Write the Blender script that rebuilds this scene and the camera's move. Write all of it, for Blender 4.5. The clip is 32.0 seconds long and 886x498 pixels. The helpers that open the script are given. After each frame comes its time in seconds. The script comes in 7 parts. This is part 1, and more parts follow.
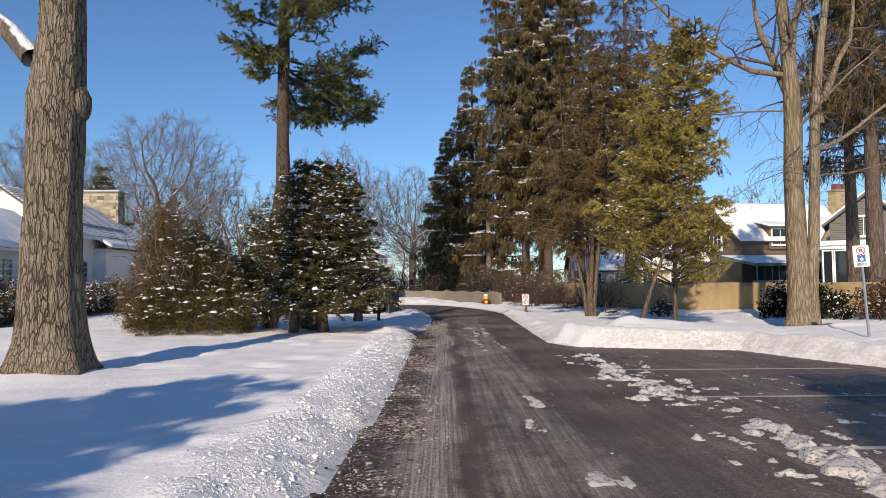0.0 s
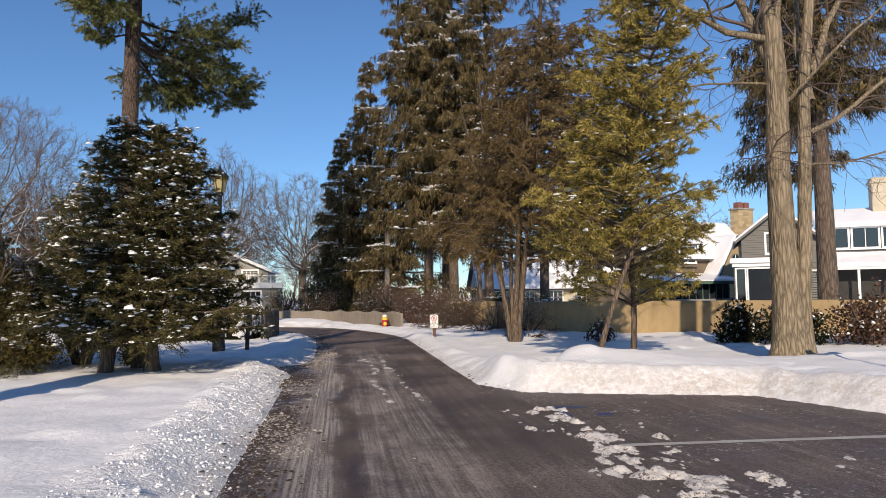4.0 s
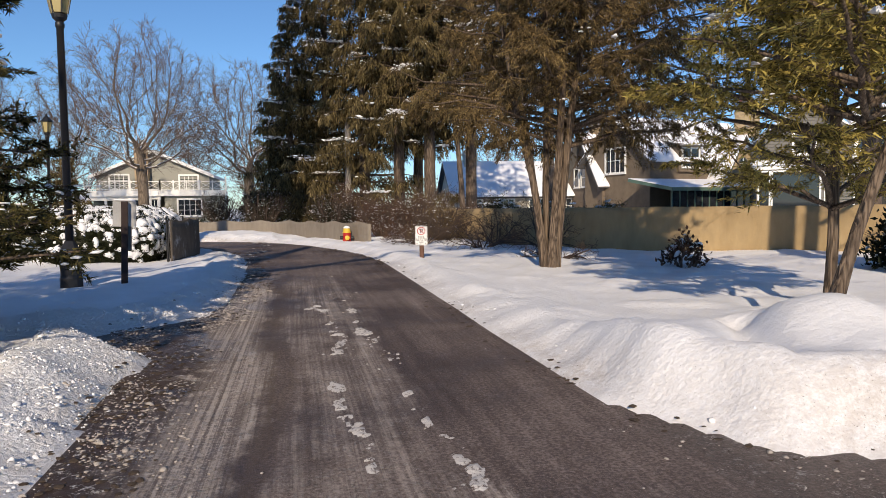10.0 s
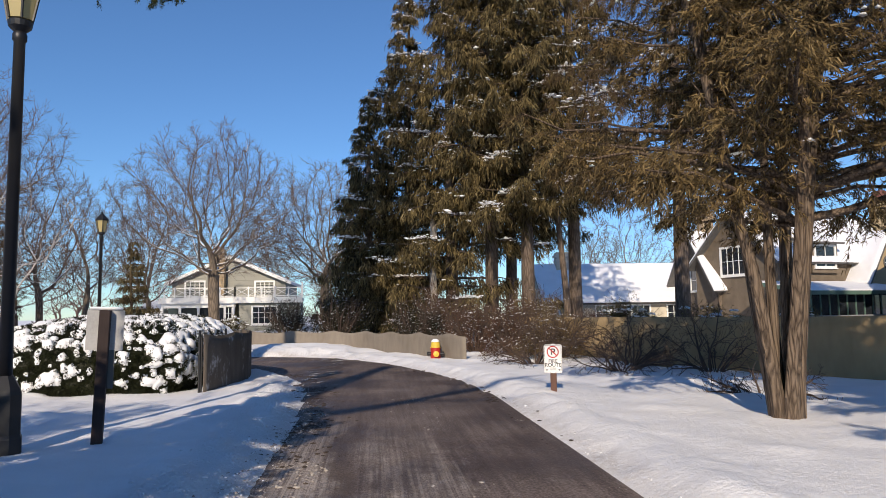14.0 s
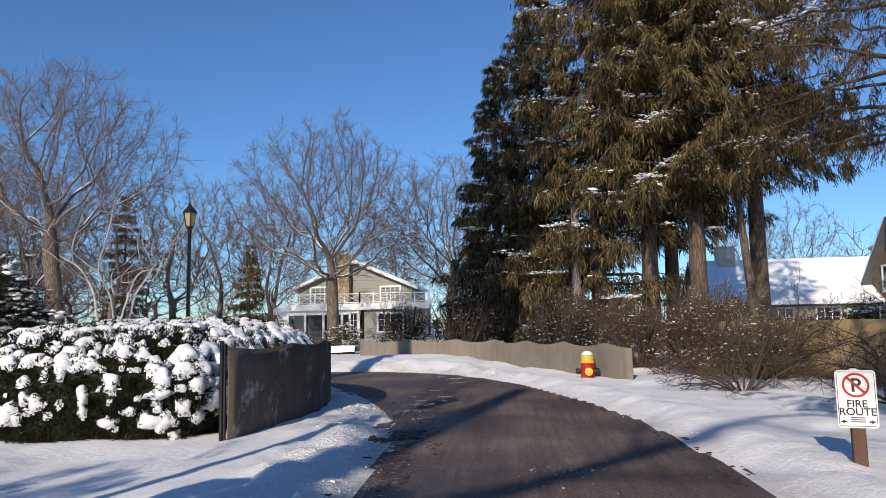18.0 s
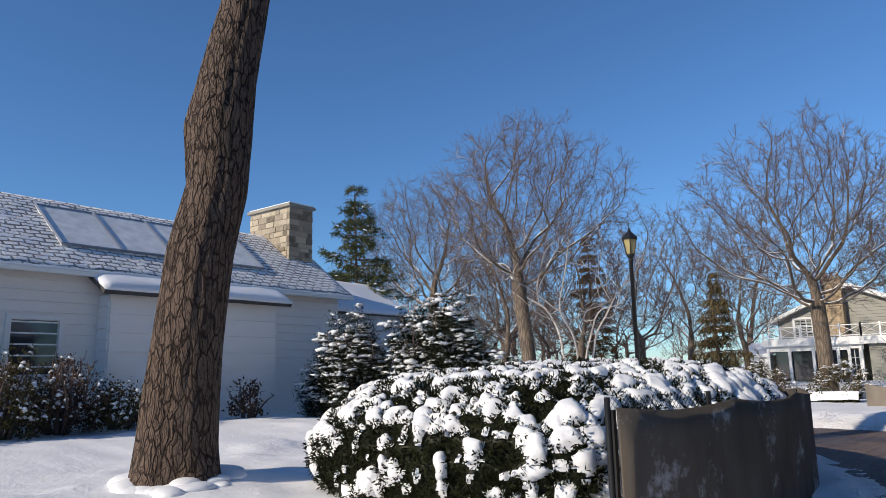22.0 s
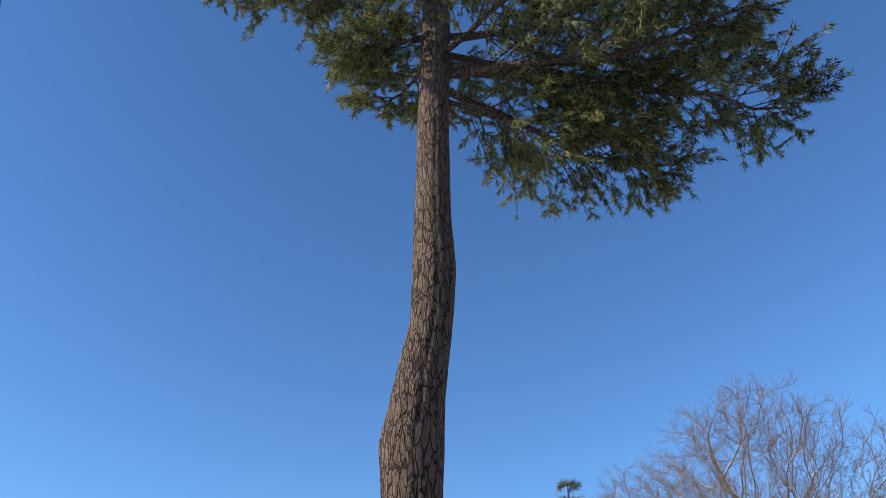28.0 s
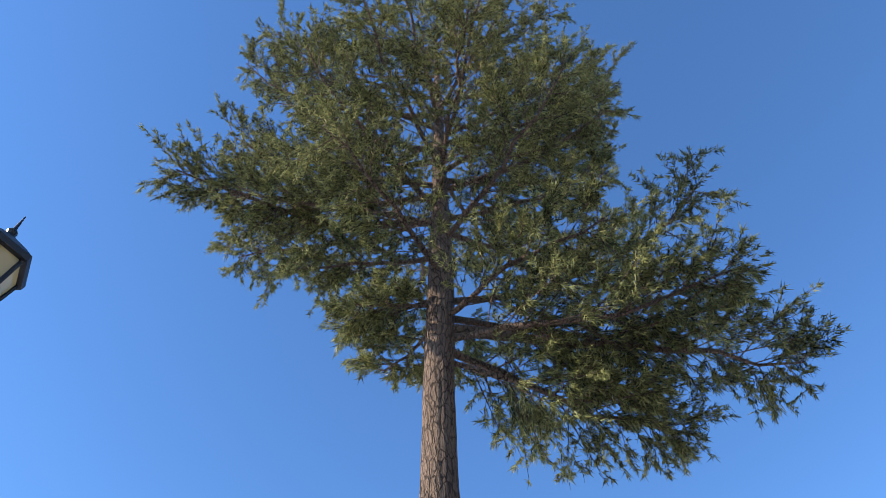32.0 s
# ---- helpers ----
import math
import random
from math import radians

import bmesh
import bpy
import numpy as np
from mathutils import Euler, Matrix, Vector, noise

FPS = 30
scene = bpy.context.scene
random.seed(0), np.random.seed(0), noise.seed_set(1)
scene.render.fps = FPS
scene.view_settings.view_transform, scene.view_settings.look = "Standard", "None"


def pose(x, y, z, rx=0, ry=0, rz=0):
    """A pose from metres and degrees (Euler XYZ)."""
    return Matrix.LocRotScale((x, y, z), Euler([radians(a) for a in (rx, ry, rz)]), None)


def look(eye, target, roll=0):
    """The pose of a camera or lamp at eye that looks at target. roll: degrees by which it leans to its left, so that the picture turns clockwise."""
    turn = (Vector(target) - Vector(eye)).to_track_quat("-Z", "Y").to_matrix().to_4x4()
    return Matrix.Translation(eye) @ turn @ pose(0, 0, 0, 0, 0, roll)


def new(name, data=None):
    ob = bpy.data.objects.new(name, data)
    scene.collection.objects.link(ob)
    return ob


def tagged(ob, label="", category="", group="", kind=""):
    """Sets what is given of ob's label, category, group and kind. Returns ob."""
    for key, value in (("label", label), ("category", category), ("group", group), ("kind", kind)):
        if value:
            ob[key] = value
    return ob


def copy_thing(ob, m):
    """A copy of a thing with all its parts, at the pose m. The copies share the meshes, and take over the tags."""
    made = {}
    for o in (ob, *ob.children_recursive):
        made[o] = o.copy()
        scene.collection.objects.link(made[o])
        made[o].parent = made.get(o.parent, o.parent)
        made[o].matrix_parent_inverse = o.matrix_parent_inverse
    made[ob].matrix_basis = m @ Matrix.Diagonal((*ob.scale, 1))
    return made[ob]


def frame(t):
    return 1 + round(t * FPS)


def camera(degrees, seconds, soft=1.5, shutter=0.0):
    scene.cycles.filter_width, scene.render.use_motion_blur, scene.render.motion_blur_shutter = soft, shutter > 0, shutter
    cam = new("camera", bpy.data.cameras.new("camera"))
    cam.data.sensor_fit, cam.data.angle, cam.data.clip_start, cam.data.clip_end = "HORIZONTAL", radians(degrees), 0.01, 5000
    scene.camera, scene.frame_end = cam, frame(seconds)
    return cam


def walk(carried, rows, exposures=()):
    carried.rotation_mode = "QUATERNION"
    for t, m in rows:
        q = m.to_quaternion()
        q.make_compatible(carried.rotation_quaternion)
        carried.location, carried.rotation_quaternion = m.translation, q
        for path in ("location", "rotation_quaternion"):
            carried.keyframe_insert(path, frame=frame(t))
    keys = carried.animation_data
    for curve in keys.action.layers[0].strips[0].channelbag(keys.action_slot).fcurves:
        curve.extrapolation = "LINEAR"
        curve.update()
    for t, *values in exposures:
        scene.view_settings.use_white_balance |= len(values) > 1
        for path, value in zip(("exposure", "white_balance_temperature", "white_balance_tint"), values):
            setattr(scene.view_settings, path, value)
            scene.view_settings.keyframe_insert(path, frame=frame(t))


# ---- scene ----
cam = camera(65.0, 32.0, soft=0.85)
METRES, EYE, TILT, LEAN, TURN = 26.316, 1.5, 0.0, 0.0, 0.0
ROWS = [
    (0.0, 0.0, 0.0, 0.0, 0.04, 2.35, 0.87),
    (0.5, 0.0007, 0.0261, -0.002, -3.1, 2.46, 1.01),
    (1.0, 0.0016, 0.0508, -0.0023, -3.71, 1.52, 0.79),
    (1.5, 0.0015, 0.0748, -0.0022, -3.98, 1.48, 0.73),
    (2.0, 0.0038, 0.0981, -0.0018, -4.39, 1.7, 0.72),
    (2.5, 0.0029, 0.1242, -0.003, -5.36, 2.93, 0.69),
    (3.0, 0.0036, 0.1495, -0.004, -6.48, 3.42, 0.72),
    (3.5, 0.0039, 0.1756, -0.0038, -7.51, 3.89, 0.75),
    (5.5, 0.0179, 0.2744, -0.0056, -10.66, 3.26, 0.72),
    (6.0, 0.018, 0.2991, -0.0055, -10.9, 2.59, 0.53),
    (6.5, 0.0195, 0.325, -0.0062, -11.12, 2.72, 0.61),
    (7.0, 0.0186, 0.3493, -0.007, -11.32, 2.89, 0.66),
    (7.5, 0.021, 0.3733, -0.0073, -11.6, 2.8, 0.69),
    (8.0, 0.0204, 0.3984, -0.0086, -12.19, 2.73, 0.72),
    (8.5, 0.0202, 0.4237, -0.0109, -13.27, 2.09, 0.84),
    (9.0, 0.0168, 0.4473, -0.0111, -13.44, -0.17, 0.68),
    (9.5, 0.0181, 0.4707, -0.0121, -12.37, -2.1, 0.82),
    (10.0, 0.0203, 0.4945, -0.0114, -11.92, -3.48, 0.74),
    (10.5, 0.0203, 0.5187, -0.0094, -11.66, -4.53, 0.51),
    (11.0, 0.0192, 0.5431, -0.0081, -11.81, -3.09, 0.59),
    (11.5, 0.0189, 0.5667, -0.0072, -11.82, -0.17, 0.66),
    (12.0, 0.0218, 0.5908, -0.0087, -11.9, 2.75, 0.71),
    (12.5, 0.0213, 0.6148, -0.0087, -11.82, 4.48, 0.65),
    (13.0, 0.0217, 0.6385, -0.0088, -11.08, 5.23, 0.75),
    (13.5, 0.0197, 0.6623, -0.0089, -8.07, 5.27, 0.77),
    (15.5, 0.027, 0.7634, -0.0091, -1.59, 5.56, 1.09),
    (16.0, 0.0273, 0.7872, -0.0095, 0.38, 5.56, 1.05),
    (16.5, 0.0289, 0.8129, -0.0104, 2.46, 5.64, 1.11),
    (17.0, 0.0285, 0.8369, -0.012, 3.63, 5.48, 1.14),
    (17.5, 0.0275, 0.86, -0.0117, 3.81, 5.48, 1.03),
    (18.0, 0.0252, 0.886, -0.0119, 5.36, 6.16, 1.15),
    (18.5, 0.0246, 0.9102, -0.0113, 7.32, 6.32, 1.16),
    (19.0, 0.0226, 0.9308, -0.0101, 9.18, 6.81, 1.15),
    (19.5, 0.0201, 0.9478, -0.0095, 12.61, 7.8, 1.2),
    (20.0, 0.017, 0.9629, -0.0093, 20.92, 9.38, 1.28),
    (20.5, 0.0133, 0.9769, -0.0094, 29.46, 9.67, 1.26),
    (21.0, 0.011, 0.9879, -0.0095, 34.24, 9.76, 1.26),
    (21.5, 0.0085, 0.996, -0.009, 38.5, 9.88, 1.23),
    (22.0, 0.0033, 1.0031, -0.0091, 43.13, 9.95, 1.15),
    (22.5, 0.0005, 1.0083, -0.0086, 47.8, 10.17, 1.19),
    (23.0, -0.0013, 1.0109, -0.0081, 52.63, 10.24, 1.08),
    (23.5, -0.002, 1.0115, -0.0076, 56.44, 10.37, 1.08),
    (24.0, -0.0017, 1.0116, -0.0069, 56.98, 10.61, 1.08),
    (24.5, -0.0012, 1.0117, -0.0062, 57.19, 11.75, 1.11),
    (26.5, 0.0009, 1.0126, -0.0031, 59.62, 22.66, 1.13),
    (27.0, 0.0018, 1.013, -0.0021, 60.01, 26.22, 1.18),
    (27.5, 0.0027, 1.0134, -0.001, 60.45, 30.12, 1.19),
    (28.0, 0.0036, 1.0138, -0.0, 60.96, 33.63, 1.23),
    (28.5, 0.0044, 1.0142, 0.0005, 61.4, 36.53, 1.25),
    (29.0, 0.005, 1.0145, 0.001, 61.7, 39.46, 1.25),
    (29.5, 0.0055, 1.0147, 0.0013, 61.98, 42.17, 1.3),
    (30.0, 0.0056, 1.0147, 0.0014, 62.15, 44.78, 1.34),
    (30.5, 0.0056, 1.0147, 0.0014, 62.25, 47.27, 1.38),
    (31.0, 0.0056, 1.0147, 0.0014, 62.26, 49.55, 1.4),
    (31.5, 0.0056, 1.0147, 0.0014, 62.21, 52.31, 1.41),
    (32.0, 0.0056, 1.0147, 0.0014, 62.13, 54.7, 1.45),
]
EXPOSURES = [(0.0, -0.14, 6800, 12), (3.0, -0.14, 6800, 12), (8.0, -0.12, 6850, 12), (10.5, -0.14, 6800, 12), (13.0, -0.10, 6650, 12), (16.0, -0.14, 6450, 11), (19.0, -0.18, 6250, 10), (24.5, -0.14, 6250, 10), (26.5, -0.1, 6250, 10), (27.0, 0.0, 6250, 10), (28.0, 0.38, 6300, 10), (29.0, 0.70, 6300, 10), (30.5, 0.82, 6350, 10), (32.0, 1.04, 6450, 10)]
walk(cam, [(t, pose(0, 0, EYE, TILT, LEAN, TURN) @ pose(METRES * x, METRES * y, METRES * z, 90 + pitch, roll, yaw)) for t, x, y, z, yaw, pitch, roll in ROWS], EXPOSURES)

# ---- light: a low winter sun behind the walker's left shoulder, clear sky ----
SUN_FROM = Vector((-0.26, -0.966, 0.0)).normalized()
SUN_ELEV = radians(26.0)
world = bpy.data.worlds.new("winter_sky")
scene.world = world
world.use_nodes = True
wn = world.node_tree
sky = wn.nodes.new("ShaderNodeTexSky")
sky.sky_type = 'NISHITA'
sky.sun_disc = False
sky.sun_elevation = SUN_ELEV
sky.sun_rotation = math.atan2(SUN_FROM.x, SUN_FROM.y)
sky.air_density = 1.0
sky.dust_density = 0.0
sky.ozone_density = 5.0
wn.nodes["Background"].inputs["Strength"].default_value = 0.12
tint = wn.nodes.new("ShaderNodeMix")
tint.data_type, tint.blend_type = 'RGBA', 'MULTIPLY'
tint.inputs[0].default_value = 1.0
tint.inputs[7].default_value = (0.80, 1.0, 1.16, 1)
wn.links.new(sky.outputs["Color"], tint.inputs[6])
wn.links.new(tint.outputs[2], wn.nodes["Background"].inputs["Color"])
lamp_data = bpy.data.lights.new("sun", 'SUN')
lamp_data.energy, lamp_data.angle, lamp_data.color = 5.0, radians(0.53), (1.0, 0.86, 0.675)
sun = new("sun", lamp_data)
aim = SUN_FROM * math.cos(SUN_ELEV) + Vector((0, 0, math.sin(SUN_ELEV)))
sun.matrix_world = look(aim * 60, (0, 0, 0))


# ---- materials ----
def material(name):
    m = bpy.data.materials.new(name)
    m.use_nodes = True
    return m, m.node_tree, m.node_tree.nodes["Principled BSDF"]


def node(nt, kind, **settings):
    n = nt.nodes.new(kind)
    for key, value in settings.items():
        n.inputs[key.replace("_", " ")].default_value = value
    return n


def coords(nt, scale=(1, 1, 1)):
    tc = nt.nodes.new("ShaderNodeTexCoord")
    mp = nt.nodes.new("ShaderNodeMapping")
    mp.inputs["Scale"].default_value = scale
    nt.links.new(tc.outputs["Object"], mp.inputs["Vector"])
    return mp.outputs["Vector"]


def noise_of(nt, vec, scale, detail=4.0, rough=0.55):
    n = node(nt, "ShaderNodeTexNoise", Scale=scale, Detail=detail, Roughness=rough)
    nt.links.new(vec, n.inputs["Vector"])
    return n.outputs["Fac"]


def noise_colour(nt, vec, scale):
    n = node(nt, "ShaderNodeTexNoise", Scale=scale, Detail=3.0)
    nt.links.new(vec, n.inputs["Vector"])
    return n.outputs["Color"]


def ramp_of(nt, fac, *stops):
    r = nt.nodes.new("ShaderNodeValToRGB")
    while len(r.color_ramp.elements) < len(stops):
        r.color_ramp.elements.new(0.5)
    for e, (p, c) in zip(r.color_ramp.elements, stops):
        e.position, e.color = p, ((*c, 1) if len(c) == 3 else c)
    nt.links.new(fac, r.inputs["Fac"])
    return r.outputs["Color"]


def mix_of(nt, fac, a, b, mode='MIX'):
    n = nt.nodes.new("ShaderNodeMix")
    n.data_type, n.blend_type = 'RGBA', mode
    for sock, v in ((n.inputs[0], fac), (n.inputs[6], a), (n.inputs[7], b)):
        if isinstance(v, (int, float)):
            sock.default_value = v
        elif isinstance(v, tuple):
            sock.default_value = (*v, 1)
        else:
            nt.links.new(v, sock)
    return n.outputs[2]


def math_of(nt, op, a, b=0.0, clamp=False):
    n = nt.nodes.new("ShaderNodeMath")
    n.operation, n.use_clamp = op, clamp
    for sock, v in zip(n.inputs, (a, b)):
        if isinstance(v, (int, float)):
            sock.default_value = v
        else:
            nt.links.new(v, sock)
    return n.outputs[0]


def span(nt, v, lo, hi):
    n = nt.nodes.new("ShaderNodeMapRange")
    n.interpolation_type = 'SMOOTHSTEP'
    n.inputs["From Min"].default_value, n.inputs["From Max"].default_value = lo, hi
    nt.links.new(v, n.inputs["Value"])
    return n.outputs["Result"]


def bump(nt, bsdf, height, strength=0.4, distance=0.01):
    b = node(nt, "ShaderNodeBump", Strength=strength, Distance=distance)
    nt.links.new(height, b.inputs["Height"])
    nt.links.new(b.outputs["Normal"], bsdf.inputs["Normal"])


def plain(name, colour, rough=0.6, metal=0.0, vary=0.25, scale=6.0, bumpy=0.15, stretch=(1, 1, 1), dist=0.006):
    m, nt, p = material(name)
    v = coords(nt, stretch)
    big, small = noise_of(nt, v, scale * 0.25, 3), noise_of(nt, v, scale * 6, 5)
    both = math_of(nt, 'ADD', math_of(nt, 'MULTIPLY', big, 0.6), math_of(nt, 'MULTIPLY', small, 0.4))
    lo, hi = tuple(c * (1 - vary) for c in colour), tuple(min(1, c * (1 + vary)) for c in colour)
    nt.links.new(ramp_of(nt, both, (0.3, lo), (0.7, hi)), p.inputs["Base Color"])
    p.inputs["Roughness"].default_value, p.inputs["Metallic"].default_value = rough, metal
    if bumpy:
        bump(nt, p, small, bumpy, dist)
    return m


def snow_material(name, tint=(0.86, 0.87, 0.89), lumps=1.0, grime=False):
    m, nt, p = material(name)
    v = coords(nt)
    a, b, c = noise_of(nt, v, 1.3, 3), noise_of(nt, v, 11, 7, 0.62), noise_of(nt, v, 160, 3)
    lo = tuple(x * 0.93 for x in tint)
    col = ramp_of(nt, a, (0.3, lo), (0.65, tint))
    if grime:
        g = nt.nodes.new("ShaderNodeAttribute")
        g.attribute_name = "grime"
        crumb = nt.nodes.new("ShaderNodeAttribute")
        crumb.attribute_name = "crumb"
        speck = math_of(nt, 'ADD', math_of(nt, 'MULTIPLY', noise_of(nt, v, 9, 5, 0.75), 0.9), math_of(nt, 'MULTIPLY', noise_of(nt, v, 60, 3, 0.7), 0.5))
        dirt = math_of(nt, 'MULTIPLY', g.outputs["Fac"], span(nt, speck, 0.45, 0.85))
        col = mix_of(nt, dirt, col, (0.42, 0.35, 0.29))
        grains = span(nt, math_of(nt, 'ADD', noise_of(nt, v, 70, 3, 0.8), math_of(nt, 'MULTIPLY', g.outputs["Fac"], 0.12)), 0.70, 0.76)
        col = mix_of(nt, math_of(nt, 'MULTIPLY', grains, span(nt, g.outputs["Fac"], 0.02, 0.2)), col, (0.09, 0.065, 0.05))
    nt.links.new(col, p.inputs["Base Color"])
    p.inputs["Roughness"].default_value = 0.7
    p.inputs["Specular IOR Level"].default_value = 0.25
    h = math_of(nt, 'ADD', math_of(nt, 'MULTIPLY', b, 0.03 * lumps), math_of(nt, 'MULTIPLY', c, 0.004))
    if grime:
        cell = node(nt, "ShaderNodeTexVoronoi", Scale=26.0)
        nt.links.new(mix_of(nt, 0.05, v, noise_colour(nt, v, 18)), cell.inputs["Vector"])
        rubble = math_of(nt, 'SUBTRACT', math_of(nt, 'MULTIPLY', noise_of(nt, v, 30, 6, 0.75), 0.08), math_of(nt, 'MULTIPLY', cell.outputs["Distance"], 0.05))
        h = math_of(nt, 'ADD', h, math_of(nt, 'MULTIPLY', crumb.outputs["Fac"], rubble))
    bump(nt, p, h, 0.55, 1.0)
    return m


def leaf_material(name, dark, light, rough=0.55, tip=None):
    m, nt, p = material(name)
    g = nt.nodes.new("ShaderNodeNewGeometry")
    v = coords(nt)
    big = noise_of(nt, v, 0.55, 3)
    f = math_of(nt, 'ADD', math_of(nt, 'MULTIPLY', g.outputs["Random Per Island"], 0.55), math_of(nt, 'MULTIPLY', big, 0.5))
    stops = [(0.27, dark), (0.76, light)] + ([(0.97, tip)] if tip else [])
    nt.links.new(ramp_of(nt, f, *stops), p.inputs["Base Color"])
    p.inputs["Roughness"].default_value = rough
    p.inputs["Specular IOR Level"].default_value = 0.12
    thin = nt.nodes.new("ShaderNodeBsdfTranslucent")
    nt.links.new(p.inputs["Base Color"].links[0].from_socket, thin.inputs["Color"])
    both = nt.nodes.new("ShaderNodeMixShader")
    both.inputs[0].default_value = 0.18
    nt.links.new(p.outputs[0], both.inputs[1])
    nt.links.new(thin.outputs[0], both.inputs[2])
    nt.links.new(both.outputs[0], nt.nodes["Material Output"].inputs["Surface"])
    return m


def bark_material(name, dark, light, scale=9.0, snowy=0.0, deep=0.02, stretch=0.16, plates=False):
    m, nt, p = material(name)
    v = coords(nt, (1, 1, stretch))
    w = node(nt, "ShaderNodeTexVoronoi", Scale=scale)
    w.feature = 'DISTANCE_TO_EDGE'
    warp = mix_of(nt, 0.12, v, nt.nodes.new("ShaderNodeTexNoise").outputs["Color"])
    nt.links.new(warp, w.inputs["Vector"])
    n = noise_of(nt, v, scale * 3, 6, 0.65)
    f = math_of(nt, 'ADD', math_of(nt, 'MULTIPLY', w.outputs["Distance"], 1.3), math_of(nt, 'MULTIPLY', n, 0.55))
    col = ramp_of(nt, f, (0.22, dark), (0.62, light))
    if plates:
        # long interlaced ridges parted by narrow furrows
        warped = mix_of(nt, 0.10, v, noise_colour(nt, coords(nt, (1, 1, 0.6)), 6.0))
        ridges = []
        for size in (scale, scale * 1.9):
            cell = node(nt, "ShaderNodeTexVoronoi", Scale=size)
            cell.feature = 'DISTANCE_TO_EDGE'
            nt.links.new(warped, cell.inputs["Vector"])
            ridges.append(span(nt, cell.outputs["Distance"], 0.0, 0.115))
        ridge = math_of(nt, 'MULTIPLY', ridges[0], math_of(nt, 'ADD', 0.55, math_of(nt, 'MULTIPLY', ridges[1], 0.45)))
        f = math_of(nt, 'ADD', math_of(nt, 'MULTIPLY', ridge, 0.70), math_of(nt, 'MULTIPLY', n, 0.40))
        col = ramp_of(nt, f, (0.22, dark), (0.90, light))
    patch = noise_of(nt, coords(nt), 1.1, 3)
    col = mix_of(nt, span(nt, patch, 0.4, 0.75), col, mix_of(nt, 0.35, col, tuple(min(1, c * 1.2) for c in light)))
    if snowy:
        g = nt.nodes.new("ShaderNodeNewGeometry")
        s = nt.nodes.new("ShaderNodeSeparateXYZ")
        nt.links.new(g.outputs["Normal"], s.inputs[0])
        grit = math_of(nt, 'ADD', s.outputs[2], math_of(nt, 'MULTIPLY', noise_of(nt, coords(nt), 2.5, 3), 0.8))
        col = mix_of(nt, span(nt, grit, 1.25 - snowy, 1.45 - snowy), col, (0.84, 0.86, 0.9))
    nt.links.new(col, p.inputs["Base Color"])
    p.inputs["Roughness"].default_value = 0.85
    p.inputs["Specular IOR Level"].default_value = 0.2
    bump(nt, p, f, 0.9, deep)
    return m


SNOW = snow_material("snow", (0.89, 0.89, 0.90), 1.0, True)
SNOW_CLUMP = snow_material("snow_clump", (0.88, 0.89, 0.91), 0.5)
SNOW_ROOF = snow_material("roof_snow", (0.88, 0.89, 0.92), 0.6)
BARK_OAK = bark_material("oak_bark", (0.045, 0.036, 0.027), (0.27, 0.22, 0.16), 17, 0.0, 0.04, 0.14, True)
BARK_PINE = bark_material("pine_bark", (0.022, 0.015, 0.012), (0.150, 0.107, 0.081), 15, 0.0, 0.05, 0.24, True)
BARK_CEDAR = bark_material("cedar_bark", (0.045, 0.032, 0.024), (0.20, 0.15, 0.11), 24, 0.0, 0.03, 0.06)
BARK_MAPLE = bark_material("maple_bark", (0.10, 0.078, 0.052), (0.30, 0.24, 0.165), 18, 0.0, 0.03, 0.13)
BARK_SPRUCE = bark_material("spruce_bark", (0.045, 0.034, 0.026), (0.165, 0.125, 0.098), 14, 0.0, 0.02)
BARK_BARE = bark_material("bare_tree_bark", (0.055, 0.044, 0.033), (0.21, 0.165, 0.125), 10, 0.46, 0.02)
BARK_PALE = bark_material("birch_bark", (0.30, 0.26, 0.23), (0.62, 0.57, 0.52), 8, 0.25, 0.01, 1.2)
TWIG = plain("twig", (0.125, 0.090, 0.075), 0.9, bumpy=0)
TWIG_RED = plain("reddish_twig", (0.125, 0.085, 0.068), 0.9, bumpy=0)
TWIG_DARK = plain("thicket_twig", (0.075, 0.050, 0.038), 0.9, bumpy=0)
DEAD_WOOD = plain("dead_wood", (0.36, 0.32, 0.28), 0.85, scale=4, stretch=(1, 1, 0.1))
NEEDLE_SPRUCE = leaf_material("spruce_needles", (0.013, 0.010, 0.005), (0.215, 0.165, 0.075), tip=(0.48, 0.38, 0.21))
NEEDLE_BROWN = leaf_material("browned_needles", (0.025, 0.016, 0.008), (0.15, 0.10, 0.045), tip=(0.22, 0.15, 0.075))
NEEDLE_PINE = leaf_material("pine_needles", (0.012, 0.018, 0.009), (0.26, 0.27, 0.10), tip=(0.60, 0.55, 0.26))
CEDAR_GOLD = leaf_material("golden_cedar_sprays", (0.085, 0.067, 0.018), (0.54, 0.43, 0.12), tip=(0.76, 0.62, 0.26))
CEDAR_BROWN = leaf_material("bronzed_cedar_sprays", (0.042, 0.029, 0.013), (0.265, 0.188, 0.085), tip=(0.44, 0.33, 0.17))
YEW = leaf_material("yew_needles", (0.010, 0.011, 0.005), (0.15, 0.128, 0.046), tip=(0.32, 0.25, 0.11))
RHODO = leaf_material("bronzed_shrub_leaves", (0.022, 0.018, 0.007), (0.14, 0.112, 0.038), tip=(0.26, 0.20, 0.08))
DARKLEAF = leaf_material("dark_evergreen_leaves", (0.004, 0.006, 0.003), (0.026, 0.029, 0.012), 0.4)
BLUE_SPRUCE = leaf_material("fir_needles", (0.03, 0.045, 0.022), (0.13, 0.14, 0.06), tip=(0.24, 0.21, 0.09))
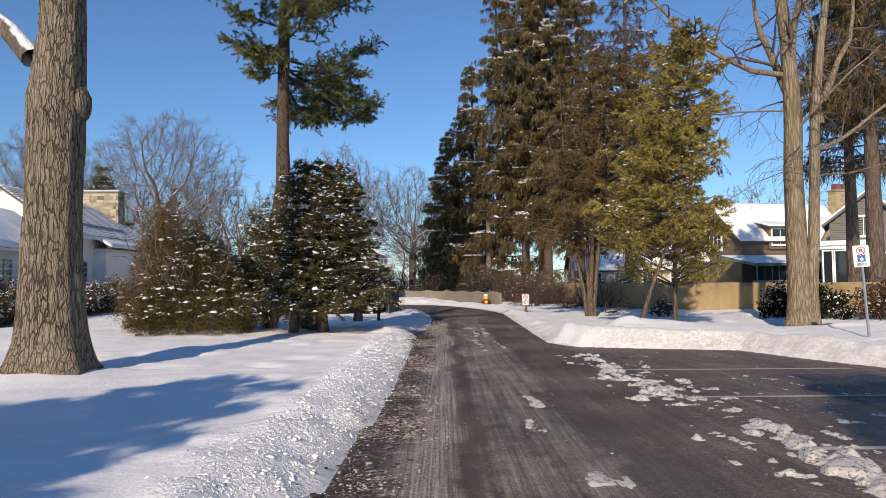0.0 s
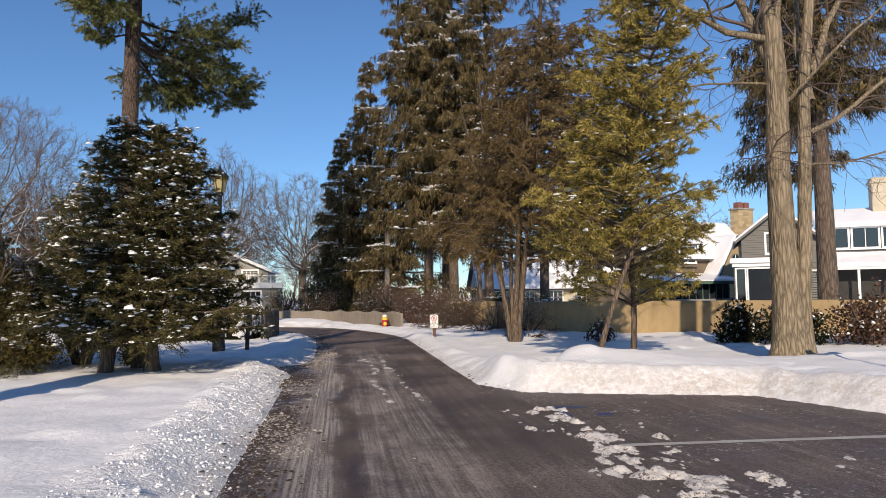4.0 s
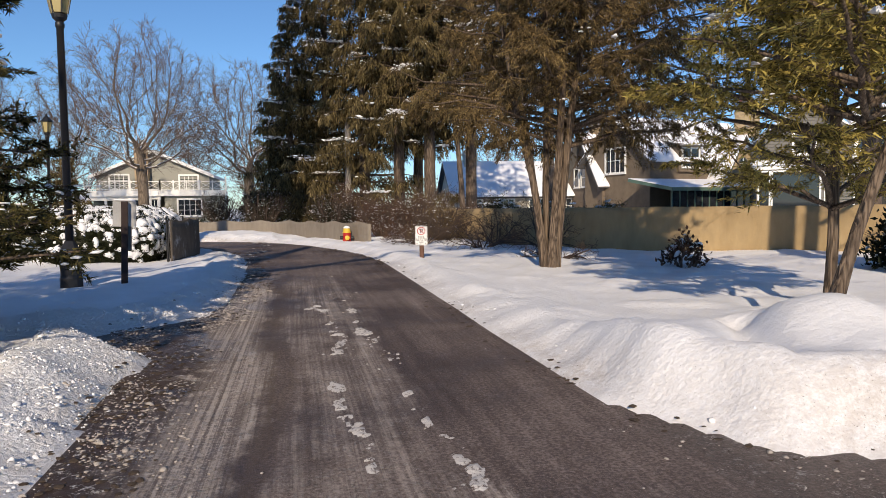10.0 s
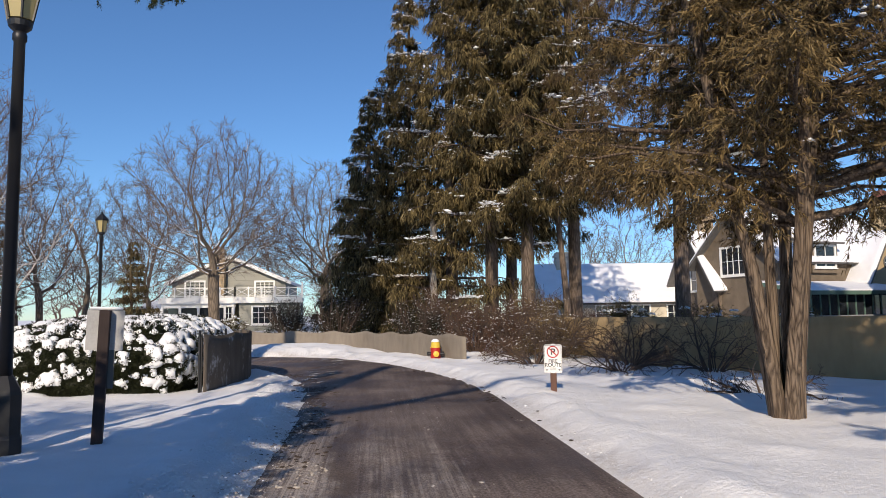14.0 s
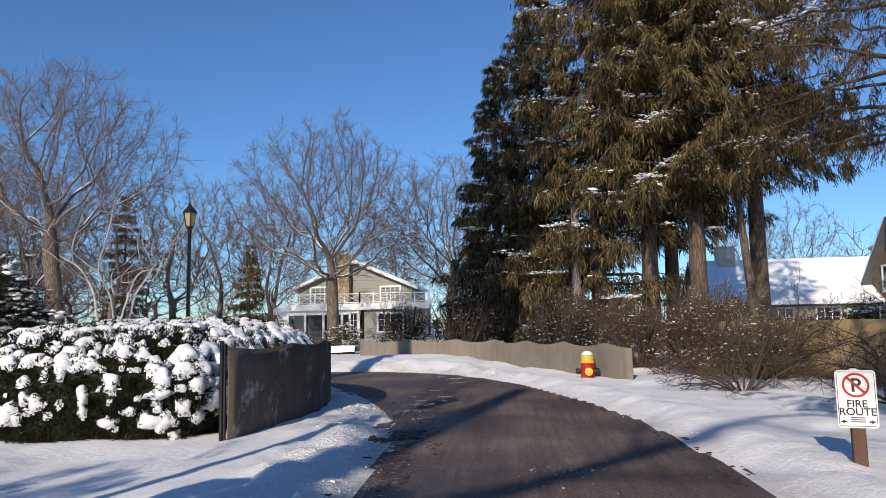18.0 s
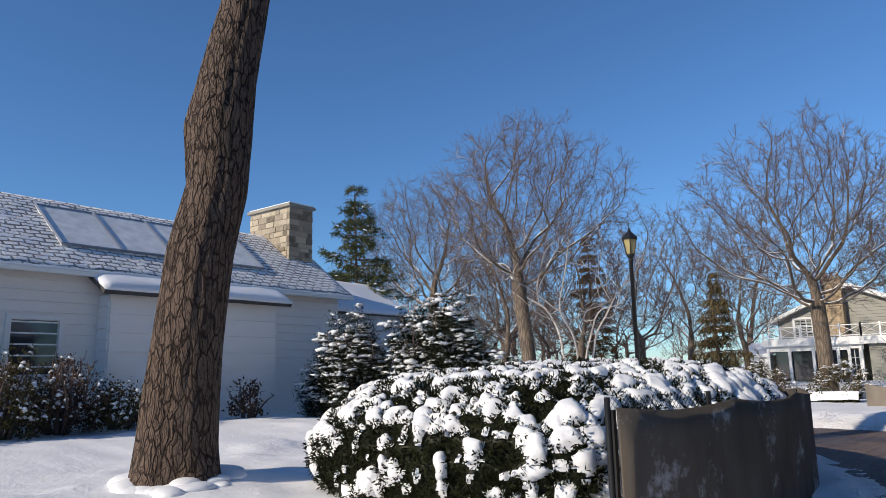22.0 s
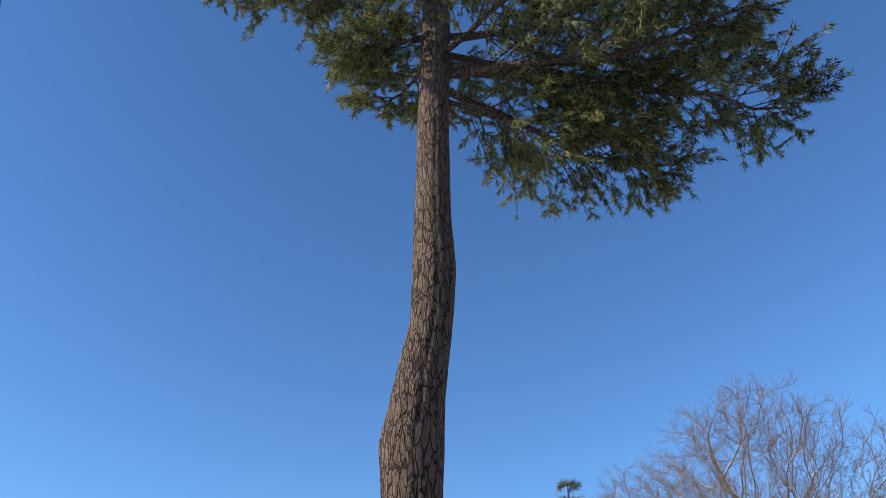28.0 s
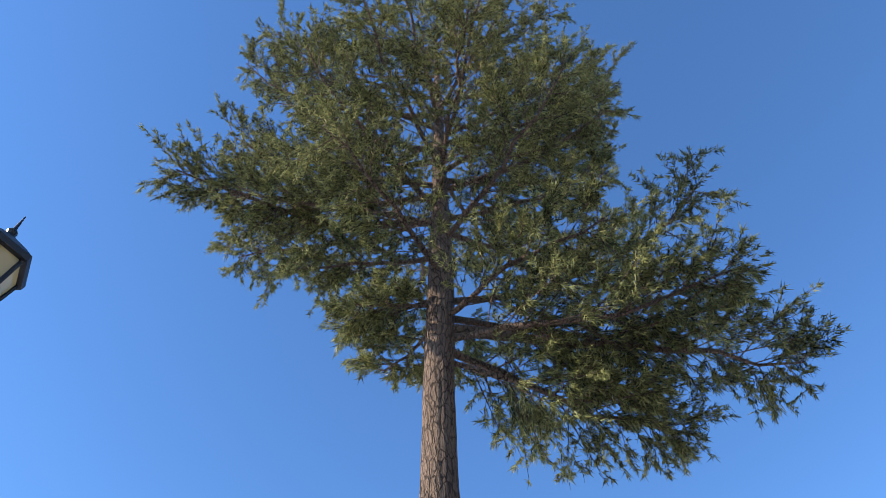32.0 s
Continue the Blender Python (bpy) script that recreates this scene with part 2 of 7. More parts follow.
BUSH_RED = leaf_material("rusty_bush_leaves", (0.05, 0.03, 0.02), (0.16, 0.09, 0.06), tip=(0.25, 0.14, 0.09))
BLACK = plain("black_iron", (0.012, 0.012, 0.013), 0.45, 0.0, 0.3, 20, 0.2)
WHITE = plain("white_paint", (0.80, 0.80, 0.78), 0.5, 0, 0.04, 3, 0.08)
GREY_PAINT = plain("grey_green_siding", (0.25, 0.25, 0.215), 0.6, 0, 0.08, 3, 0.1)
SLATE_PAINT = plain("slate_siding", (0.13, 0.125, 0.115), 0.65, 0, 0.12, 3, 0.1)
SIDING = plain("white_siding", (0.84, 0.815, 0.78), 0.5, 0, 0.05, 2, 0.1, (1, 1, 3))
TRIM_DARK = plain("dark_trim", (0.05, 0.05, 0.05), 0.6)
INTERIOR = plain("dim_interior", (0.035, 0.034, 0.032), 0.9)
GALV = plain("galvanized_steel", (0.42, 0.43, 0.44), 0.4, 0.8, 0.12, 8)
SHINGLE = plain("roof_shingle", (0.12, 0.115, 0.11), 0.9, 0, 0.3, 8, 0.4)


def glass_material():
    m, nt, p = material("window_glass")
    p.inputs["Base Color"].default_value = (0.02, 0.024, 0.03, 1)
    p.inputs["Roughness"].default_value = 0.05
    p.inputs["Specular IOR Level"].default_value = 0.8
    bump(nt, p, noise_of(nt, coords(nt), 1.5, 2), 0.05, 0.02)
    return m


GLASS = glass_material()


def stone_material(name, lo, hi):
    m, nt, p = material(name)
    info = nt.nodes.new("ShaderNodeObjectInfo")
    v = coords(nt)
    n = noise_of(nt, v, 9, 6, 0.6)
    f = math_of(nt, 'ADD', math_of(nt, 'MULTIPLY', info.outputs["Random"], 0.55), math_of(nt, 'MULTIPLY', n, 0.45))
    nt.links.new(ramp_of(nt, f, (0.2, lo), (0.75, hi)), p.inputs["Base Color"])
    p.inputs["Roughness"].default_value = 0.85
    bump(nt, p, noise_of(nt, v, 30, 5), 0.5, 0.02)
    return m


STONE = stone_material("limestone", (0.13, 0.10, 0.07), (0.52, 0.44, 0.32))
MORTAR = plain("mortar", (0.30, 0.28, 0.24), 0.9)
BRICK_TAN = plain("tan_brick", (0.40, 0.30, 0.19), 0.85, 0, 0.25, 12, 0.3)


def burlap_material(name, lo, hi, frost=0.0):
    m, nt, p = material(name)
    v = coords(nt)
    big, mid = noise_of(nt, v, 0.7, 4), noise_of(nt, coords(nt, (1, 1, 0.35)), 5, 5)
    weave = noise_of(nt, v, 260, 2)
    f = math_of(nt, 'ADD', math_of(nt, 'MULTIPLY', big, 0.55), math_of(nt, 'MULTIPLY', mid, 0.45))
    col = ramp_of(nt, f, (0.3, lo), (0.7, hi))
    if frost:
        spots = math_of(nt, 'ADD', noise_of(nt, v, 1.8, 5, 0.7), math_of(nt, 'MULTIPLY', noise_of(nt, v, 14, 4, 0.8), 0.35))
        col = mix_of(nt, math_of(nt, 'MULTIPLY', span(nt, spots, 0.72, 0.90), frost), col, (0.55, 0.55, 0.56))
    nt.links.new(col, p.inputs["Base Color"])
    p.inputs["Roughness"].default_value = 0.95
    p.inputs["Specular IOR Level"].default_value = 0.1
    bump(nt, p, math_of(nt, 'ADD', math_of(nt, 'MULTIPLY', mid, 4.0), weave), 0.6, 0.006)
    return m


BURLAP = burlap_material("grey_burlap", (0.17, 0.145, 0.12), (0.27, 0.235, 0.19))
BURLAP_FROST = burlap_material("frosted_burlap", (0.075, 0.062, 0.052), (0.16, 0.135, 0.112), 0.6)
BURLAP_TAN = burlap_material("tan_burlap", (0.30, 0.215, 0.115), (0.46, 0.34, 0.19))


def asphalt_material():
    m, nt, p = material("worn_asphalt")
    v = coords(nt)
    xyz = nt.nodes.new("ShaderNodeSeparateXYZ")
    nt.links.new(v, xyz.inputs[0])
    x, y = xyz.outputs[0], xyz.outputs[1]
    grit, pebble, mid, big = noise_of(nt, v, 150, 2), noise_of(nt, v, 45, 3, 0.7), noise_of(nt, v, 5, 6, 0.7), noise_of(nt, v, 0.5, 4)
    streak = noise_of(nt, coords(nt, (6.0, 0.22, 1)), 1.3, 7, 0.72)
    tone = math_of(nt, 'ADD', math_of(nt, 'MULTIPLY', pebble, 0.45), math_of(nt, 'ADD', math_of(nt, 'MULTIPLY', big, 0.3), math_of(nt, 'MULTIPLY', streak, 0.25)))
    col = ramp_of(nt, tone, (0.36, (0.024, 0.016, 0.014)), (0.50, (0.100, 0.072, 0.062)), (0.62, (0.26, 0.205, 0.18)))
    specks = span(nt, noise_of(nt, v, 120, 2, 0.9), 0.60, 0.68)
    col = mix_of(nt, math_of(nt, 'MULTIPLY', specks, span(nt, mid, 0.40, 0.62)), col, (0.36, 0.31, 0.28))
    wob = math_of(nt, 'MULTIPLY', math_of(nt, 'SUBTRACT', noise_of(nt, v, 0.3, 3), 0.5), 1.0)
    xs = math_of(nt, 'ADD', x, wob)

    def track(c, w):
        d = math_of(nt, 'ABSOLUTE', math_of(nt, 'SUBTRACT', xs, c))
        return math_of(nt, 'SUBTRACT', 1.0, span(nt, d, w * 0.3, w))
    near = math_of(nt, 'SUBTRACT', 1.0, span(nt, y, 24.0, 29.0))
    ragged = math_of(nt, 'ADD', math_of(nt, 'MULTIPLY', noise_of(nt, v, 2.2, 8, 0.72), 0.6), math_of(nt, 'MULTIPLY', streak, 0.4))
    grain = span(nt, math_of(nt, 'ADD', math_of(nt, 'MULTIPLY', noise_of(nt, v, 42, 5, 0.8), 0.45), math_of(nt, 'MULTIPLY', noise_of(nt, coords(nt, (22, 0.25, 1)), 1.5, 5, 0.7), 0.55)), 0.43, 0.57)

    def worn(c, w, lo, hi):
        """A wheel track whose crust has torn edges and a gritty body."""
        t = math_of(nt, 'ADD', math_of(nt, 'MULTIPLY', track(c, w), 0.40), ragged)
        return math_of(nt, 'MULTIPLY', span(nt, t, lo, hi), math_of(nt, 'ADD', 0.12, math_of(nt, 'MULTIPLY', grain, 0.88)))
    # dried salt along the wheel tracks, torn by the tyres
    salt = math_of(nt, 'ADD', worn(-0.20, 0.52, 0.55, 0.76), math_of(nt, 'MULTIPLY', worn(0.9, 1.0, 0.78, 0.98), 0.55))
    salt = math_of(nt, 'MULTIPLY', salt, near)
    col = mix_of(nt, math_of(nt, 'MULTIPLY', salt, 0.85, True), col, (0.56, 0.485, 0.42))
    # the brown tyre line between salt and bare asphalt
    tyre = math_of(nt, 'MULTIPLY', track(0.20, 0.22), math_of(nt, 'MULTIPLY', span(nt, streak, 0.36, 0.6), near))
    col = mix_of(nt, math_of(nt, 'MULTIPLY', tyre, 0.8, True), col, (0.085, 0.058, 0.040))
    # wet brown grit along the left edge
    mud = math_of(nt, 'MULTIPLY', track(-0.72, 0.62), span(nt, mid, 0.38, 0.50))
    col = mix_of(nt, math_of(nt, 'MULTIPLY', mud, 0.92, True), col, (0.050, 0.030, 0.022))
    # scattered crusts of slush
    crumbs = math_of(nt, 'MULTIPLY', span(nt, noise_of(nt, v, 16, 6, 0.8), 0.56, 0.62), math_of(nt, 'MAXIMUM', math_of(nt, 'MAXIMUM', track(-0.6, 0.45), math_of(nt, 'MULTIPLY', span(nt, x, 2.4, 3.4), span(nt, noise_of(nt, v, 0.9, 4), 0.42, 0.6))), math_of(nt, 'MULTIPLY', salt, 0.8)))
    col = mix_of(nt, math_of(nt, 'MULTIPLY', crumbs, 0.9, True), col, (0.66, 0.63, 0.60))
    nt.links.new(col, p.inputs["Base Color"])
    rough = mix_of(nt, span(nt, big, 0.4, 0.6), (0.5, 0.5, 0.5), (0.85, 0.85, 0.85))
    puddle = math_of(nt, 'MULTIPLY', mud, span(nt, noise_of(nt, v, 1.7, 3), 0.56, 0.62))
    nt.links.new(mix_of(nt, puddle, rough, (0.08, 0.08, 0.08)), p.inputs["Roughness"])
    h = math_of(nt, 'ADD', math_of(nt, 'MULTIPLY', grit, 0.004), math_of(nt, 'ADD', math_of(nt, 'MULTIPLY', pebble, 0.006), math_of(nt, 'MULTIPLY', crumbs, 0.02)))
    bump(nt, p, h, 0.9, 1.0)
    return m


ASPHALT = asphalt_material()


# ---- mesh helpers ----
def mesh_of(name, V, F, mat, smooth=False):
    """A mesh from arrays of corners and of faces (all with as many corners)."""
    V, F = np.asarray(V, float), np.asarray(F, int)
    me = bpy.data.meshes.new(name)
    k = F.shape[1]
    me.vertices.add(len(V))
    me.vertices.foreach_set("co", V.ravel())
    me.loops.add(F.size)
    me.loops.foreach_set("vertex_index", F.ravel())
    me.polygons.add(len(F))
    me.polygons.foreach_set("loop_start", np.arange(0, F.size, k))
    me.polygons.foreach_set("loop_total", np.full(len(F), k))
    me.polygons.foreach_set("use_smooth", np.full(len(F), smooth))
    me.update(calc_edges=True)
    me.validate()
    me.materials.append(mat)
    return me


def part_of(name, me, parent=None, label="", kind="", m=None):
    ob = new(name, me)
    ob.parent = parent
    if m is not None:
        ob.matrix_local = m
    return tagged(ob, label, kind=kind)


def part(name, bm, mat, parent=None, label="", smooth=False, m=None):
    me = bpy.data.meshes.new(name)
    bmesh.ops.recalc_face_normals(bm, faces=bm.faces)
    bm.to_mesh(me)
    bm.free()
    me.materials.append(mat)
    if smooth:
        me.shade_smooth()
    return part_of(name, me, parent, label, "", m)


def thing(name, label, category, m=None, group="", kind=""):
    ob = new(name)
    ob.empty_display_size = 0.2
    if m is not None:
        ob.matrix_world = m
    return tagged(ob, label, category, group, kind)


def boxes(*specs, bevel=0.0):
    """One bmesh of boxes, each (x0, x1, y0, y1, z0, z1)."""
    bm = bmesh.new()
    for x0, x1, y0, y1, z0, z1 in specs:
        m = Matrix.Translation(((x0 + x1) / 2, (y0 + y1) / 2, (z0 + z1) / 2)) @ Matrix.Diagonal((x1 - x0, y1 - y0, z1 - z0, 1))
        bmesh.ops.create_cube(bm, size=1, matrix=m)
    if bevel:
        bmesh.ops.bevel(bm, geom=bm.edges[:], offset=bevel, segments=1, affect='EDGES')
    return bm


def prism(outline, y0, y1):
    """Outline in x, z pushed from y0 to y1."""
    bm = bmesh.new()
    a = [bm.verts.new((x, y0, z)) for x, z in outline]
    b = [bm.verts.new((x, y1, z)) for x, z in outline]
    bm.faces.new(a)
    bm.faces.new(b[::-1])
    for i in range(len(a)):
        j = (i + 1) % len(a)
        bm.faces.new((a[i], b[i], b[j], a[j]))
    return bm


def lathe(profile, sides=24):
    """Outline of radius, height turned round the upright axis."""
    bm = bmesh.new()
    rings = [[bm.verts.new((r * math.cos(2 * math.pi * i / sides), r * math.sin(2 * math.pi * i / sides), z)) for i in range(sides)] for r, z in profile]
    for a, b in zip(rings, rings[1:]):
        for i in range(sides):
            j = (i + 1) % sides
            bm.faces.new((a[i], a[j], b[j], b[i]))
    bm.faces.new(rings[0][::-1])
    bm.faces.new(rings[-1])
    return bm


def tubes(paths):
    """Corners and four-sided faces of tapered tubes: (points, radii, sides) each."""
    VV, FF, base = [], [], 0
    for pts, rad, sides in paths:
        pts, rad = np.asarray(pts, float), np.asarray(rad, float)
        n = len(pts)
        tan = np.gradient(pts, axis=0)
        tan /= np.linalg.norm(tan, axis=1)[:, None] + 1e-9
        ref = np.array([1.0, 0, 0]) if abs(tan[0][2]) > 0.8 else np.array([0, 0, 1.0])
        s = np.cross(tan, ref)
        s /= np.linalg.norm(s, axis=1)[:, None] + 1e-9
        u = np.cross(s, tan)
        a = np.arange(sides) * 2 * math.pi / sides
        ring = pts[:, None] + rad[:, None, None] * (np.cos(a)[None, :, None] * s[:, None] + np.sin(a)[None, :, None] * u[:, None])
        VV.append(ring.reshape(-1, 3))
        i, j = np.meshgrid(np.arange(n - 1), np.arange(sides), indexing="ij")
        k = (j + 1) % sides
        FF.append((np.stack([i * sides + j, i * sides + k, (i + 1) * sides + k, (i + 1) * sides + j], -1) + base).reshape(-1, 4))
        base += n * sides
    return np.concatenate(VV), np.concatenate(FF)


def unit(a):
    return a / (np.linalg.norm(a, axis=-1, keepdims=True) + 1e-9)


def sprays(rng, P, D, L, W, droop=0.0):
    """Pointed leaf blades from P along D: two folded triangles pairs each."""
    n = len(P)
    D = unit(D)
    S = unit(np.cross(D, rng.normal(size=(n, 3))))
    N = np.cross(S, D)
    L, W = np.broadcast_to(L, n)[:, None], np.broadcast_to(W, n)[:, None]
    mid = P + D * L * 0.45 + N * L * 0.06
    tip = P + D * L - np.array([0, 0, 1.0]) * droop * L
    V = np.stack([P, mid + S * W, tip, mid - S * W], 1).reshape(-1, 3)
    F = np.arange(4 * n).reshape(n, 4)
    return V, F


def needles(rng, P, D, L, W, droop=0.0):
    """Narrow pointed blades from P along D, one triangle each."""
    n = len(P)
    D = unit(D)
    S = unit(np.cross(D, rng.normal(size=(n, 3))))
    L, W = np.broadcast_to(L, n)[:, None], np.broadcast_to(W, n)[:, None]
    V = np.stack([P - S * W, P + S * W, P + D * L - np.array([0, 0, 1.0]) * droop * L], 1).reshape(-1, 3)
    return V, np.arange(3 * n).reshape(n, 3)


def sticks(A, B, ra, rb):
    """Straight three-sided twigs from A to B."""
    n = len(A)
    T = unit(B - A)
    S = unit(np.cross(T, np.where(np.abs(T[:, 2:]) > 0.8, np.array([[1.0, 0, 0]]), np.array([[0, 0, 1.0]]))))
    U = np.cross(S, T)
    ra, rb = np.broadcast_to(ra, n)[:, None], np.broadcast_to(rb, n)[:, None]
    ring = [S * math.cos(a) + U * math.sin(a) for a in (0, 2.094, 4.189)]
    V = np.stack([A + q * ra for q in ring] + [B + q * rb for q in ring], 1).reshape(-1, 3)
    F = np.array([(0, 1, 4, 3), (1, 2, 5, 4), (2, 0, 3, 5)])[None] + (6 * np.arange(n))[:, None, None]
    return V, F.reshape(-1, 4)


def joined(*sets):
    """Several (corners, faces) as one."""
    base, VV, FF = 0, [], []
    for V, F in sets:
        VV.append(V)
        FF.append(np.asarray(F) + base)
        base += len(V)
    return np.concatenate(VV), np.concatenate(FF)


def snow_dabs(rng, P, size, each=4, spread_m=0.10):
    """Small clotted dabs of snow in little drifts round every P."""
    Q = np.repeat(P, each, 0) + rng.normal(size=(len(P) * each, 3)) * (spread_m, spread_m, spread_m * 0.25)
    return lump_set(rng, Q, size * np.clip(rng.lognormal(-0.9, 0.45, len(Q)), 0.15, 1.3), 0.5, 1, 1.2)


def lump_set(rng, P, size, flat=0.55, level=1, rough=0.25, under=0.45):
    """Rounded lumps, flat below: one mesh's corners and triangles."""
    bm = bmesh.new()
    bmesh.ops.create_icosphere(bm, subdivisions=level, radius=1)
    bm.verts.ensure_lookup_table()
    base = np.array([v.co[:] for v in bm.verts])
    tri = np.array([[v.index for v in f.verts] for f in bm.faces])
    bm.free()
    n, k = len(P), len(base)
    size = np.broadcast_to(np.asarray(size, float), n)
    ang = rng.uniform(0, 6.28, n)
    c, s = np.cos(ang), np.sin(ang)
    stretch = rng.uniform(0.75, 1.35, (n, 3))
    stretch[:, 2] = flat * rng.uniform(0.8, 1.2, n)
    B = base[None] * stretch[:, None]
    B[..., 2] = np.where(B[..., 2] < 0, B[..., 2] * under, B[..., 2])
    B = B * (1 + rough * rng.normal(size=(n, k, 1)) * 0.35)
    X = B[..., 0] * c[:, None] - B[..., 1] * s[:, None]
    Y = B[..., 0] * s[:, None] + B[..., 1] * c[:, None]
    V = np.stack([X, Y, B[..., 2]], -1) * size[:, None, None] + P[:, None]
    F = tri[None] + (np.arange(n) * k)[:, None, None]
    return V.reshape(-1, 3), F.reshape(-1, 3)


def curve_path(rng, start, way, length, bend=0.2, lift=0.0, n=5):
    """A wandering line from start."""
    p, d = np.array(start, float), np.array(way, float)
    d /= np.linalg.norm(d)
    pts = [p.copy()]
    for _ in range(n - 1):
        d = d + rng.normal(size=3) * bend / math.sqrt(n) + np.array([0, 0, lift / n])
        d /= np.linalg.norm(d)
        p = p + d * length / (n - 1)
        pts.append(p.copy())
    return np.array(pts)


def snow_pads(rng, P, size, N=None, sectors=12, rings=3, droop=0.55, lift=0.5):
    """Drooping pads of snow with lobed edges, closed below: one mesh's corners and triangles."""
    n = len(P)
    size = np.broadcast_to(np.asarray(size, float), n)[:, None]
    N = np.tile((0, 0, 1.0), (n, 1)) if N is None else np.asarray(N)
    up = unit(N * 0.55 + np.array([0, 0, 0.75]) + rng.normal(size=(n, 3)) * 0.12)
    X = unit(np.cross(up, rng.normal(size=(n, 3))))
    Y = np.cross(up, X)
    th = np.linspace(0, 2 * math.pi, sectors, endpoint=False)[None]
    k1, k2 = rng.randint(2, 4, (n, 1)), rng.randint(4, 7, (n, 1))
    R = size * (0.88 + 0.19 * np.sin(k1 * th + rng.uniform(0, 6.3, (n, 1))) + 0.16 * np.sin(k2 * th + rng.uniform(0, 6.3, (n, 1))) + 0.03 * rng.normal(size=(n, sectors)))
    R = R * (1 + 0.22 * np.cos(th - rng.uniform(0, 6.3, (n, 1))))
    out = []
    top = P + up * size * lift
    out.append(top[:, None])
    for r in range(1, rings + 2):
        rho = min(1.0, r / rings) if r <= rings else 0.80
        h = lift * np.sqrt(max(0, 1 - rho ** 2.4)) - (0.0 if r <= rings else 0.14)
        q = P[:, None] + (X[:, None] * np.cos(th)[..., None] + Y[:, None] * np.sin(th)[..., None]) * (R * rho)[..., None] + up[:, None] * (size * h)[..., None]
        wob = 0.03 * size * rng.normal(size=(n, sectors)) * (r <= rings)
        q = q - np.array([0, 0, 1.0]) * (droop * R ** 2 / size * rho ** 2 * 0.8 + wob)[..., None]
        out.append(q)
    out.append((P - up * size * 0.05 - np.array([0, 0, 1.0]) * size * droop * 0.15)[:, None])
    V = np.concatenate(out, 1)
    m = V.shape[1]
    F = []
    for s in range(sectors):
        e = (s + 1) % sectors
        F.append((0, 1 + s, 1 + e))
        for r in range(rings):
            a, b, c, d = 1 + r * sectors + s, 1 + r * sectors + e, 1 + (r + 1) * sectors + e, 1 + (r + 1) * sectors + s
            F += [(a, d, c), (a, c, b)]
        F.append((m - 1, 1 + rings * sectors + e, 1 + rings * sectors + s))
    F = np.array(F)[None] + (np.arange(n) * m)[:, None, None]
    return V.reshape(-1, 3), F.reshape(-1, 3)


# ---- the ground: one sheet of snow, hollowed where the drive runs ----
DRIVE = np.array([(-0.95, -30), (-0.92, 5), (-0.76, 9), (-0.76, 13.5), (-0.78, 16), (-0.84, 18.5), (-0.80, 19.7), (-1.08, 20.2), (-1.8, 20.7), (-1.75, 21.0), (-1.2, 21.5), (-0.64, 22.1), (-0.43, 23.5), (-0.46, 27), (-0.60, 29.5), (-0.68, 31), (-0.95, 33), (-1.6, 35), (-2.4, 37), (-3.3, 38.3), (-5.4, 39.5),
                  (-9, 40.2), (-45, 41), (-45, 44), (-9, 43.4), (-5, 43.5), (-3.0, 43.2), (-1.2, 42.0), (0.0, 40.3), (0.9, 38.4), (1.9, 35), (2.35, 32.8), (2.6, 29.5), (2.60, 19), (2.62, 17.3),
                  (3.1, 16.25), (4.4, 15.72), (6.3, 15.05), (7.1, 12.9), (7.8, 11.2), (12, 7), (12, -30)])


def edge_distance(X, Y):
    """Distance from the drive's edge, below zero on the drive."""
    P = np.stack([X, Y], -1).reshape(-1, 2)
    best, inside = np.full(len(P), 1e9), np.zeros(len(P), bool)
    for a, b in zip(DRIVE, np.roll(DRIVE, -1, 0)):
        ab, ap = b - a, P - a
        k = np.clip((ap @ ab) / (ab @ ab), 0, 1)
        best = np.minimum(best, np.hypot(*(ap - k[:, None] * ab).T))
        cross = (a[1] > P[:, 1]) != (b[1] > P[:, 1])
        inside ^= cross & (P[:, 0] < a[0] + (P[:, 1] - a[1]) / (b[1] - a[1] + 1e-12) * ab[0])
    return np.where(inside, -best, best).reshape(np.shape(X))


def step(v, lo, hi):
    k = np.clip((v - lo) / (hi - lo), 0, 1)
    return k * k * (3 - 2 * k)


def waves(X, Y, size, seed, octaves=4):
    """Smooth uneven relief from about -1 to 1, by layered value noise."""
    rng = np.random.RandomState(seed)
    out, amp, total = np.zeros(np.shape(X)), 1.0, 0.0
    for _ in range(octaves):
        table = rng.uniform(-1, 1, (256, 256))
        x, y = X / size, Y / size
        i, j = np.floor(x).astype(int), np.floor(y).astype(int)
        u, v = x - i, y - j
        u, v = u * u * (3 - 2 * u), v * v * (3 - 2 * v)
        i, j = i % 256, j % 256
        i2, j2 = (i + 1) % 256, (j + 1) % 256
        out += amp * ((table[i, j] * (1 - u) + table[i2, j] * u) * (1 - v) + (table[i, j2] * (1 - u) + table[i2, j2] * u) * v)
        total += amp
        size, amp = size / 2.1, amp * 0.5
    return out / total


def road_z(X, Y):
    return -0.16 * step(Y, 1, 14) + 0.03 * step(Y, 20, 30)


def hill(X, Y, cx, cy, rx, ry, h):
    return h * np.exp(-((X - cx) / rx) ** 2 - ((Y - cy) / ry) ** 2)


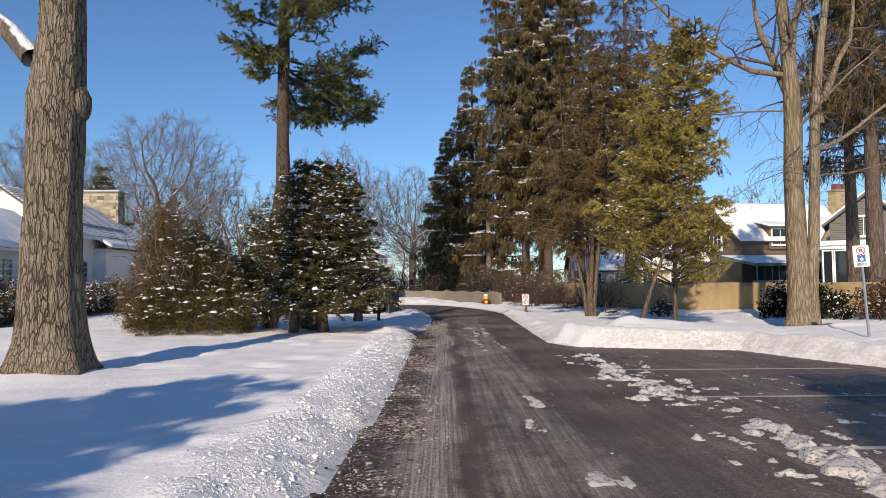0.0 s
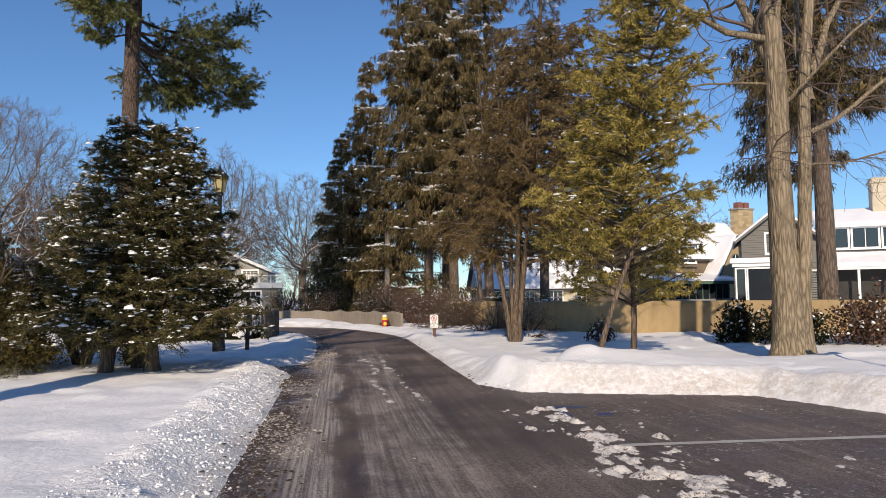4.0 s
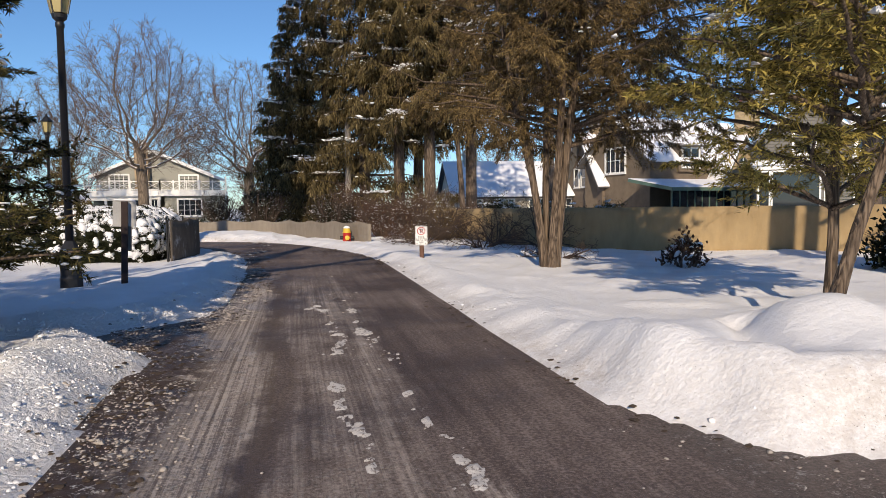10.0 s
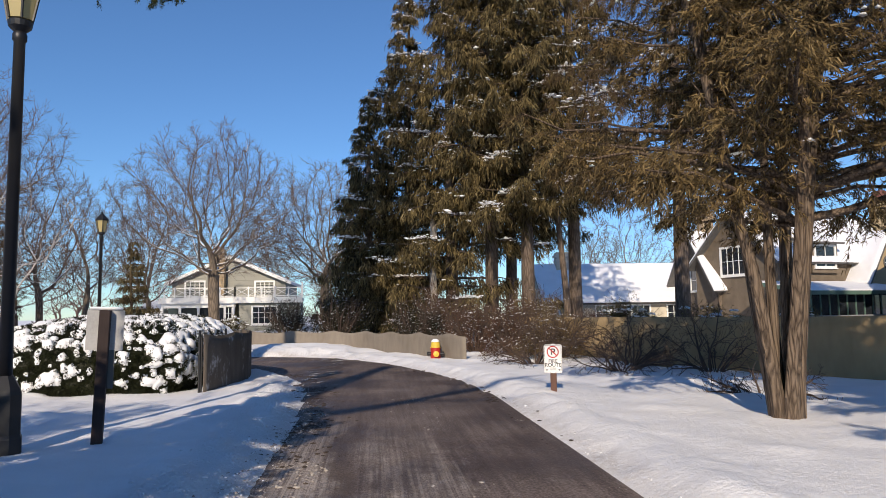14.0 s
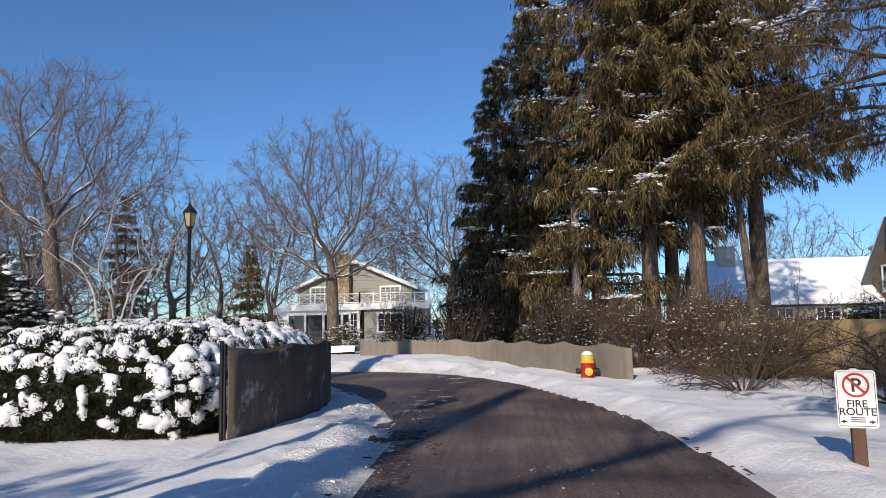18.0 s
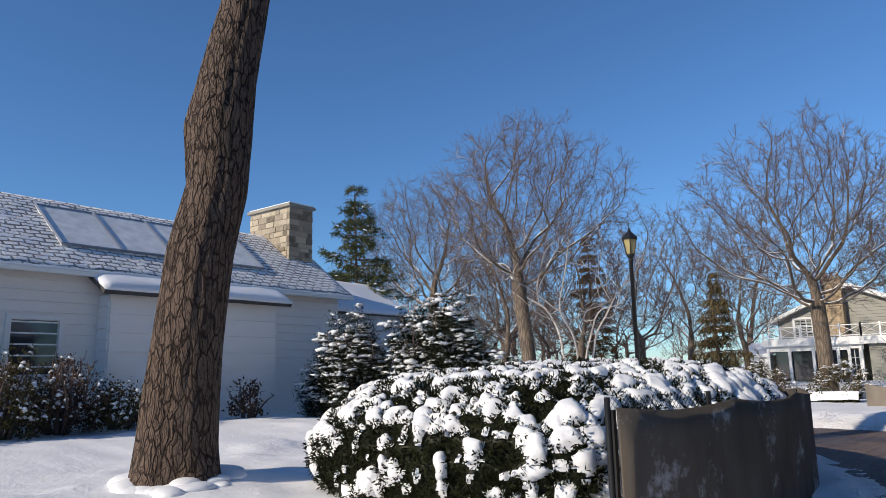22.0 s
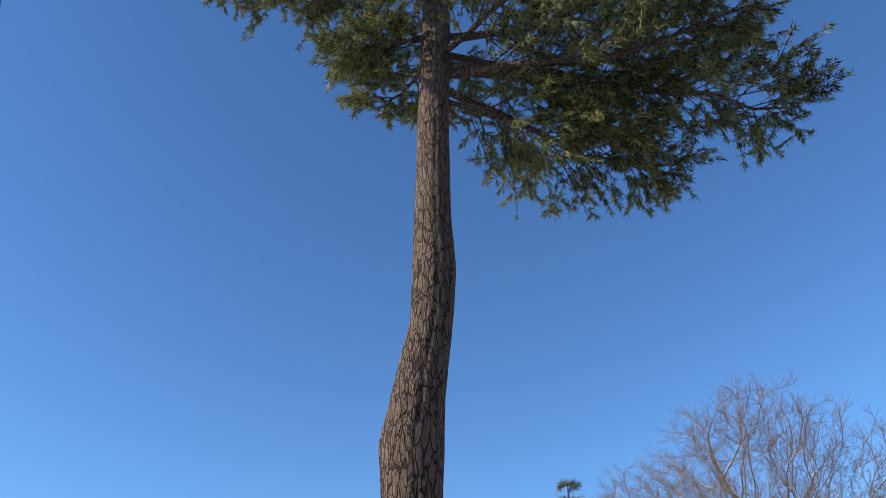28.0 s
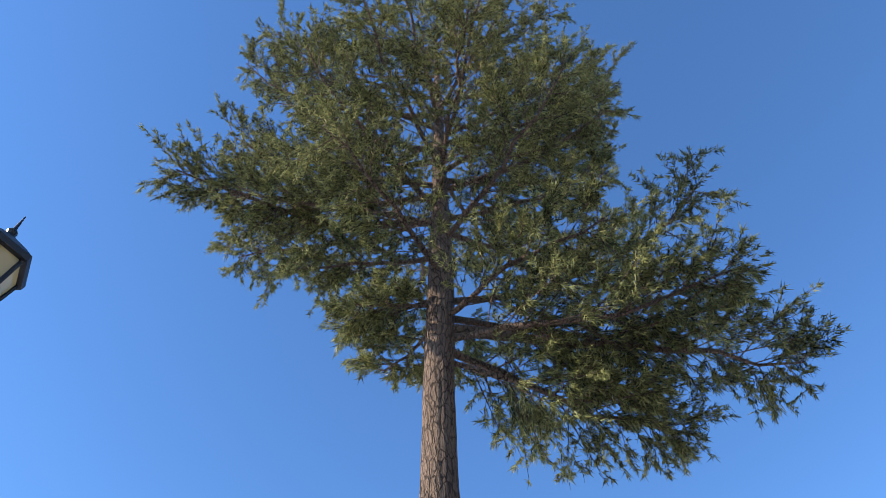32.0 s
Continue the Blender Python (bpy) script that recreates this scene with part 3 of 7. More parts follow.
def ground_z(X, Y):
    d = edge_distance(X, Y)
    base = road_z(X, Y)
    left = step(-X, 0.0, 0.6)
    corner = step(X, 2.2, 3.2) * (1 - step(Y, 17.5, 20)) * step(Y, 8, 12)
    rise = 0.10 + 0.10 * left - 0.12 * left * step(Y, 20.5, 23) * (1 - step(Y, 38, 41)) * step(X, -7, -4.5) + 0.16 * corner
    h = rise * step(d, -0.03, 0.55 + 0.35 * left)
    ridge = (0.07 + 0.06 * left * (1 - step(Y, 22, 26)) + 0.10 * corner) * np.exp(-((d - 0.55) / 0.38) ** 2)
    chunk = step(d, 0.0, 0.12) * (1 - step(d, 0.8, 1.5))
    h = h + ridge * (0.7 + 0.5 * waves(X, Y, 0.9, 3))
    h = h + chunk * (0.085 * waves(X, Y, 0.26, 5, 3) + 0.06 * waves(X, Y, 0.7, 8)) * (0.5 + 0.6 * left + 0.3 * corner)
    open_snow = step(d, 0.6, 2.0)
    h = h + open_snow * (0.07 * waves(X, Y, 3.5, 11) + 0.045 * waves(X, Y, 1.0, 12, 3) + 0.05 * step(waves(X, Y, 1.1, 25, 2), 0.30, 0.6))
    h = h + hill(X, Y, 5.2, 18.0, 1.6, 1.3, 0.26) + hill(X, Y, 3.6, 20.2, 1.0, 1.2, 0.07)
    h = h + hill(X, Y, -6.3, 10.8, 1.0, 1.0, 0.16) + hill(X, Y, -7.22, 30.2, 0.9, 0.9, 0.16)
    h = h + open_snow * (0.06 * step(-X, 4, 9) + 0.10 * step(-X, 8, 14)) * (1 - step(Y, 36, 40))
    h = h + step(Y, 42.2, 44) * 0.10 * step(X, -12, -3)
    h = h + step(X, 9, 20) * 0.25
    # a trench trodden between the two mounds of the bank
    ax, ay, bx, by = 4.38, 18.51, 3.67, 17.23
    k = np.clip(((X - ax) * (bx - ax) + (Y - ay) * (by - ay)) / ((bx - ax) ** 2 + (by - ay) ** 2), 0, 1)
    off = np.hypot(X - ax - k * (bx - ax), Y - ay - k * (by - ay))
    h = h - 0.20 * np.exp(-(off / 0.16) ** 2) + 0.12 * np.exp(-((X - 0.5 * (ax + bx) - 0.75) / 0.5) ** 2 - ((Y - 0.5 * (ay + by)) / 0.7) ** 2)
    foot = step(d, 1.0, 1.6) * step(waves(X, Y, 0.55, 21, 2), 0.45, 0.7) * step(waves(X, Y, 4.0, 22, 1), 0.1, 0.4)
    h = h - 0.06 * foot
    far = np.hypot(X, Y - 25)
    h = h + step(far, 90, 400) * 1.0
    return np.where(d < -0.02, base - 0.06, base + h)


def spread(lo, hi, fine, end, grow=1.25):
    """Grid lines: fine between lo and hi, then ever wider out to end."""
    mid = list(np.arange(lo, hi, fine))
    left, right, s = [], [], fine
    a, b = lo, hi
    while a > -end or b < end:
        s *= grow
        a, b = a - s, b + s
        left.append(a)
        right.append(b)
    return np.array(left[::-1] + mid + right)


def sheet(xs, ys, fz):
    X, Y = np.meshgrid(xs, ys, indexing="ij")
    V = np.stack([X, Y, fz(X, Y)], -1).reshape(-1, 3)
    n = len(ys)
    i, j = np.meshgrid(np.arange(len(xs) - 1), np.arange(n - 1), indexing="ij")
    F = np.stack([i * n + j, (i + 1) * n + j, (i + 1) * n + j + 1, i * n + j + 1], -1).reshape(-1, 4)
    return V, F


V, F = sheet(spread(-9.0, 11.0, 0.10, 1500), np.concatenate([[-1500, -600, -250, -100, -50, -25, -12, -6, -3, -1], np.arange(0, 44, 0.115), 44 + np.cumsum(0.12 * 1.22 ** np.arange(42))]), ground_z)
ground = part_of("ground", mesh_of("ground", V, F, SNOW, True))
d = edge_distance(V[:, 0], V[:, 1])
near = (np.abs(V[:, 0]) < 14) & (np.abs(V[:, 1] - 22) < 26)
corner = step(V[:, 0], 2.6, 4.0) * step(V[:, 1], 11, 13) * (1 - step(V[:, 1], 17, 18))
grime = np.where(near, (1 - step(d, 0.05, 0.45)) * (0.45 + 0.4 * waves(V[:, 0], V[:, 1], 1.3, 71, 3)) + 0.55 * corner * np.exp(-((d - 0.35) / 0.3) ** 2), 0)
layer = ground.data.attributes.new("grime", 'FLOAT', 'POINT')
layer.data.foreach_set("value", np.clip(grime, 0, 1).astype(np.float32))
rubble = np.where(near, step(d, -0.02, 0.08) * (1 - step(d, 0.55, 1.15 + 0.4 * waves(V[:, 0], V[:, 1], 0.9, 73, 3))) * np.where(V[:, 0] < 0.3, 1.0, 0.16), 0)
layer = ground.data.attributes.new("crumb", 'FLOAT', 'POINT')
layer.data.foreach_set("value", np.clip(rubble, 0, 1).astype(np.float32))
tagged(ground, "uneven snow over lawns with ploughed banks along the drive", "ground", kind="structure")


def on_ground(x, y):
    return float(ground_z(np.array([x]), np.array([y]))[0])


V, F = sheet(np.arange(-46, 12.6, 0.25), np.arange(-30, 44.6, 0.25), road_z)
d = edge_distance(V[:, 0], V[:, 1])
keep = (d[F] < 0.3).any(1)
used = np.unique(F[keep])
index = np.zeros(len(V), int)
index[used] = np.arange(len(used))
road = part_of("road", mesh_of("road", V[used], index[F[keep]], ASPHALT, True))
tagged(road, "dark wet asphalt drive with dried salt and slush tracks", "road", kind="structure")

# parking stripes and the blue painted square
PAINT = plain("worn_white_road_paint", (0.42, 0.40, 0.37), 0.8, 0, 0.35, 5, 0.2)
BLUE_PAINT = plain("blue_road_paint", (0.035, 0.065, 0.19), 0.7, 0, 0.4, 6, 0.2)


def painted(name, outline, mat, label):
    bm = bmesh.new()
    rng = np.random.RandomState(len(outline))
    bm.faces.new([bm.verts.new((x, y, float(road_z(x, y)) + 0.005)) for x, y in outline])
    return tagged(part(name, bm, mat), label, "road marking", kind="structure")


for y0, y1, x1 in ((12.15, 11.9, 6.9), (9.15, 8.95, 8.0), (6.2, 6.0, 9.0)):
    painted("parking_line", [(3.0, y0 - 0.06), (x1, y1 - 0.06), (x1, y1 + 0.06), (3.0, y0 + 0.06)], PAINT, "worn white parking bay line on the asphalt")
painted("painted_mark", [(3.03, 14.66), (3.03, 14.78), (3.56, 14.62), (3.50, 14.52)], BLUE_PAINT, "half-worn blue painted bar on the parking asphalt")
painted("painted_mark", [(3.02, 13.92), (3.12, 13.90), (3.13, 14.62), (3.04, 14.64)], BLUE_PAINT, "half-worn blue painted bar on the parking asphalt")
painted("painted_mark", [(3.40, 13.90), (3.66, 13.93), (3.68, 14.10), (3.52, 14.06)], BLUE_PAINT, "half-worn blue painted bar on the parking asphalt")

# crusts of slush lying on the asphalt, and clods thrown along the edges
def slush(xs, ys, want, seed, height=0.035, long=0.7):
    """Ragged low crusts where want(X, Y) is high."""
    X, Y = np.meshgrid(xs, ys, indexing="ij")
    f = want(X, Y) + 0.40 * waves(X, Y * 0.6, 0.5, seed, 5) + 0.75 * waves(X, Y * long, 0.15, seed + 1, 4)
    z = road_z(X, Y) + height * step(f, 0.30, 0.75) + 0.012 * step(f, 0.28, 0.34) - 0.004
    z = z + 0.012 * waves(X, Y, 0.07, seed + 2, 2) * step(f, 0.3, 0.5)
    V = np.stack([X, Y, z], -1).reshape(-1, 3)
    n = len(ys)
    i, j = np.meshgrid(np.arange(len(xs) - 1), np.arange(n - 1), indexing="ij")
    F = np.stack([i * n + j, (i + 1) * n + j, (i + 1) * n + j + 1, i * n + j + 1], -1).reshape(-1, 4)
    F = F[(f.ravel()[F] > 0.28).any(1)]
    used = np.unique(F)
    index = np.zeros(len(V), int)
    index[used] = np.arange(len(used))
    return V[used], index[F]


SLUSH = snow_material("dirty_slush", (0.66, 0.62, 0.58), 1.5)
nt = SLUSH.node_tree
slush_bsdf = nt.nodes["Principled BSDF"]
whole = slush_bsdf.inputs["Base Color"].links[0].from_socket
holes = math_of(nt, 'ADD', math_of(nt, 'MULTIPLY', noise_of(nt, coords(nt), 34, 5, 0.75), 0.7), math_of(nt, 'MULTIPLY', noise_of(nt, coords(nt), 6, 4, 0.6), 0.3))
nt.links.new(mix_of(nt, span(nt, holes, 0.50, 0.60), whole, (0.12, 0.09, 0.078)), slush_bsdf.inputs["Base Color"])
bits = [slush(np.arange(2.3, 4.0, 0.022), np.arange(3.5, 14.6, 0.026), lambda X, Y: 0.42 * np.exp(-((X - 3.18 + 0.035 * (Y - 6) - 0.10 * np.sin(Y)) / 0.24) ** 2) * (1 - 0.5 * step(Y, 10, 13)) - 0.03, 41, 0.05),
        slush(np.arange(0.8, 1.5, 0.022), np.arange(4.0, 11.0, 0.026), lambda X, Y: 0.62 * np.exp(-((X - 1.12) / 0.14) ** 2) * (np.exp(-((Y - 9.1) / 0.6) ** 2) + 0.8 * np.exp(-((Y - 5.3) / 0.5) ** 2)) - 0.12, 44, 0.025, 0.4),
        slush(np.arange(0.6, 1.6, 0.025), np.arange(15.5, 24.0, 0.03), lambda X, Y: 0.44 * (0.9 * np.exp(-((X - 0.88 - 0.06 * np.sin(1.3 * Y)) / 0.085) ** 2) + np.exp(-((X - 1.34 + 0.03 * (Y - 18) - 0.05 * np.sin(1.7 * Y)) / 0.095) ** 2)) * (1 - 0.6 * step(Y, 20, 24)) - 0.20, 47, 0.012, 0.6),
        slush(np.arange(3.2, 7.4, 0.032), np.arange(5.0, 15.2, 0.032), lambda X, Y: -0.10 - 0.02 * X, 50, 0.015)]
tagged(part_of("slush_crusts", mesh_of("slush_crusts", *joined(*bits), SLUSH, True)), "ragged crusts of grey slush on the asphalt", "slush", kind="stuff")
rng = np.random.RandomState(4)
P = np.stack([rng.uniform(-2.4, 3.4, 260000), rng.uniform(2, 41, 260000)], -1)
d = edge_distance(P[:, 0], P[:, 1])
left = P[:, 0] < 0.4
want = np.where(left, 0.62 * np.exp(-((d - 0.30) / 0.42) ** 2), 0.06 * np.exp(-((d - 0.12) / 0.14) ** 2)) * (d > -0.12)
keep = rng.uniform(size=len(P)) < want * np.where(P[:, 1] > 24, 0.35, 1)
P = P[keep]
size = np.clip(rng.lognormal(-4.85, 0.50, len(P)), 0.004, 0.032) * np.where(d[keep] > 0.05, 1.0, 0.5)
Z = np.maximum(ground_z(P[:, 0], P[:, 1]), road_z(P[:, 0], P[:, 1])) - size * 0.35
V, F = lump_set(rng, np.column_stack([P, Z]), size, 0.75, 1, 1.0, 0.9)
clods = part_of("snow_clods", mesh_of("snow_clods", V, F, SNOW, True))
tagged(clods, "crumbled clods of snow and ice along the drive", "snow clods", kind="stuff")

# brown grit and leaf litter in the gutter
LITTER = plain("wet_litter", (0.055, 0.038, 0.026), 0.8, 0, 0.5, 20, 0)
P = np.stack([rng.uniform(-1.6, 3.6, 45000), rng.uniform(2, 36, 45000)], -1)
d = edge_distance(P[:, 0], P[:, 1])
keep = rng.uniform(size=len(P)) < np.where(P[:, 0] < 0.4, 0.6 * np.exp(-((d + 0.22) / 0.26) ** 2), 0.25 * np.exp(-((d + 0.08) / 0.14) ** 2)) * step(waves(P[:, 0], P[:, 1], 0.7, 33, 3), -0.45, 0.25)
P = P[keep]
Z = np.maximum(ground_z(P[:, 0], P[:, 1]), road_z(P[:, 0], P[:, 1])) + 0.003
V, F = lump_set(rng, np.column_stack([P, Z]), rng.uniform(0.006, 0.03, len(P)), 0.35, 1, 0.6)
tagged(part_of("leaf_litter", mesh_of("leaf_litter", V, F, LITTER)), "dark wet grit and leaf litter at the drive's edge", "leaf litter", kind="stuff")

# dirty chunks of ice lying in the gutter
DIRTY_ICE = snow_material("dirty_ice", (0.40, 0.36, 0.325), 1.5)
P = np.stack([rng.uniform(-1.4, 0.1, 42000), rng.uniform(3, 27, 42000)], -1)
d = edge_distance(P[:, 0], P[:, 1])
keep = rng.uniform(size=len(P)) < 0.75 * np.exp(-((d + 0.24) / 0.34) ** 2) * step(waves(P[:, 0], P[:, 1] * 0.6, 0.55, 91, 4), -0.25, 0.3)
P = P[keep]
size = np.clip(rng.lognormal(-5.0, 0.5, len(P)), 0.004, 0.028)
V, F = lump_set(rng, np.column_stack([P, np.maximum(ground_z(P[:, 0], P[:, 1]), road_z(P[:, 0], P[:, 1])) + size * 0.1]), size, 0.6, 1, 0.8)
tagged(part_of("ice_chunks", mesh_of("ice_chunks", V, F, DIRTY_ICE, True)), "dirty broken chunks of ice in the gutter", "ice chunks", kind="stuff")

# loose grains of ice and salt strewn over the asphalt
P = np.stack([rng.uniform(-1.2, 7.5, 60000), rng.uniform(2.5, 30, 60000)], -1)
d = edge_distance(P[:, 0], P[:, 1])
tracks = np.exp(-((P[:, 0] + 0.35) / 0.45) ** 2) + 0.6 * np.exp(-((P[:, 0] - 1.1) / 0.3) ** 2) + 0.9 * np.exp(-((P[:, 0] - 3.1) / 0.5) ** 2) + 0.35 * step(P[:, 0], 3, 3.6)
keep = (rng.uniform(size=len(P)) < tracks * 0.6 * step(waves(P[:, 0], P[:, 1], 0.8, 81, 4), -0.1, 0.5)) & (d < 0)
P = P[keep]
size = np.clip(rng.lognormal(-5.25, 0.45, len(P)), 0.003, 0.02)
V, F = lump_set(rng, np.column_stack([P, road_z(P[:, 0], P[:, 1]) + size * 0.2]), size, 0.6, 1, 0.6)
tagged(part_of("ice_grains", mesh_of("ice_grains", V, F, DIRTY_ICE, True)), "scattered grains of ice and salt on the asphalt", "ice grains", kind="stuff")


# ---- trees and shrubs ----
def trunk_mesh(name, pts, rad, mat, sides=28, rough=0.06, seed=0, flare=True):
    """A trunk with ridged, uneven bark."""
    pts, rad = np.asarray(pts, float), np.asarray(rad, float)
    t = np.linspace(0, len(pts) - 1, max(24, int(len(pts) * 9)))
    P = np.stack([np.interp(t, np.arange(len(pts)), pts[:, k]) for k in range(3)], -1)
    R = np.interp(t, np.arange(len(pts)), rad)
    V, F = tubes([(P, R, sides)])
    C = np.repeat(P, sides, 0)
    a = np.tile(np.arange(sides), len(P))
    rng = np.random.RandomState(seed)
    ridge = rng.normal(size=(sides,))[a] * 0.6 + waves(a * 0.9, C[:, 2] * 2.0, 1.0, seed, 3)
    out = V - C
    swell = 1 + rough * ridge
    if flare:
        foot = np.exp(-(C[:, 2] - P[0, 2]) / 0.28)
        swell = swell + foot * (0.28 + 0.22 * np.sin(a * 2 * math.pi / sides * 4 + seed))
    return mesh_of(name, C + out * swell[:, None], F, mat, True)


def branch_out(rng, pts, rad, count, lo, hi, length, angle, lift, bend, n=5, taper=0.5):
    """Branches that leave a limb between the shares lo and hi of its length."""
    made = []
    tan = np.gradient(pts, axis=0)
    for k in range(count):
        s = lo + (hi - lo) * (k + rng.uniform()) / count
        f = s * (len(pts) - 1)
        i = min(int(f), len(pts) - 2)
        p = pts[i] + (pts[i + 1] - pts[i]) * (f - i)
        r = rad[i] + (rad[i + 1] - rad[i]) * (f - i)
        t = tan[i] / (np.linalg.norm(tan[i]) + 1e-9)
        side = np.cross(t, rng.normal(size=3))
        side /= np.linalg.norm(side) + 1e-9
        a = radians(angle) * rng.uniform(0.7, 1.3)
        way = t * math.cos(a) + side * math.sin(a)
        L = length * rng.uniform(0.6, 1.2) * (1.15 - 0.55 * s)
        path = curve_path(rng, p, way, L, bend, lift, n)
        r0 = min(r * taper * rng.uniform(0.8, 1.1), L * 0.04)
        made.append((path, np.linspace(r0, max(0.25 * r0, 0.004), n)))
    return made


def crown_skeleton(rng, height, clear, wide, lean, forks, points, pace, reach=0.85):
    """Branches that grow towards points scattered through a domed crown: nodes and the parent of each."""
    z0 = clear * height
    mid = z0 + 0.36 * (height - z0)
    q = unit(rng.normal(size=(points, 3))) * rng.uniform(0.05, 1.0, points)[:, None] ** 0.42
    th = np.arctan2(q[:, 1], q[:, 0])
    bulge = 1 + 0.16 * np.sin(2 * th + rng.uniform(0, 6)) + 0.10 * np.sin(5 * th + rng.uniform(0, 6)) + 0.08 * np.sin(3 * q[:, 2] * 3 + rng.uniform(0, 6))
    A = np.stack([q[:, 0] * wide * height * bulge, q[:, 1] * wide * height * bulge, mid + np.where(q[:, 2] > 0, (height - mid) * q[:, 2], (mid - z0 * 0.92) * q[:, 2])], -1)
    nodes, parent, way = [], [], []
    for k in range(forks):
        a = 6.283 * k / forks + rng.uniform(0, 2)
        d = np.array([lean * math.cos(a), lean * math.sin(a), 1.0])
        p = np.array([0.15 * math.cos(a), 0.15 * math.sin(a), 0.0]) * (forks > 1) + np.array([0, 0, -0.3])
        last = -1
        while p[2] < z0:
            nodes.append(p.copy())
            parent.append(last)
            way.append(d.copy())
            last = len(nodes) - 1
            d = d + rng.normal(size=3) * (0.014, 0.014, 0)
            d = d / np.linalg.norm(d)
            p = p + d * pace
    N, parent, W = np.array(nodes), list(parent), np.array(way)
    kids = np.zeros(len(N), int)
    D = np.linalg.norm(A[:, None] - N[None], axis=-1)
    near, dist = D.argmin(1), D.min(1)
    for turn in range(220):
        if not len(A):
            break
        G = np.zeros((len(N), 3))
        live = dist < 2.6
        if live.sum() < 12:
            live = dist <= np.partition(dist, min(len(dist) - 1, 60))[min(len(dist) - 1, 60)]
        np.add.at(G, near[live], unit(A - N[near])[live])
        grow = np.nonzero((np.abs(G).sum(1) > 0) & (kids < 4))[0]
        if not len(grow):
            break
        d = unit(unit(G[grow]) + 0.50 * W[grow] + rng.normal(size=(len(grow), 3)) * 0.32)
        new_nodes = N[grow] + d * pace
        kids[grow] += 1
        first = len(N)
        N, W, kids = np.concatenate([N, new_nodes]), np.concatenate([W, d]), np.concatenate([kids, np.zeros(len(grow), int)])
        parent += list(grow)
        D = np.linalg.norm(A[:, None] - new_nodes[None], axis=-1)
        j, e = D.argmin(1), D.min(1)
        closer = e < dist
        near, dist = np.where(closer, first + j, near), np.where(closer, e, dist)
        keep = dist > reach
        A, near, dist = A[keep], near[keep], dist[keep]
    return N, np.array(parent), W


def limb_radii(parent, trunk_r, tip):
    n = len(parent)
    count = np.zeros(n)
    kids = np.bincount(parent[parent >= 0], minlength=n)
    tips = max(2, int((kids == 0).sum()))
    power = math.log(tips) / math.log(trunk_r / tip)
    area = np.where(kids == 0, tip ** power, 0.0)
    for i in range(n - 1, -1, -1):
        if parent[i] >= 0:
            area[parent[i]] += area[i]
    return area ** (1 / power)


def bare_tree(seed, height, trunk_r, label, clear=0.28, forks=1, lean=0.05, wide=0.42, mat=None, twig_mat=None, points=760, pace=0.36, tip=0.016, twigs=4, twig_r=0.010, reach=0.85):
    """A leafless tree: sinuous limbs that divide through a domed crown, and a haze of twigs."""
    rng = np.random.RandomState(seed)
    mat, twig_mat = mat or BARK_BARE, twig_mat or TWIG
    tree = thing("bare_tree", label, "tree")
    N, parent, W = crown_skeleton(rng, height, clear, wide, lean, forks, points, pace, reach)
    R = limb_radii(parent, trunk_r, tip)
    main = np.full(len(N), -1)
    for i in range(len(N)):
        if parent[i] >= 0 and (main[parent[i]] < 0 or R[i] > R[main[parent[i]]]):
            main[parent[i]] = i
    for _ in range(2):
        has = (parent >= 0) & (main >= 0)
        N[has] = 0.5 * N[has] + 0.25 * N[parent[has]] + 0.25 * N[main[has]]
    trunk, limbs, thin = [], [], []
    for i in range(len(N)):
        if parent[i] >= 0 and main[parent[i]] == i:
            continue
        chain = ([parent[i]] if parent[i] >= 0 else []) + [i]
        while main[chain[-1]] >= 0:
            chain.append(main[chain[-1]])
        if len(chain) < 2:
            continue
        r = R[chain].copy()
        if parent[i] >= 0:
            r[0] = r[1]
        else:
            r[0], r[1] = r[0] * 1.45, r[1] * 1.12
        big = r.max()
        (trunk if parent[i] < 0 else limbs if big > 0.07 else thin).append((N[chain], r, 10 if big > 0.14 else 6 if big > 0.05 else 3))
    for p in trunk:
        part_of("trunk", mesh_of("trunk", *tubes([p]), mat, True), tree)
    for p in limbs[:40]:
        part_of("limb", mesh_of("limb", *tubes([p]), mat, True), tree)
    part_of("branchwork", mesh_of("branchwork", *tubes(thin + limbs[40:]), mat, True), tree, kind="stuff")
    ends = np.nonzero((R < 0.042) & (N[:, 2] > clear * height * 0.8))[0]
    i = np.repeat(ends, twigs)
    out = unit(N[i] - np.array([0, 0, clear * height]))
    d = unit(W[i] * 0.7 + rng.normal(size=(len(i), 3)) * 0.6 + out * 0.35 + (0, 0, 0.12))
    L = rng.uniform(0.35, 0.95, (len(i), 1)) * height / 16
    A, B = N[i], N[i] + d * L
    C = np.concatenate([A + (B - A) * 0.45, A + (B - A) * 0.75])
    E = C + unit(np.concatenate([d, d]) + rng.normal(size=C.shape) * 0.55) * np.concatenate([L, L]) * 0.5
    part_of("twig_haze", mesh_of("twig_haze", *joined(sticks(A, B, twig_r, twig_r * 0.45), sticks(C, E, twig_r * 0.6, twig_r * 0.3)), twig_mat, True), tree, kind="stuff")
    return tree


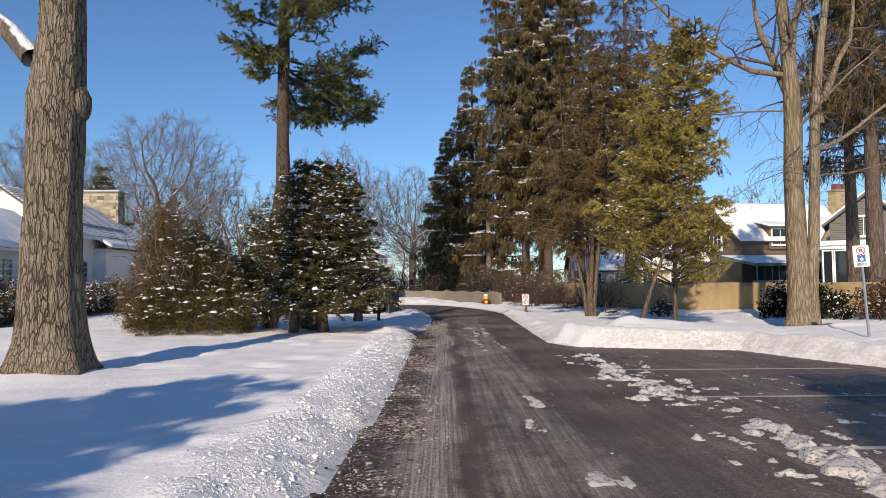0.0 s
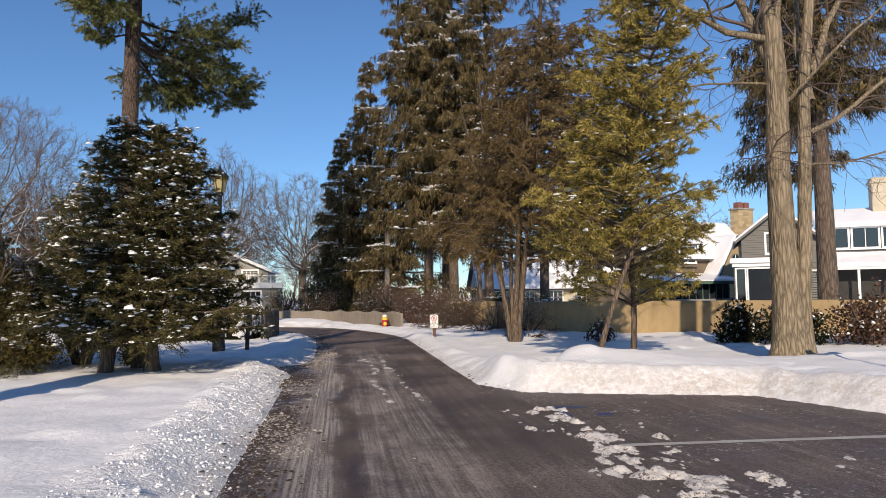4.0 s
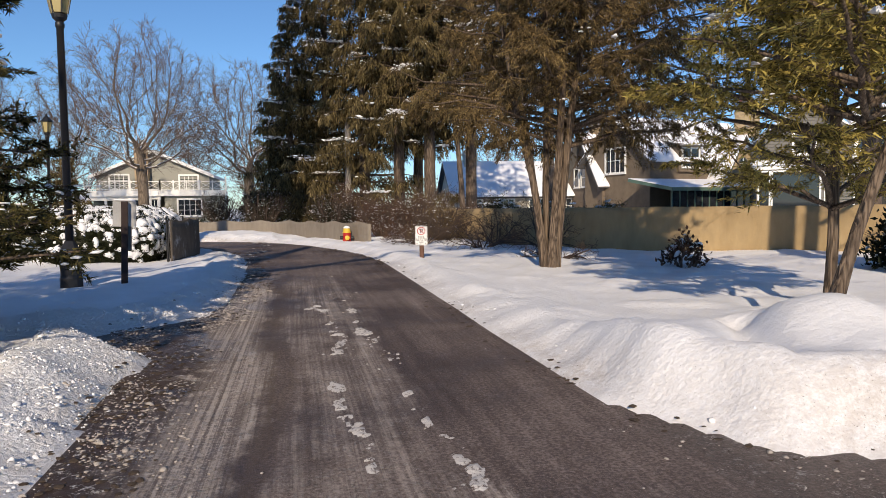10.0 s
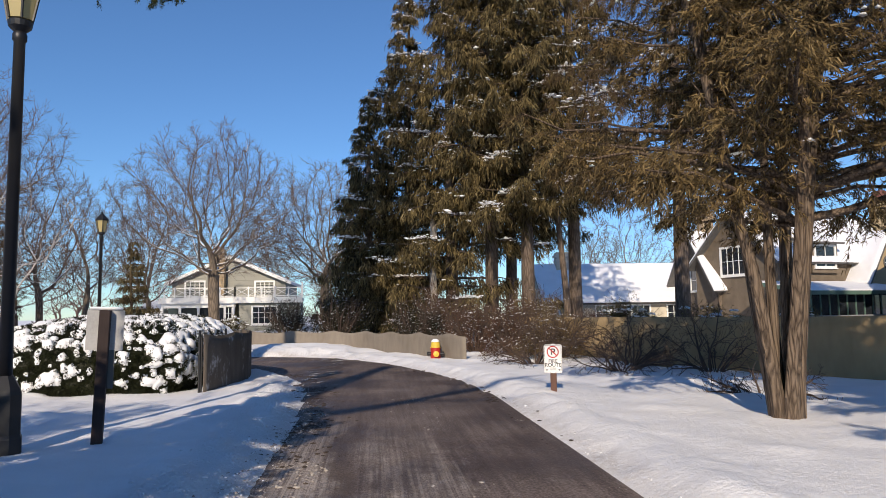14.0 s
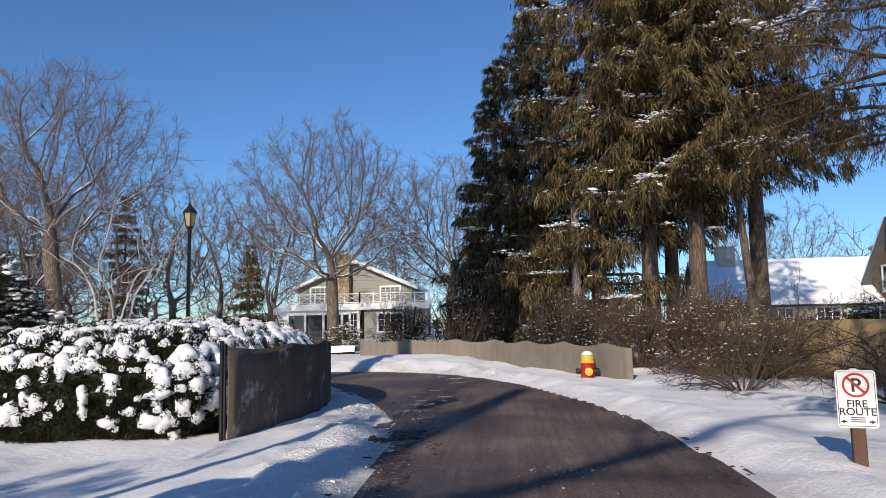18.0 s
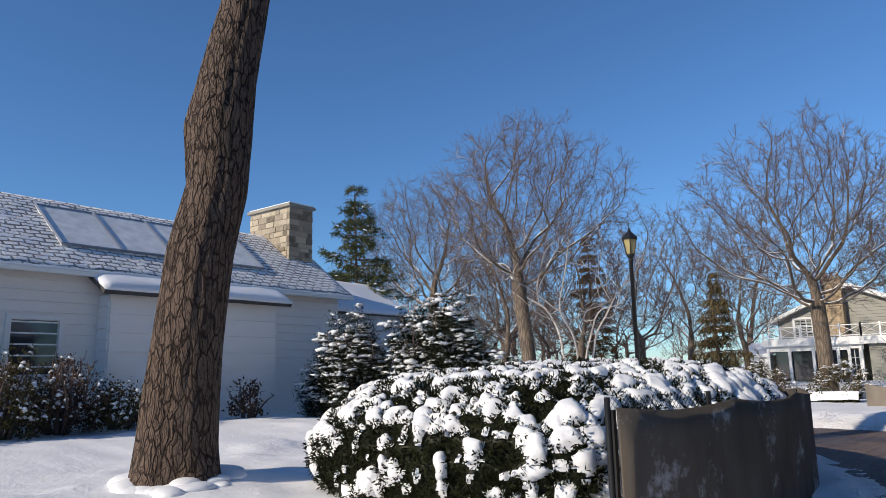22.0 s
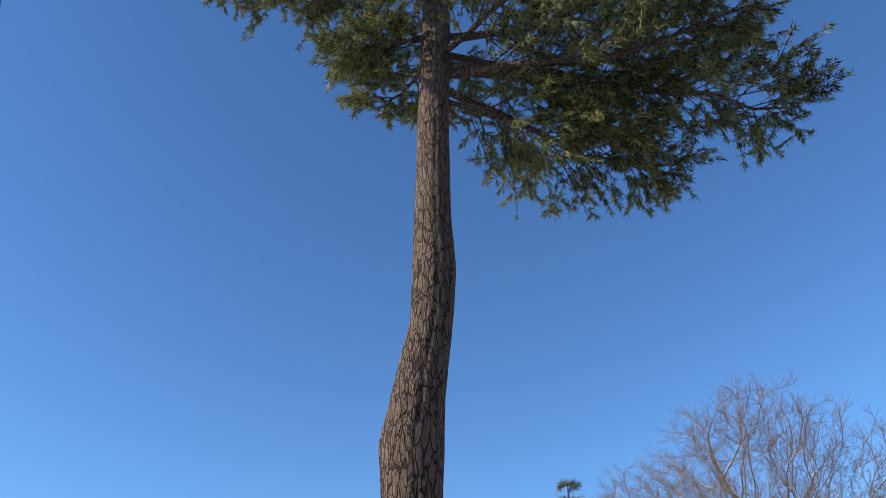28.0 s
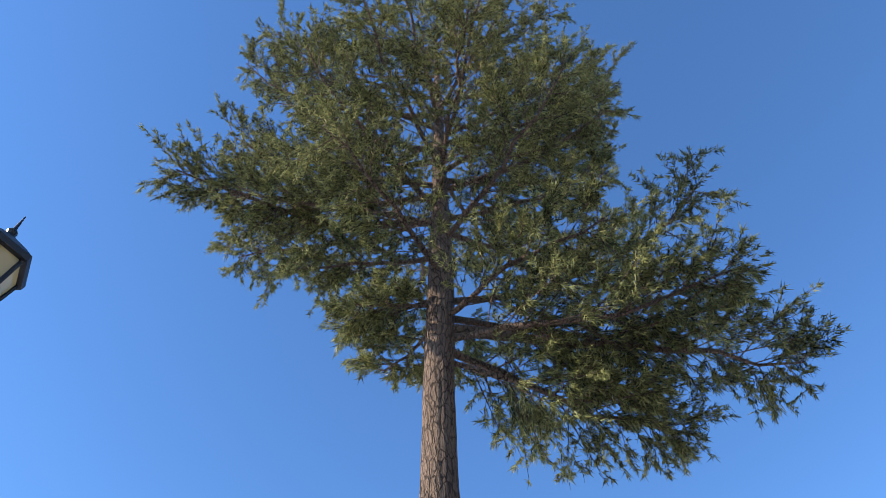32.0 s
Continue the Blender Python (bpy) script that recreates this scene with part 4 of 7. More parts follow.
def conifer_parts(tree, rng, height, radius, low, tiers, per_tier, droop, blade, width, density, leaf, snow=0.05, shape=1.0, hang=0.0, snow_size=0.09, top_cut=1.0, bark=None, top_r=0.1, gaps=0.15, streak=0.0, loose=0.5, twig_w=0.006, draw_twigs=False, up=0.25, thin_above=99.0, back=1.0, axis=(0.0, 0.0)):
    """Whorls of boughs, twigs off every bough and needle blades along every twig; snow rests on some."""
    P, D, L, wood, SP = [], [], [], [], []
    for k in range(tiers):
        f = (k + rng.uniform(-0.4, 0.4)) / tiers
        z = low + (height * top_cut - low) * max(f, 0)
        R = radius * max(top_r, (1 - z / height)) ** shape
        for j in range(per_tier):
            if rng.uniform() < gaps:
                continue
            a = 6.283 * (j + rng.uniform(-0.45, 0.45)) / per_tier + k * 2.4
            reach = R * rng.uniform(0.55, 1.15)
            n = 7
            s = np.linspace(0, 1, n)
            rise = up - droop * s + 0.55 * droop * s * s
            line = np.stack([np.cos(a) * reach * s, np.sin(a) * reach * s, z + reach * np.cumsum(rise) / n], -1)
            line += rng.normal(size=(n, 3)) * 0.03 * reach * s[:, None] + (axis[0] * z, axis[1] * z, 0)
            wood.append((line, np.linspace(max(0.03, 0.016 * reach), 0.008, n), 4))
            m = max(5, int(7 * reach + 3))
            u = rng.uniform(0.15, 1.0, m) ** 0.8
            q = np.stack([np.interp(u, s, line[:, c]) for c in range(3)], -1)
            along = unit(np.gradient(line, axis=0))[np.minimum((u * (n - 1)).astype(int), n - 1)]
            side = np.cross(along, (0, 0, 1.0)) * rng.choice([-1, 1], m)[:, None]
            way = unit(along * 0.6 + side * 0.8 + rng.normal(size=(m, 3)) * 0.3 - np.array([0, 0, hang]))
            ln = np.clip((0.12 + 0.30 * (1 - u)) * reach, 0.18, 0.9) * rng.uniform(0.6, 1.3, m)
            if draw_twigs:
                wood += [(np.array([q[i], q[i] + way[i] * ln[i]]), np.array([twig_w, twig_w * 0.5]), 3) for i in range(m)]
            c = max(2, int(density * reach / m * (0.4 if z > thin_above else 1.0) * (back if math.sin(a) > 0.35 else 1.0)))
            v = rng.uniform(0.05, 1.05, (m, c))
            pos = q[:, None] + way[:, None] * (ln[:, None] * v)[..., None] + rng.normal(size=(m, c, 3)) * blade * 0.22
            dirs = way[:, None] * 0.9 + rng.normal(size=(m, c, 3)) * loose - np.array([0, 0, 0.3 * hang])
            P.append(pos.reshape(-1, 3))
            D.append(dirs.reshape(-1, 3))
            L.append(blade * rng.uniform(0.6, 1.3, m * c))
            pick = rng.uniform(size=m) < snow
            SP.append(q[pick] + way[pick] * (ln[pick] * 0.5)[:, None] + (0, 0, 0.03))
            if rng.uniform() < streak:
                w = rng.uniform(0.35, 1.0, int(9 * reach))
                t = np.stack([np.interp(w, s, line[:, c2]) for c2 in range(3)], -1)
                SP.append(t + np.cross(along[0], (0, 0, 1.0)) * (rng.normal(size=(len(w), 1)) * 0.10 * reach * 0.5) + (0, 0, 0.05))
    P, D, L, SP = map(np.concatenate, (P, D, L, SP))
    part_of("bough_framework", mesh_of("bough_framework", *tubes(wood), bark or BARK_SPRUCE, True), tree, kind="stuff")
    part_of("needle_foliage", mesh_of("needle_foliage", *needles(rng, P, D, L, width * L / blade, 0.12), leaf), tree, kind="stuff")
    if len(SP):
        V, F = snow_dabs(rng, SP, snow_size)
        part_of("bough_snow", mesh_of("bough_snow", V, F, SNOW_CLUMP, True), tree, kind="stuff")


def spruce(seed, x, y, height, radius, low, label, leaf=None, trunk_r=0.32, tiers=34, density=170, droop=0.75, hang=1.25, snow=0.02, blade=0.26, width=0.021, name="spruce_tree", **more):
    rng = np.random.RandomState(seed)
    tree = thing(name, label, "tree", pose(x, y, on_ground(x, y)))
    bends = np.array([(rng.normal() * 0.02, rng.normal() * 0.02, 0)]) * np.arange(8)[:, None]
    pts = np.stack([np.zeros(8), np.zeros(8), np.linspace(-0.2, height, 8)], -1) + bends
    part_of("trunk", trunk_mesh("trunk", pts, trunk_r * np.linspace(1, 0.08, 8), BARK_SPRUCE, 14, 0.05, seed), tree)
    conifer_parts(tree, rng, height, radius, low, tiers, 7, droop, blade, width, density, leaf or NEEDLE_SPRUCE, snow, 0.8, hang, thin_above=23.0, back=0.5, **more)
    return tree


# the row of tall spruces at the bend of the drive
ROW = [(0.3, 52.5, 12.5, 3.2, 0.2, 8), (2.2, 53.0, 18.0, 4.2, 0.4, 1), (4.2, 50.5, 24.5, 4.8, 1.0, 2), (5.8, 49.0, 30, 4.7, 5.2, 3), (7.3, 48.2, 32, 4.8, 5.6, 4), (9.8, 49.5, 30, 4.6, 6.5, 5), (7.6, 53.5, 29, 4.4, 4.5, 7)]
for x, y, h, r, low, seed in ROW:
    spruce(seed, x, y, h, r, low, "tall drooping dark spruce dusted with snow beside the drive", tiers=int(h * 1.5 + (14 if h < 20 else 0)), density=185, snow=0.07, streak=0.22, snow_size=0.085, loose=0.34, gaps=0.2)


def cedar(seed, x, y, height, radius, low, stems, leaf, label, lean=(0, 0), fan=0.12, foot=0.10, density=150, blade=0.13, width=0.020, tiers=24, snow=0.004, hang=0.15, trunk_r=0.13, shape=0.5, **more):
    """A cedar with several stems and loose flat sprays."""
    rng = np.random.RandomState(seed)
    tree = thing("cedar_tree", label, "tree", pose(x, y, on_ground(x, y) - 0.05))
    for k in range(stems):
        a = 6.283 * k / stems + seed
        w = 0.03 + (fan - 0.03) * (stems > 1)
        pts = curve_path(rng, (foot * math.cos(a) * (stems > 1), foot * math.sin(a) * (stems > 1), -0.1), (w * math.cos(a) + lean[0], w * math.sin(a) + lean[1], 1), height * rng.uniform(0.8, 0.95), 0.13, 0.25, 9)
        part_of("trunk", trunk_mesh("trunk", pts, trunk_r * rng.uniform(0.75, 1.1) * np.linspace(1, 0.15, 9), BARK_CEDAR, 14, 0.09, seed + k), tree)
    conifer_parts(tree, rng, height, radius, low, tiers, 8, 0.35, blade, width, density, leaf, snow, shape, hang, bark=BARK_CEDAR, draw_twigs=True, loose=0.75, **more)
    return tree


cedar(11, 5.15, 18.3, 7.8, 2.05, 1.5, 1, CEDAR_GOLD, "golden green cedar leaning out of a snow mound", (0.30, 0.0), density=560, snow=0.04, snow_size=0.07, gaps=0.40, hang=0.15, blade=0.085, width=0.009, up=0.55, trunk_r=0.06, twig_w=0.005, tiers=34, axis=(0.22, 0.0))
cedar(12, 5.48, 26.2, 9.8, 3.7, 2.3, 6, CEDAR_BROWN, "many-stemmed cedar with bronzed brown foliage", (0.02, 0), fan=0.14, foot=0.09, density=520, hang=0.75, trunk_r=0.10, snow=0.03, snow_size=0.07, gaps=0.22, blade=0.095, width=0.0085, tiers=30, up=0.30, twig_w=0.005, shape=0.36, axis=(0.15, 0.0))
cedar(13, 6.6, 20.0, 8.4, 2.4, 1.1, 1, CEDAR_GOLD, "slender green and gold cedar behind its neighbour", density=480, snow=0.03, snow_size=0.07, gaps=0.50, hang=0.2, blade=0.085, width=0.009, up=0.5, trunk_r=0.06, twig_w=0.005, tiers=34)


def oak():
    tree = thing("oak_tree", "old grey-brown oak trunk rising from the snow", "tree", pose(-6.10, 10.85, on_ground(-6.2, 10.8) - 0.08))
    pts = [(0, 0, -0.1), (0, 0, 0.6), (-0.02, 0, 1.8), (0.03, 0, 3.2), (0.05, 0, 4.2), (0.13, 0, 5.2), (0.15, 0, 6.4), (0.1, 0.1, 9), (-0.1, 0.1, 13)]
    rad = [0.57, 0.49, 0.43, 0.405, 0.425, 0.345, 0.32, 0.28, 0.18]
    part_of("trunk", trunk_mesh("trunk", pts, rad, BARK_OAK, 48, 0.05, 5), tree)
    rng = np.random.RandomState(3)
    burr = bmesh.new()
    bmesh.ops.create_icosphere(burr, subdivisions=3, radius=0.22)
    for v in burr.verts:
        v.co = Vector((v.co.x * 0.8 + 0.40, v.co.y, v.co.z * 1.3 + 4.15)) * (1 + 0.02 * noise.noise(v.co * 9))
    part("burr", burr, BARK_OAK, tree, smooth=True)
    limbs = [(curve_path(rng, (-0.35, 0, 4.9), (-0.9, 0.2, 0.55), 5, 0.4, 0.4, 7), np.linspace(0.17, 0.05, 7), 10),
             (curve_path(rng, (0.12, 0, 8.2), (0.9, -0.3, 0.8), 6, 0.5, 0.4, 7), np.linspace(0.17, 0.05, 7), 10),
             (curve_path(rng, (0.05, 0.1, 9.5), (-0.5, -0.8, 0.9), 6, 0.5, 0.4, 7), np.linspace(0.17, 0.05, 7), 10)]
    for p in limbs:
        part_of("limb", mesh_of("limb", *tubes([p]), BARK_BARE, True), tree)
    twig = []
    for p, r, s in limbs:
        for q, rr in branch_out(rng, p, r, 8, 0.3, 1, 2.2, 45, 0.2, 0.5, 5, 0.5):
            twig.append((q, rr, 4))
            twig += [(a, np.maximum(b, 0.006), 3) for a, b in branch_out(rng, q, rr, 6, 0.2, 1, 0.9, 40, 0, 0.4, 4, 0.5)]
    part_of("twig_haze", mesh_of("twig_haze", *tubes(twig), TWIG, True), tree, kind="stuff")
    snow = bmesh.new()
    bmesh.ops.create_icosphere(snow, subdivisions=2, radius=0.10, matrix=Matrix.Translation((-0.21, -0.22, 3.75)) @ Matrix.Diagonal((0.7, 0.7, 1.3, 1)))
    part("snow_patch", snow, SNOW_CLUMP, tree, smooth=True)


oak()


def pine():
    """The tall white pine: bare crooked trunk, long-needled tufts above."""
    tree = thing("pine_tree", "tall crooked pine with ridged bark and tufted crown", "tree", pose(-7.29, 30.08, 0))
    pts = [(0, 0, 0.0), (0, 0, 0.5), (0.02, 0.05, 1.5), (0.06, 0.14, 2.6), (0.13, 0.29, 3.4), (0.12, 0.28, 4.1), (0.17, 0.36, 4.8), (0.24, 0.50, 5.7), (0.26, 0.55, 6.6), (0.25, 0.54, 7.4),
           (0.27, 0.57, 9.5), (0.30, 0.64, 11.5), (0.33, 0.68, 14), (0.35, 0.72, 18), (0.38, 0.75, 22), (0.40, 0.78, 27)]
    rad = [0.46, 0.41, 0.375, 0.355, 0.335, 0.385, 0.325, 0.275, 0.305, 0.265, 0.245, 0.255, 0.20, 0.15, 0.10, 0.03]
    part_of("trunk", trunk_mesh("trunk", pts, rad, BARK_PINE, 56, 0.035, 9), tree)
    P, D, W = [], [], []

    def bough(z, bearing, reach, rise, r0, curl=0.25, full=1.0):
        """A limb with flat sprays of side shoots, each ending in tufts."""
        rng = np.random.RandomState(int(z * 100 + bearing))
        ang = radians(bearing)
        i = np.interp(z, [p[2] for p in pts], range(len(pts)))
        base = np.array([np.interp(i, range(len(pts)), [p[c] for p in pts]) for c in range(3)])
        f = np.linspace(0, 1, 9)
        wander = np.cumsum(rng.normal(size=9)) * 0.035 * reach
        main = base + np.stack([math.cos(ang) * reach * f - math.sin(ang) * wander * f, math.sin(ang) * reach * f + math.cos(ang) * wander * f, reach * (rise * f + curl * f ** 2.5)], -1)
        thick = np.linspace(r0, 0.016, 9)
        part_of("bough", mesh_of("bough", *tubes([(main, thick, 8)]), BARK_PINE, True), tree)
        ns = int((8 + reach * 4.6) * full)
        u = 0.14 + 0.86 * (np.arange(ns) + rng.uniform(size=ns)) / ns
        q = np.stack([np.interp(u, f, main[:, c]) for c in range(3)], -1)
        along = unit(np.stack([np.interp(u, f, np.gradient(main[:, c])) for c in range(3)], -1))
        side = unit(np.cross(along, (0, 0, 1.0))) * np.where(np.arange(ns) % 2, 1, -1)[:, None]
        way = unit(along * 0.75 + side * rng.uniform(0.5, 1.1, (ns, 1)) + rng.normal(size=(ns, 3)) * (0.2, 0.2, 0.32) + (0, 0, 0.06))
        ln = (0.40 * reach * (1.08 - u) + 0.45) * rng.uniform(0.6, 1.15, ns)
        ends = q + way * ln[:, None] + rng.normal(size=(ns, 3)) * 0.06
        nf = 7
        v = rng.uniform(0.15, 1.0, (ns, nf))
        fq = q[:, None] + (ends - q)[:, None] * v[..., None]
        fw = unit(way[:, None] + rng.normal(size=(ns, nf, 3)) * (0.6, 0.6, 0.45) + (0, 0, 0.1))
        fl = rng.uniform(0.22, 0.6, (ns, nf, 1)) * (0.6 + 0.08 * reach)
        fq, fw, fe = fq.reshape(-1, 3), fw.reshape(-1, 3), (fq + fw * fl).reshape(-1, 3)
        part_of("branchlet_spray", mesh_of("branchlet_spray", *joined(sticks(q, ends, 0.014, 0.006), sticks(fq, fe, 0.006, 0.003)), BARK_PINE, True), tree, kind="stuff")
        for t0 in (0.35, 0.62, 0.85, 1.0):
            P.append(fq + (fe - fq) * t0)
            D.append(fw)
        for t0 in (0.6, 0.8, 1.0):
            P.append(q + (ends - q) * t0)
            D.append(way)
    # (height, bearing, reach, rise, thickness, curl, fullness)
    for row in ((10.7, 62, 6.1, -0.26, 0.11, 0.12, 1.4), (10.2, 84, 4.6, -0.24, 0.07, 0.1, 1.3), (10.4, 44, 4.8, -0.20, 0.07, 0.1, 1.3), (11.0, 70, 5.4, -0.10, 0.07, 0.20, 1.2), (11.4, 54, 5.2, -0.02, 0.07, 0.36, 1.2), (9.9, 70, 3.4, -0.25, 0.05, 0.1, 1.2), (10.9, 20, 3.4, -0.1, 0.06, 0.1),
                (10.8, 205, 1.3, -0.35, 0.04, 0.1), (11.6, 226, 1.8, -0.30, 0.04, 0.1), (11.3, 262, 1.5, -0.30, 0.04, 0.1), (12.8, 240, 2.8, -0.15, 0.06, 0.1), (12.0, 150, 3.4, 0.0, 0.07), (12.2, 310, 3.4, -0.05, 0.07),
                (14.1, 240, 5.4, -0.04, 0.10, 0.08, 1.3), (14.0, 252, 4.8, -0.06, 0.07, 0.1, 1.2), (14.3, 224, 4.8, -0.04, 0.07, 0.1, 1.2), (13.3, 15, 4.0, 0.1, 0.07), (13.8, 95, 3.8, 0.1, 0.07), (14.2, 62, 3.6, 0.10, 0.07), (14.6, 285, 4.2, 0.08, 0.08), (14.9, 340, 4.0, 0.08, 0.07), (14.8, 165, 3.8, 0.1, 0.07),
                (15.2, 234, 5.0, 0.06, 0.08), (15.6, 250, 5.2, 0.12, 0.08), (15.4, 50, 4.2, 0.12, 0.08), (15.9, 75, 4.6, 0.14, 0.08), (16.2, 30, 4.2, 0.15, 0.07), (16.6, 305, 4.4, 0.15, 0.07), (16.4, 130, 3.8, 0.2, 0.07), (16.9, 225, 5.0, 0.18, 0.08), (17.3, 246, 5.2, 0.22, 0.08), (17.0, 350, 4.4, 0.18, 0.07),
                (17.8, 62, 5.0, 0.22, 0.08), (18.2, 44, 4.8, 0.25, 0.07), (18.0, 200, 4.4, 0.25, 0.07), (18.6, 262, 4.8, 0.26, 0.07), (18.8, 320, 4.4, 0.26, 0.07, 0.2, 0.8), (19.2, 80, 4.6, 0.28, 0.07, 0.2, 0.8), (19.4, 236, 5.0, 0.3, 0.07, 0.2, 0.8), (19.9, 10, 4.4, 0.3, 0.06, 0.2, 0.8), (20.3, 60, 4.6, 0.32, 0.06, 0.2, 0.8), (20.6, 250, 4.6, 0.34, 0.06, 0.2, 0.8), (21.0, 300, 4.2, 0.34, 0.06, 0.2, 0.7),
                (21.4, 140, 3.6, 0.36, 0.05, 0.2, 0.6), (21.8, 40, 4.2, 0.36, 0.05, 0.2, 0.7), (22.4, 235, 4.2, 0.38, 0.05, 0.2, 0.7), (23.0, 330, 3.8, 0.4, 0.05, 0.2, 0.7), (23.6, 75, 3.6, 0.42, 0.05, 0.2, 0.7), (24.3, 250, 3.2, 0.5, 0.04, 0.2, 0.7), (25.2, 20, 2.6, 0.6, 0.04, 0.2, 0.7), (26.2, 180, 2.0, 0.8, 0.03, 0.2, 0.7)):
        bough(*row)
    P, D = np.concatenate(P), np.concatenate(D)
    rng = np.random.RandomState(18)
    k, n = 12, len(P)
    PP = np.repeat(P, k, 0) + rng.normal(size=(n * k, 3)) * 0.02
    DD = np.repeat(unit(D), k, 0) * 0.8 + rng.normal(size=(n * k, 3)) * 0.55
    part_of("needle_foliage", mesh_of("needle_foliage", *needles(rng, PP, DD, rng.uniform(0.08, 0.16, n * k), 0.0105, 0.2), NEEDLE_PINE), tree, kind="stuff")

    ring = rng.uniform(0, 6.28, 34)
    away = rng.uniform(0.42, 0.62, 34)
    foot = np.stack([np.cos(ring) * away, np.sin(ring) * away, np.zeros(34)], -1)
    foot[:, 2] = [on_ground(-7.29 + x, 30.08 + y) - 0.02 for x, y, z in foot]
    part_of("snow_collar", mesh_of("snow_collar", *lump_set(rng, foot, rng.uniform(0.10, 0.24, 34), 0.38, 3, 0.04), SNOW_CLUMP, True), tree, "heaped snow round the foot", kind="stuff")


pine()


def maple():
    """Two pale trunks from one foot with thin hanging shoots."""
    tree = thing("maple_tree", "bare maple with two pale trunks from one foot", "tree", pose(9.85, 19.0, on_ground(9.85, 19.0) - 0.08))
    a = [(-0.08, 0.05, 0), (-0.10, 0.06, 1.0), (-0.14, 0.08, 2.5), (-0.16, 0.1, 4.2), (-0.10, 0.1, 6), (-0.2, 0.1, 8), (-0.5, 0.2, 11)]
    b = [(0.10, -0.04, 0), (0.15, -0.06, 1.0), (0.24, -0.1, 2.4), (0.32, -0.12, 4.2), (0.40, -0.1, 6), (0.65, -0.1, 8), (1.2, 0, 11)]
    part_of("trunk", trunk_mesh("trunk", a, [0.40, 0.31, 0.265, 0.24, 0.23, 0.18, 0.09], BARK_MAPLE, 36, 0.03, 2), tree)
    part_of("trunk", trunk_mesh("trunk", b, [0.26, 0.17, 0.145, 0.135, 0.125, 0.10, 0.05], BARK_MAPLE, 32, 0.03, 3), tree)
    rng = np.random.RandomState(8)
    limbs, fine = [], []
    for (x, y, z), way, L, r in (((-0.15, 0.1, 7.0), (-0.9, 0.06, 0.42), 7.0, 0.085), ((-0.15, 0.1, 6.3), (-0.35, 0.2, 1), 5.5, 0.13), ((-0.1, 0.1, 6.8), (0.10, -0.15, 1), 5.5, 0.12), ((0.6, -0.1, 6.2), (0.35, 0.2, 1), 5.0, 0.10), ((0.55, -0.1, 5.6), (-0.08, 0.3, 1), 5.0, 0.09),
                                 ((-0.15, 0.1, 6.0), (-1, 0.05, 0.06), 3.2, 0.028), ((-0.12, 0.1, 5.4), (0.4, -0.6, 0.9), 3.0, 0.05), ((0.5, -0.1, 4.9), (0.9, -0.3, 0.35), 4.0, 0.06), ((-0.16, 0.1, 4.3), (-0.8, -0.5, 0.1), 2.0, 0.02), ((0.5, -0.1, 4.2), (0.9, 0.1, -0.1), 2.6, 0.025)):
        p = curve_path(rng, (x, y, z), way, L, 0.35, 0.1, 8)
        limbs.append((p, np.linspace(r, 0.015, 8), 8))
        for q, rr in branch_out(rng, p, limbs[-1][1], 13, 0.12, 1, 1.5, 55, -0.4, 0.6, 6, 0.5):
            fine.append((q, np.maximum(rr, 0.006), 4))
            fine += [(c, np.maximum(e, 0.004), 3) for c, e in branch_out(rng, q, rr, 6, 0.2, 1, 0.8, 50, -1.2, 0.5, 5, 0.6)]
    for p in limbs:
        part_of("limb", mesh_of("limb", *tubes([p]), BARK_MAPLE, True), tree)
    part_of("twig_haze", mesh_of("twig_haze", *tubes(fine), TWIG, True), tree, kind="stuff")


maple()
# dark spruce behind the maple, and the trees that stand round the lawn
spruce(31, 16.8, 27.0, 21, 4.4, 7.4, "dark spruce with a bare pale lower trunk", trunk_r=0.36, density=170)
spruce(32, 19.5, 33.0, 19, 3.6, 6.0, "dark spruce with hanging boughs behind the fence", density=110)
spruce(33, -22.0, 45.0, 9.0, 3.6, 0.4, "young green fir behind the white house", BLUE_SPRUCE, 0.15, 22, 190, 0.35, 0.1, 0.06, 0.22, 0.016, name="fir_tree")
spruce(34, -28.5, 74.0, 12, 3.0, 0.5, "brown-tinged spruce among the bare trees", NEEDLE_BROWN, 0.2, 22, 110)
spruce(35, -14.0, 62.0, 6.2, 1.7, 0.3, "small cone-shaped evergreen on the lawn", NEEDLE_SPRUCE, 0.15, 18, 120)
spruce(36, -0.9, 76.0, 12.5, 4.0, 1.5, "layered dark pine near the grey house", NEEDLE_PINE, 0.2, 13, 150, 0.2, 0.0, 0.10, loose=0.6)

BARE = [bare_tree(41, 13.4, 0.34, "bare broad-domed tree with snow along its sinuous limbs", 0.30, 1, 0.05, 0.44, points=1900, pace=0.30, reach=0.50, twigs=3, tip=0.011, twig_r=0.010),
        bare_tree(42, 16.0, 0.40, "tall bare tree with snow along its branches", 0.40, 1, 0.0, 0.37, points=1700, pace=0.32, reach=0.55, twigs=3, tip=0.011, twig_r=0.010),
        bare_tree(43, 13.6, 0.24, "bare reddish tree at the edge of the wood", 0.26, 1, 0.05, 0.34, twig_mat=TWIG_RED, points=700, twigs=4, twig_r=0.012, tip=0.012),
        bare_tree(44, 10.5, 0.12, "leaning pale birch with snowy branches", 0.24, 4, 0.34, 0.46, BARK_PALE, points=260, pace=0.45, twigs=3)]
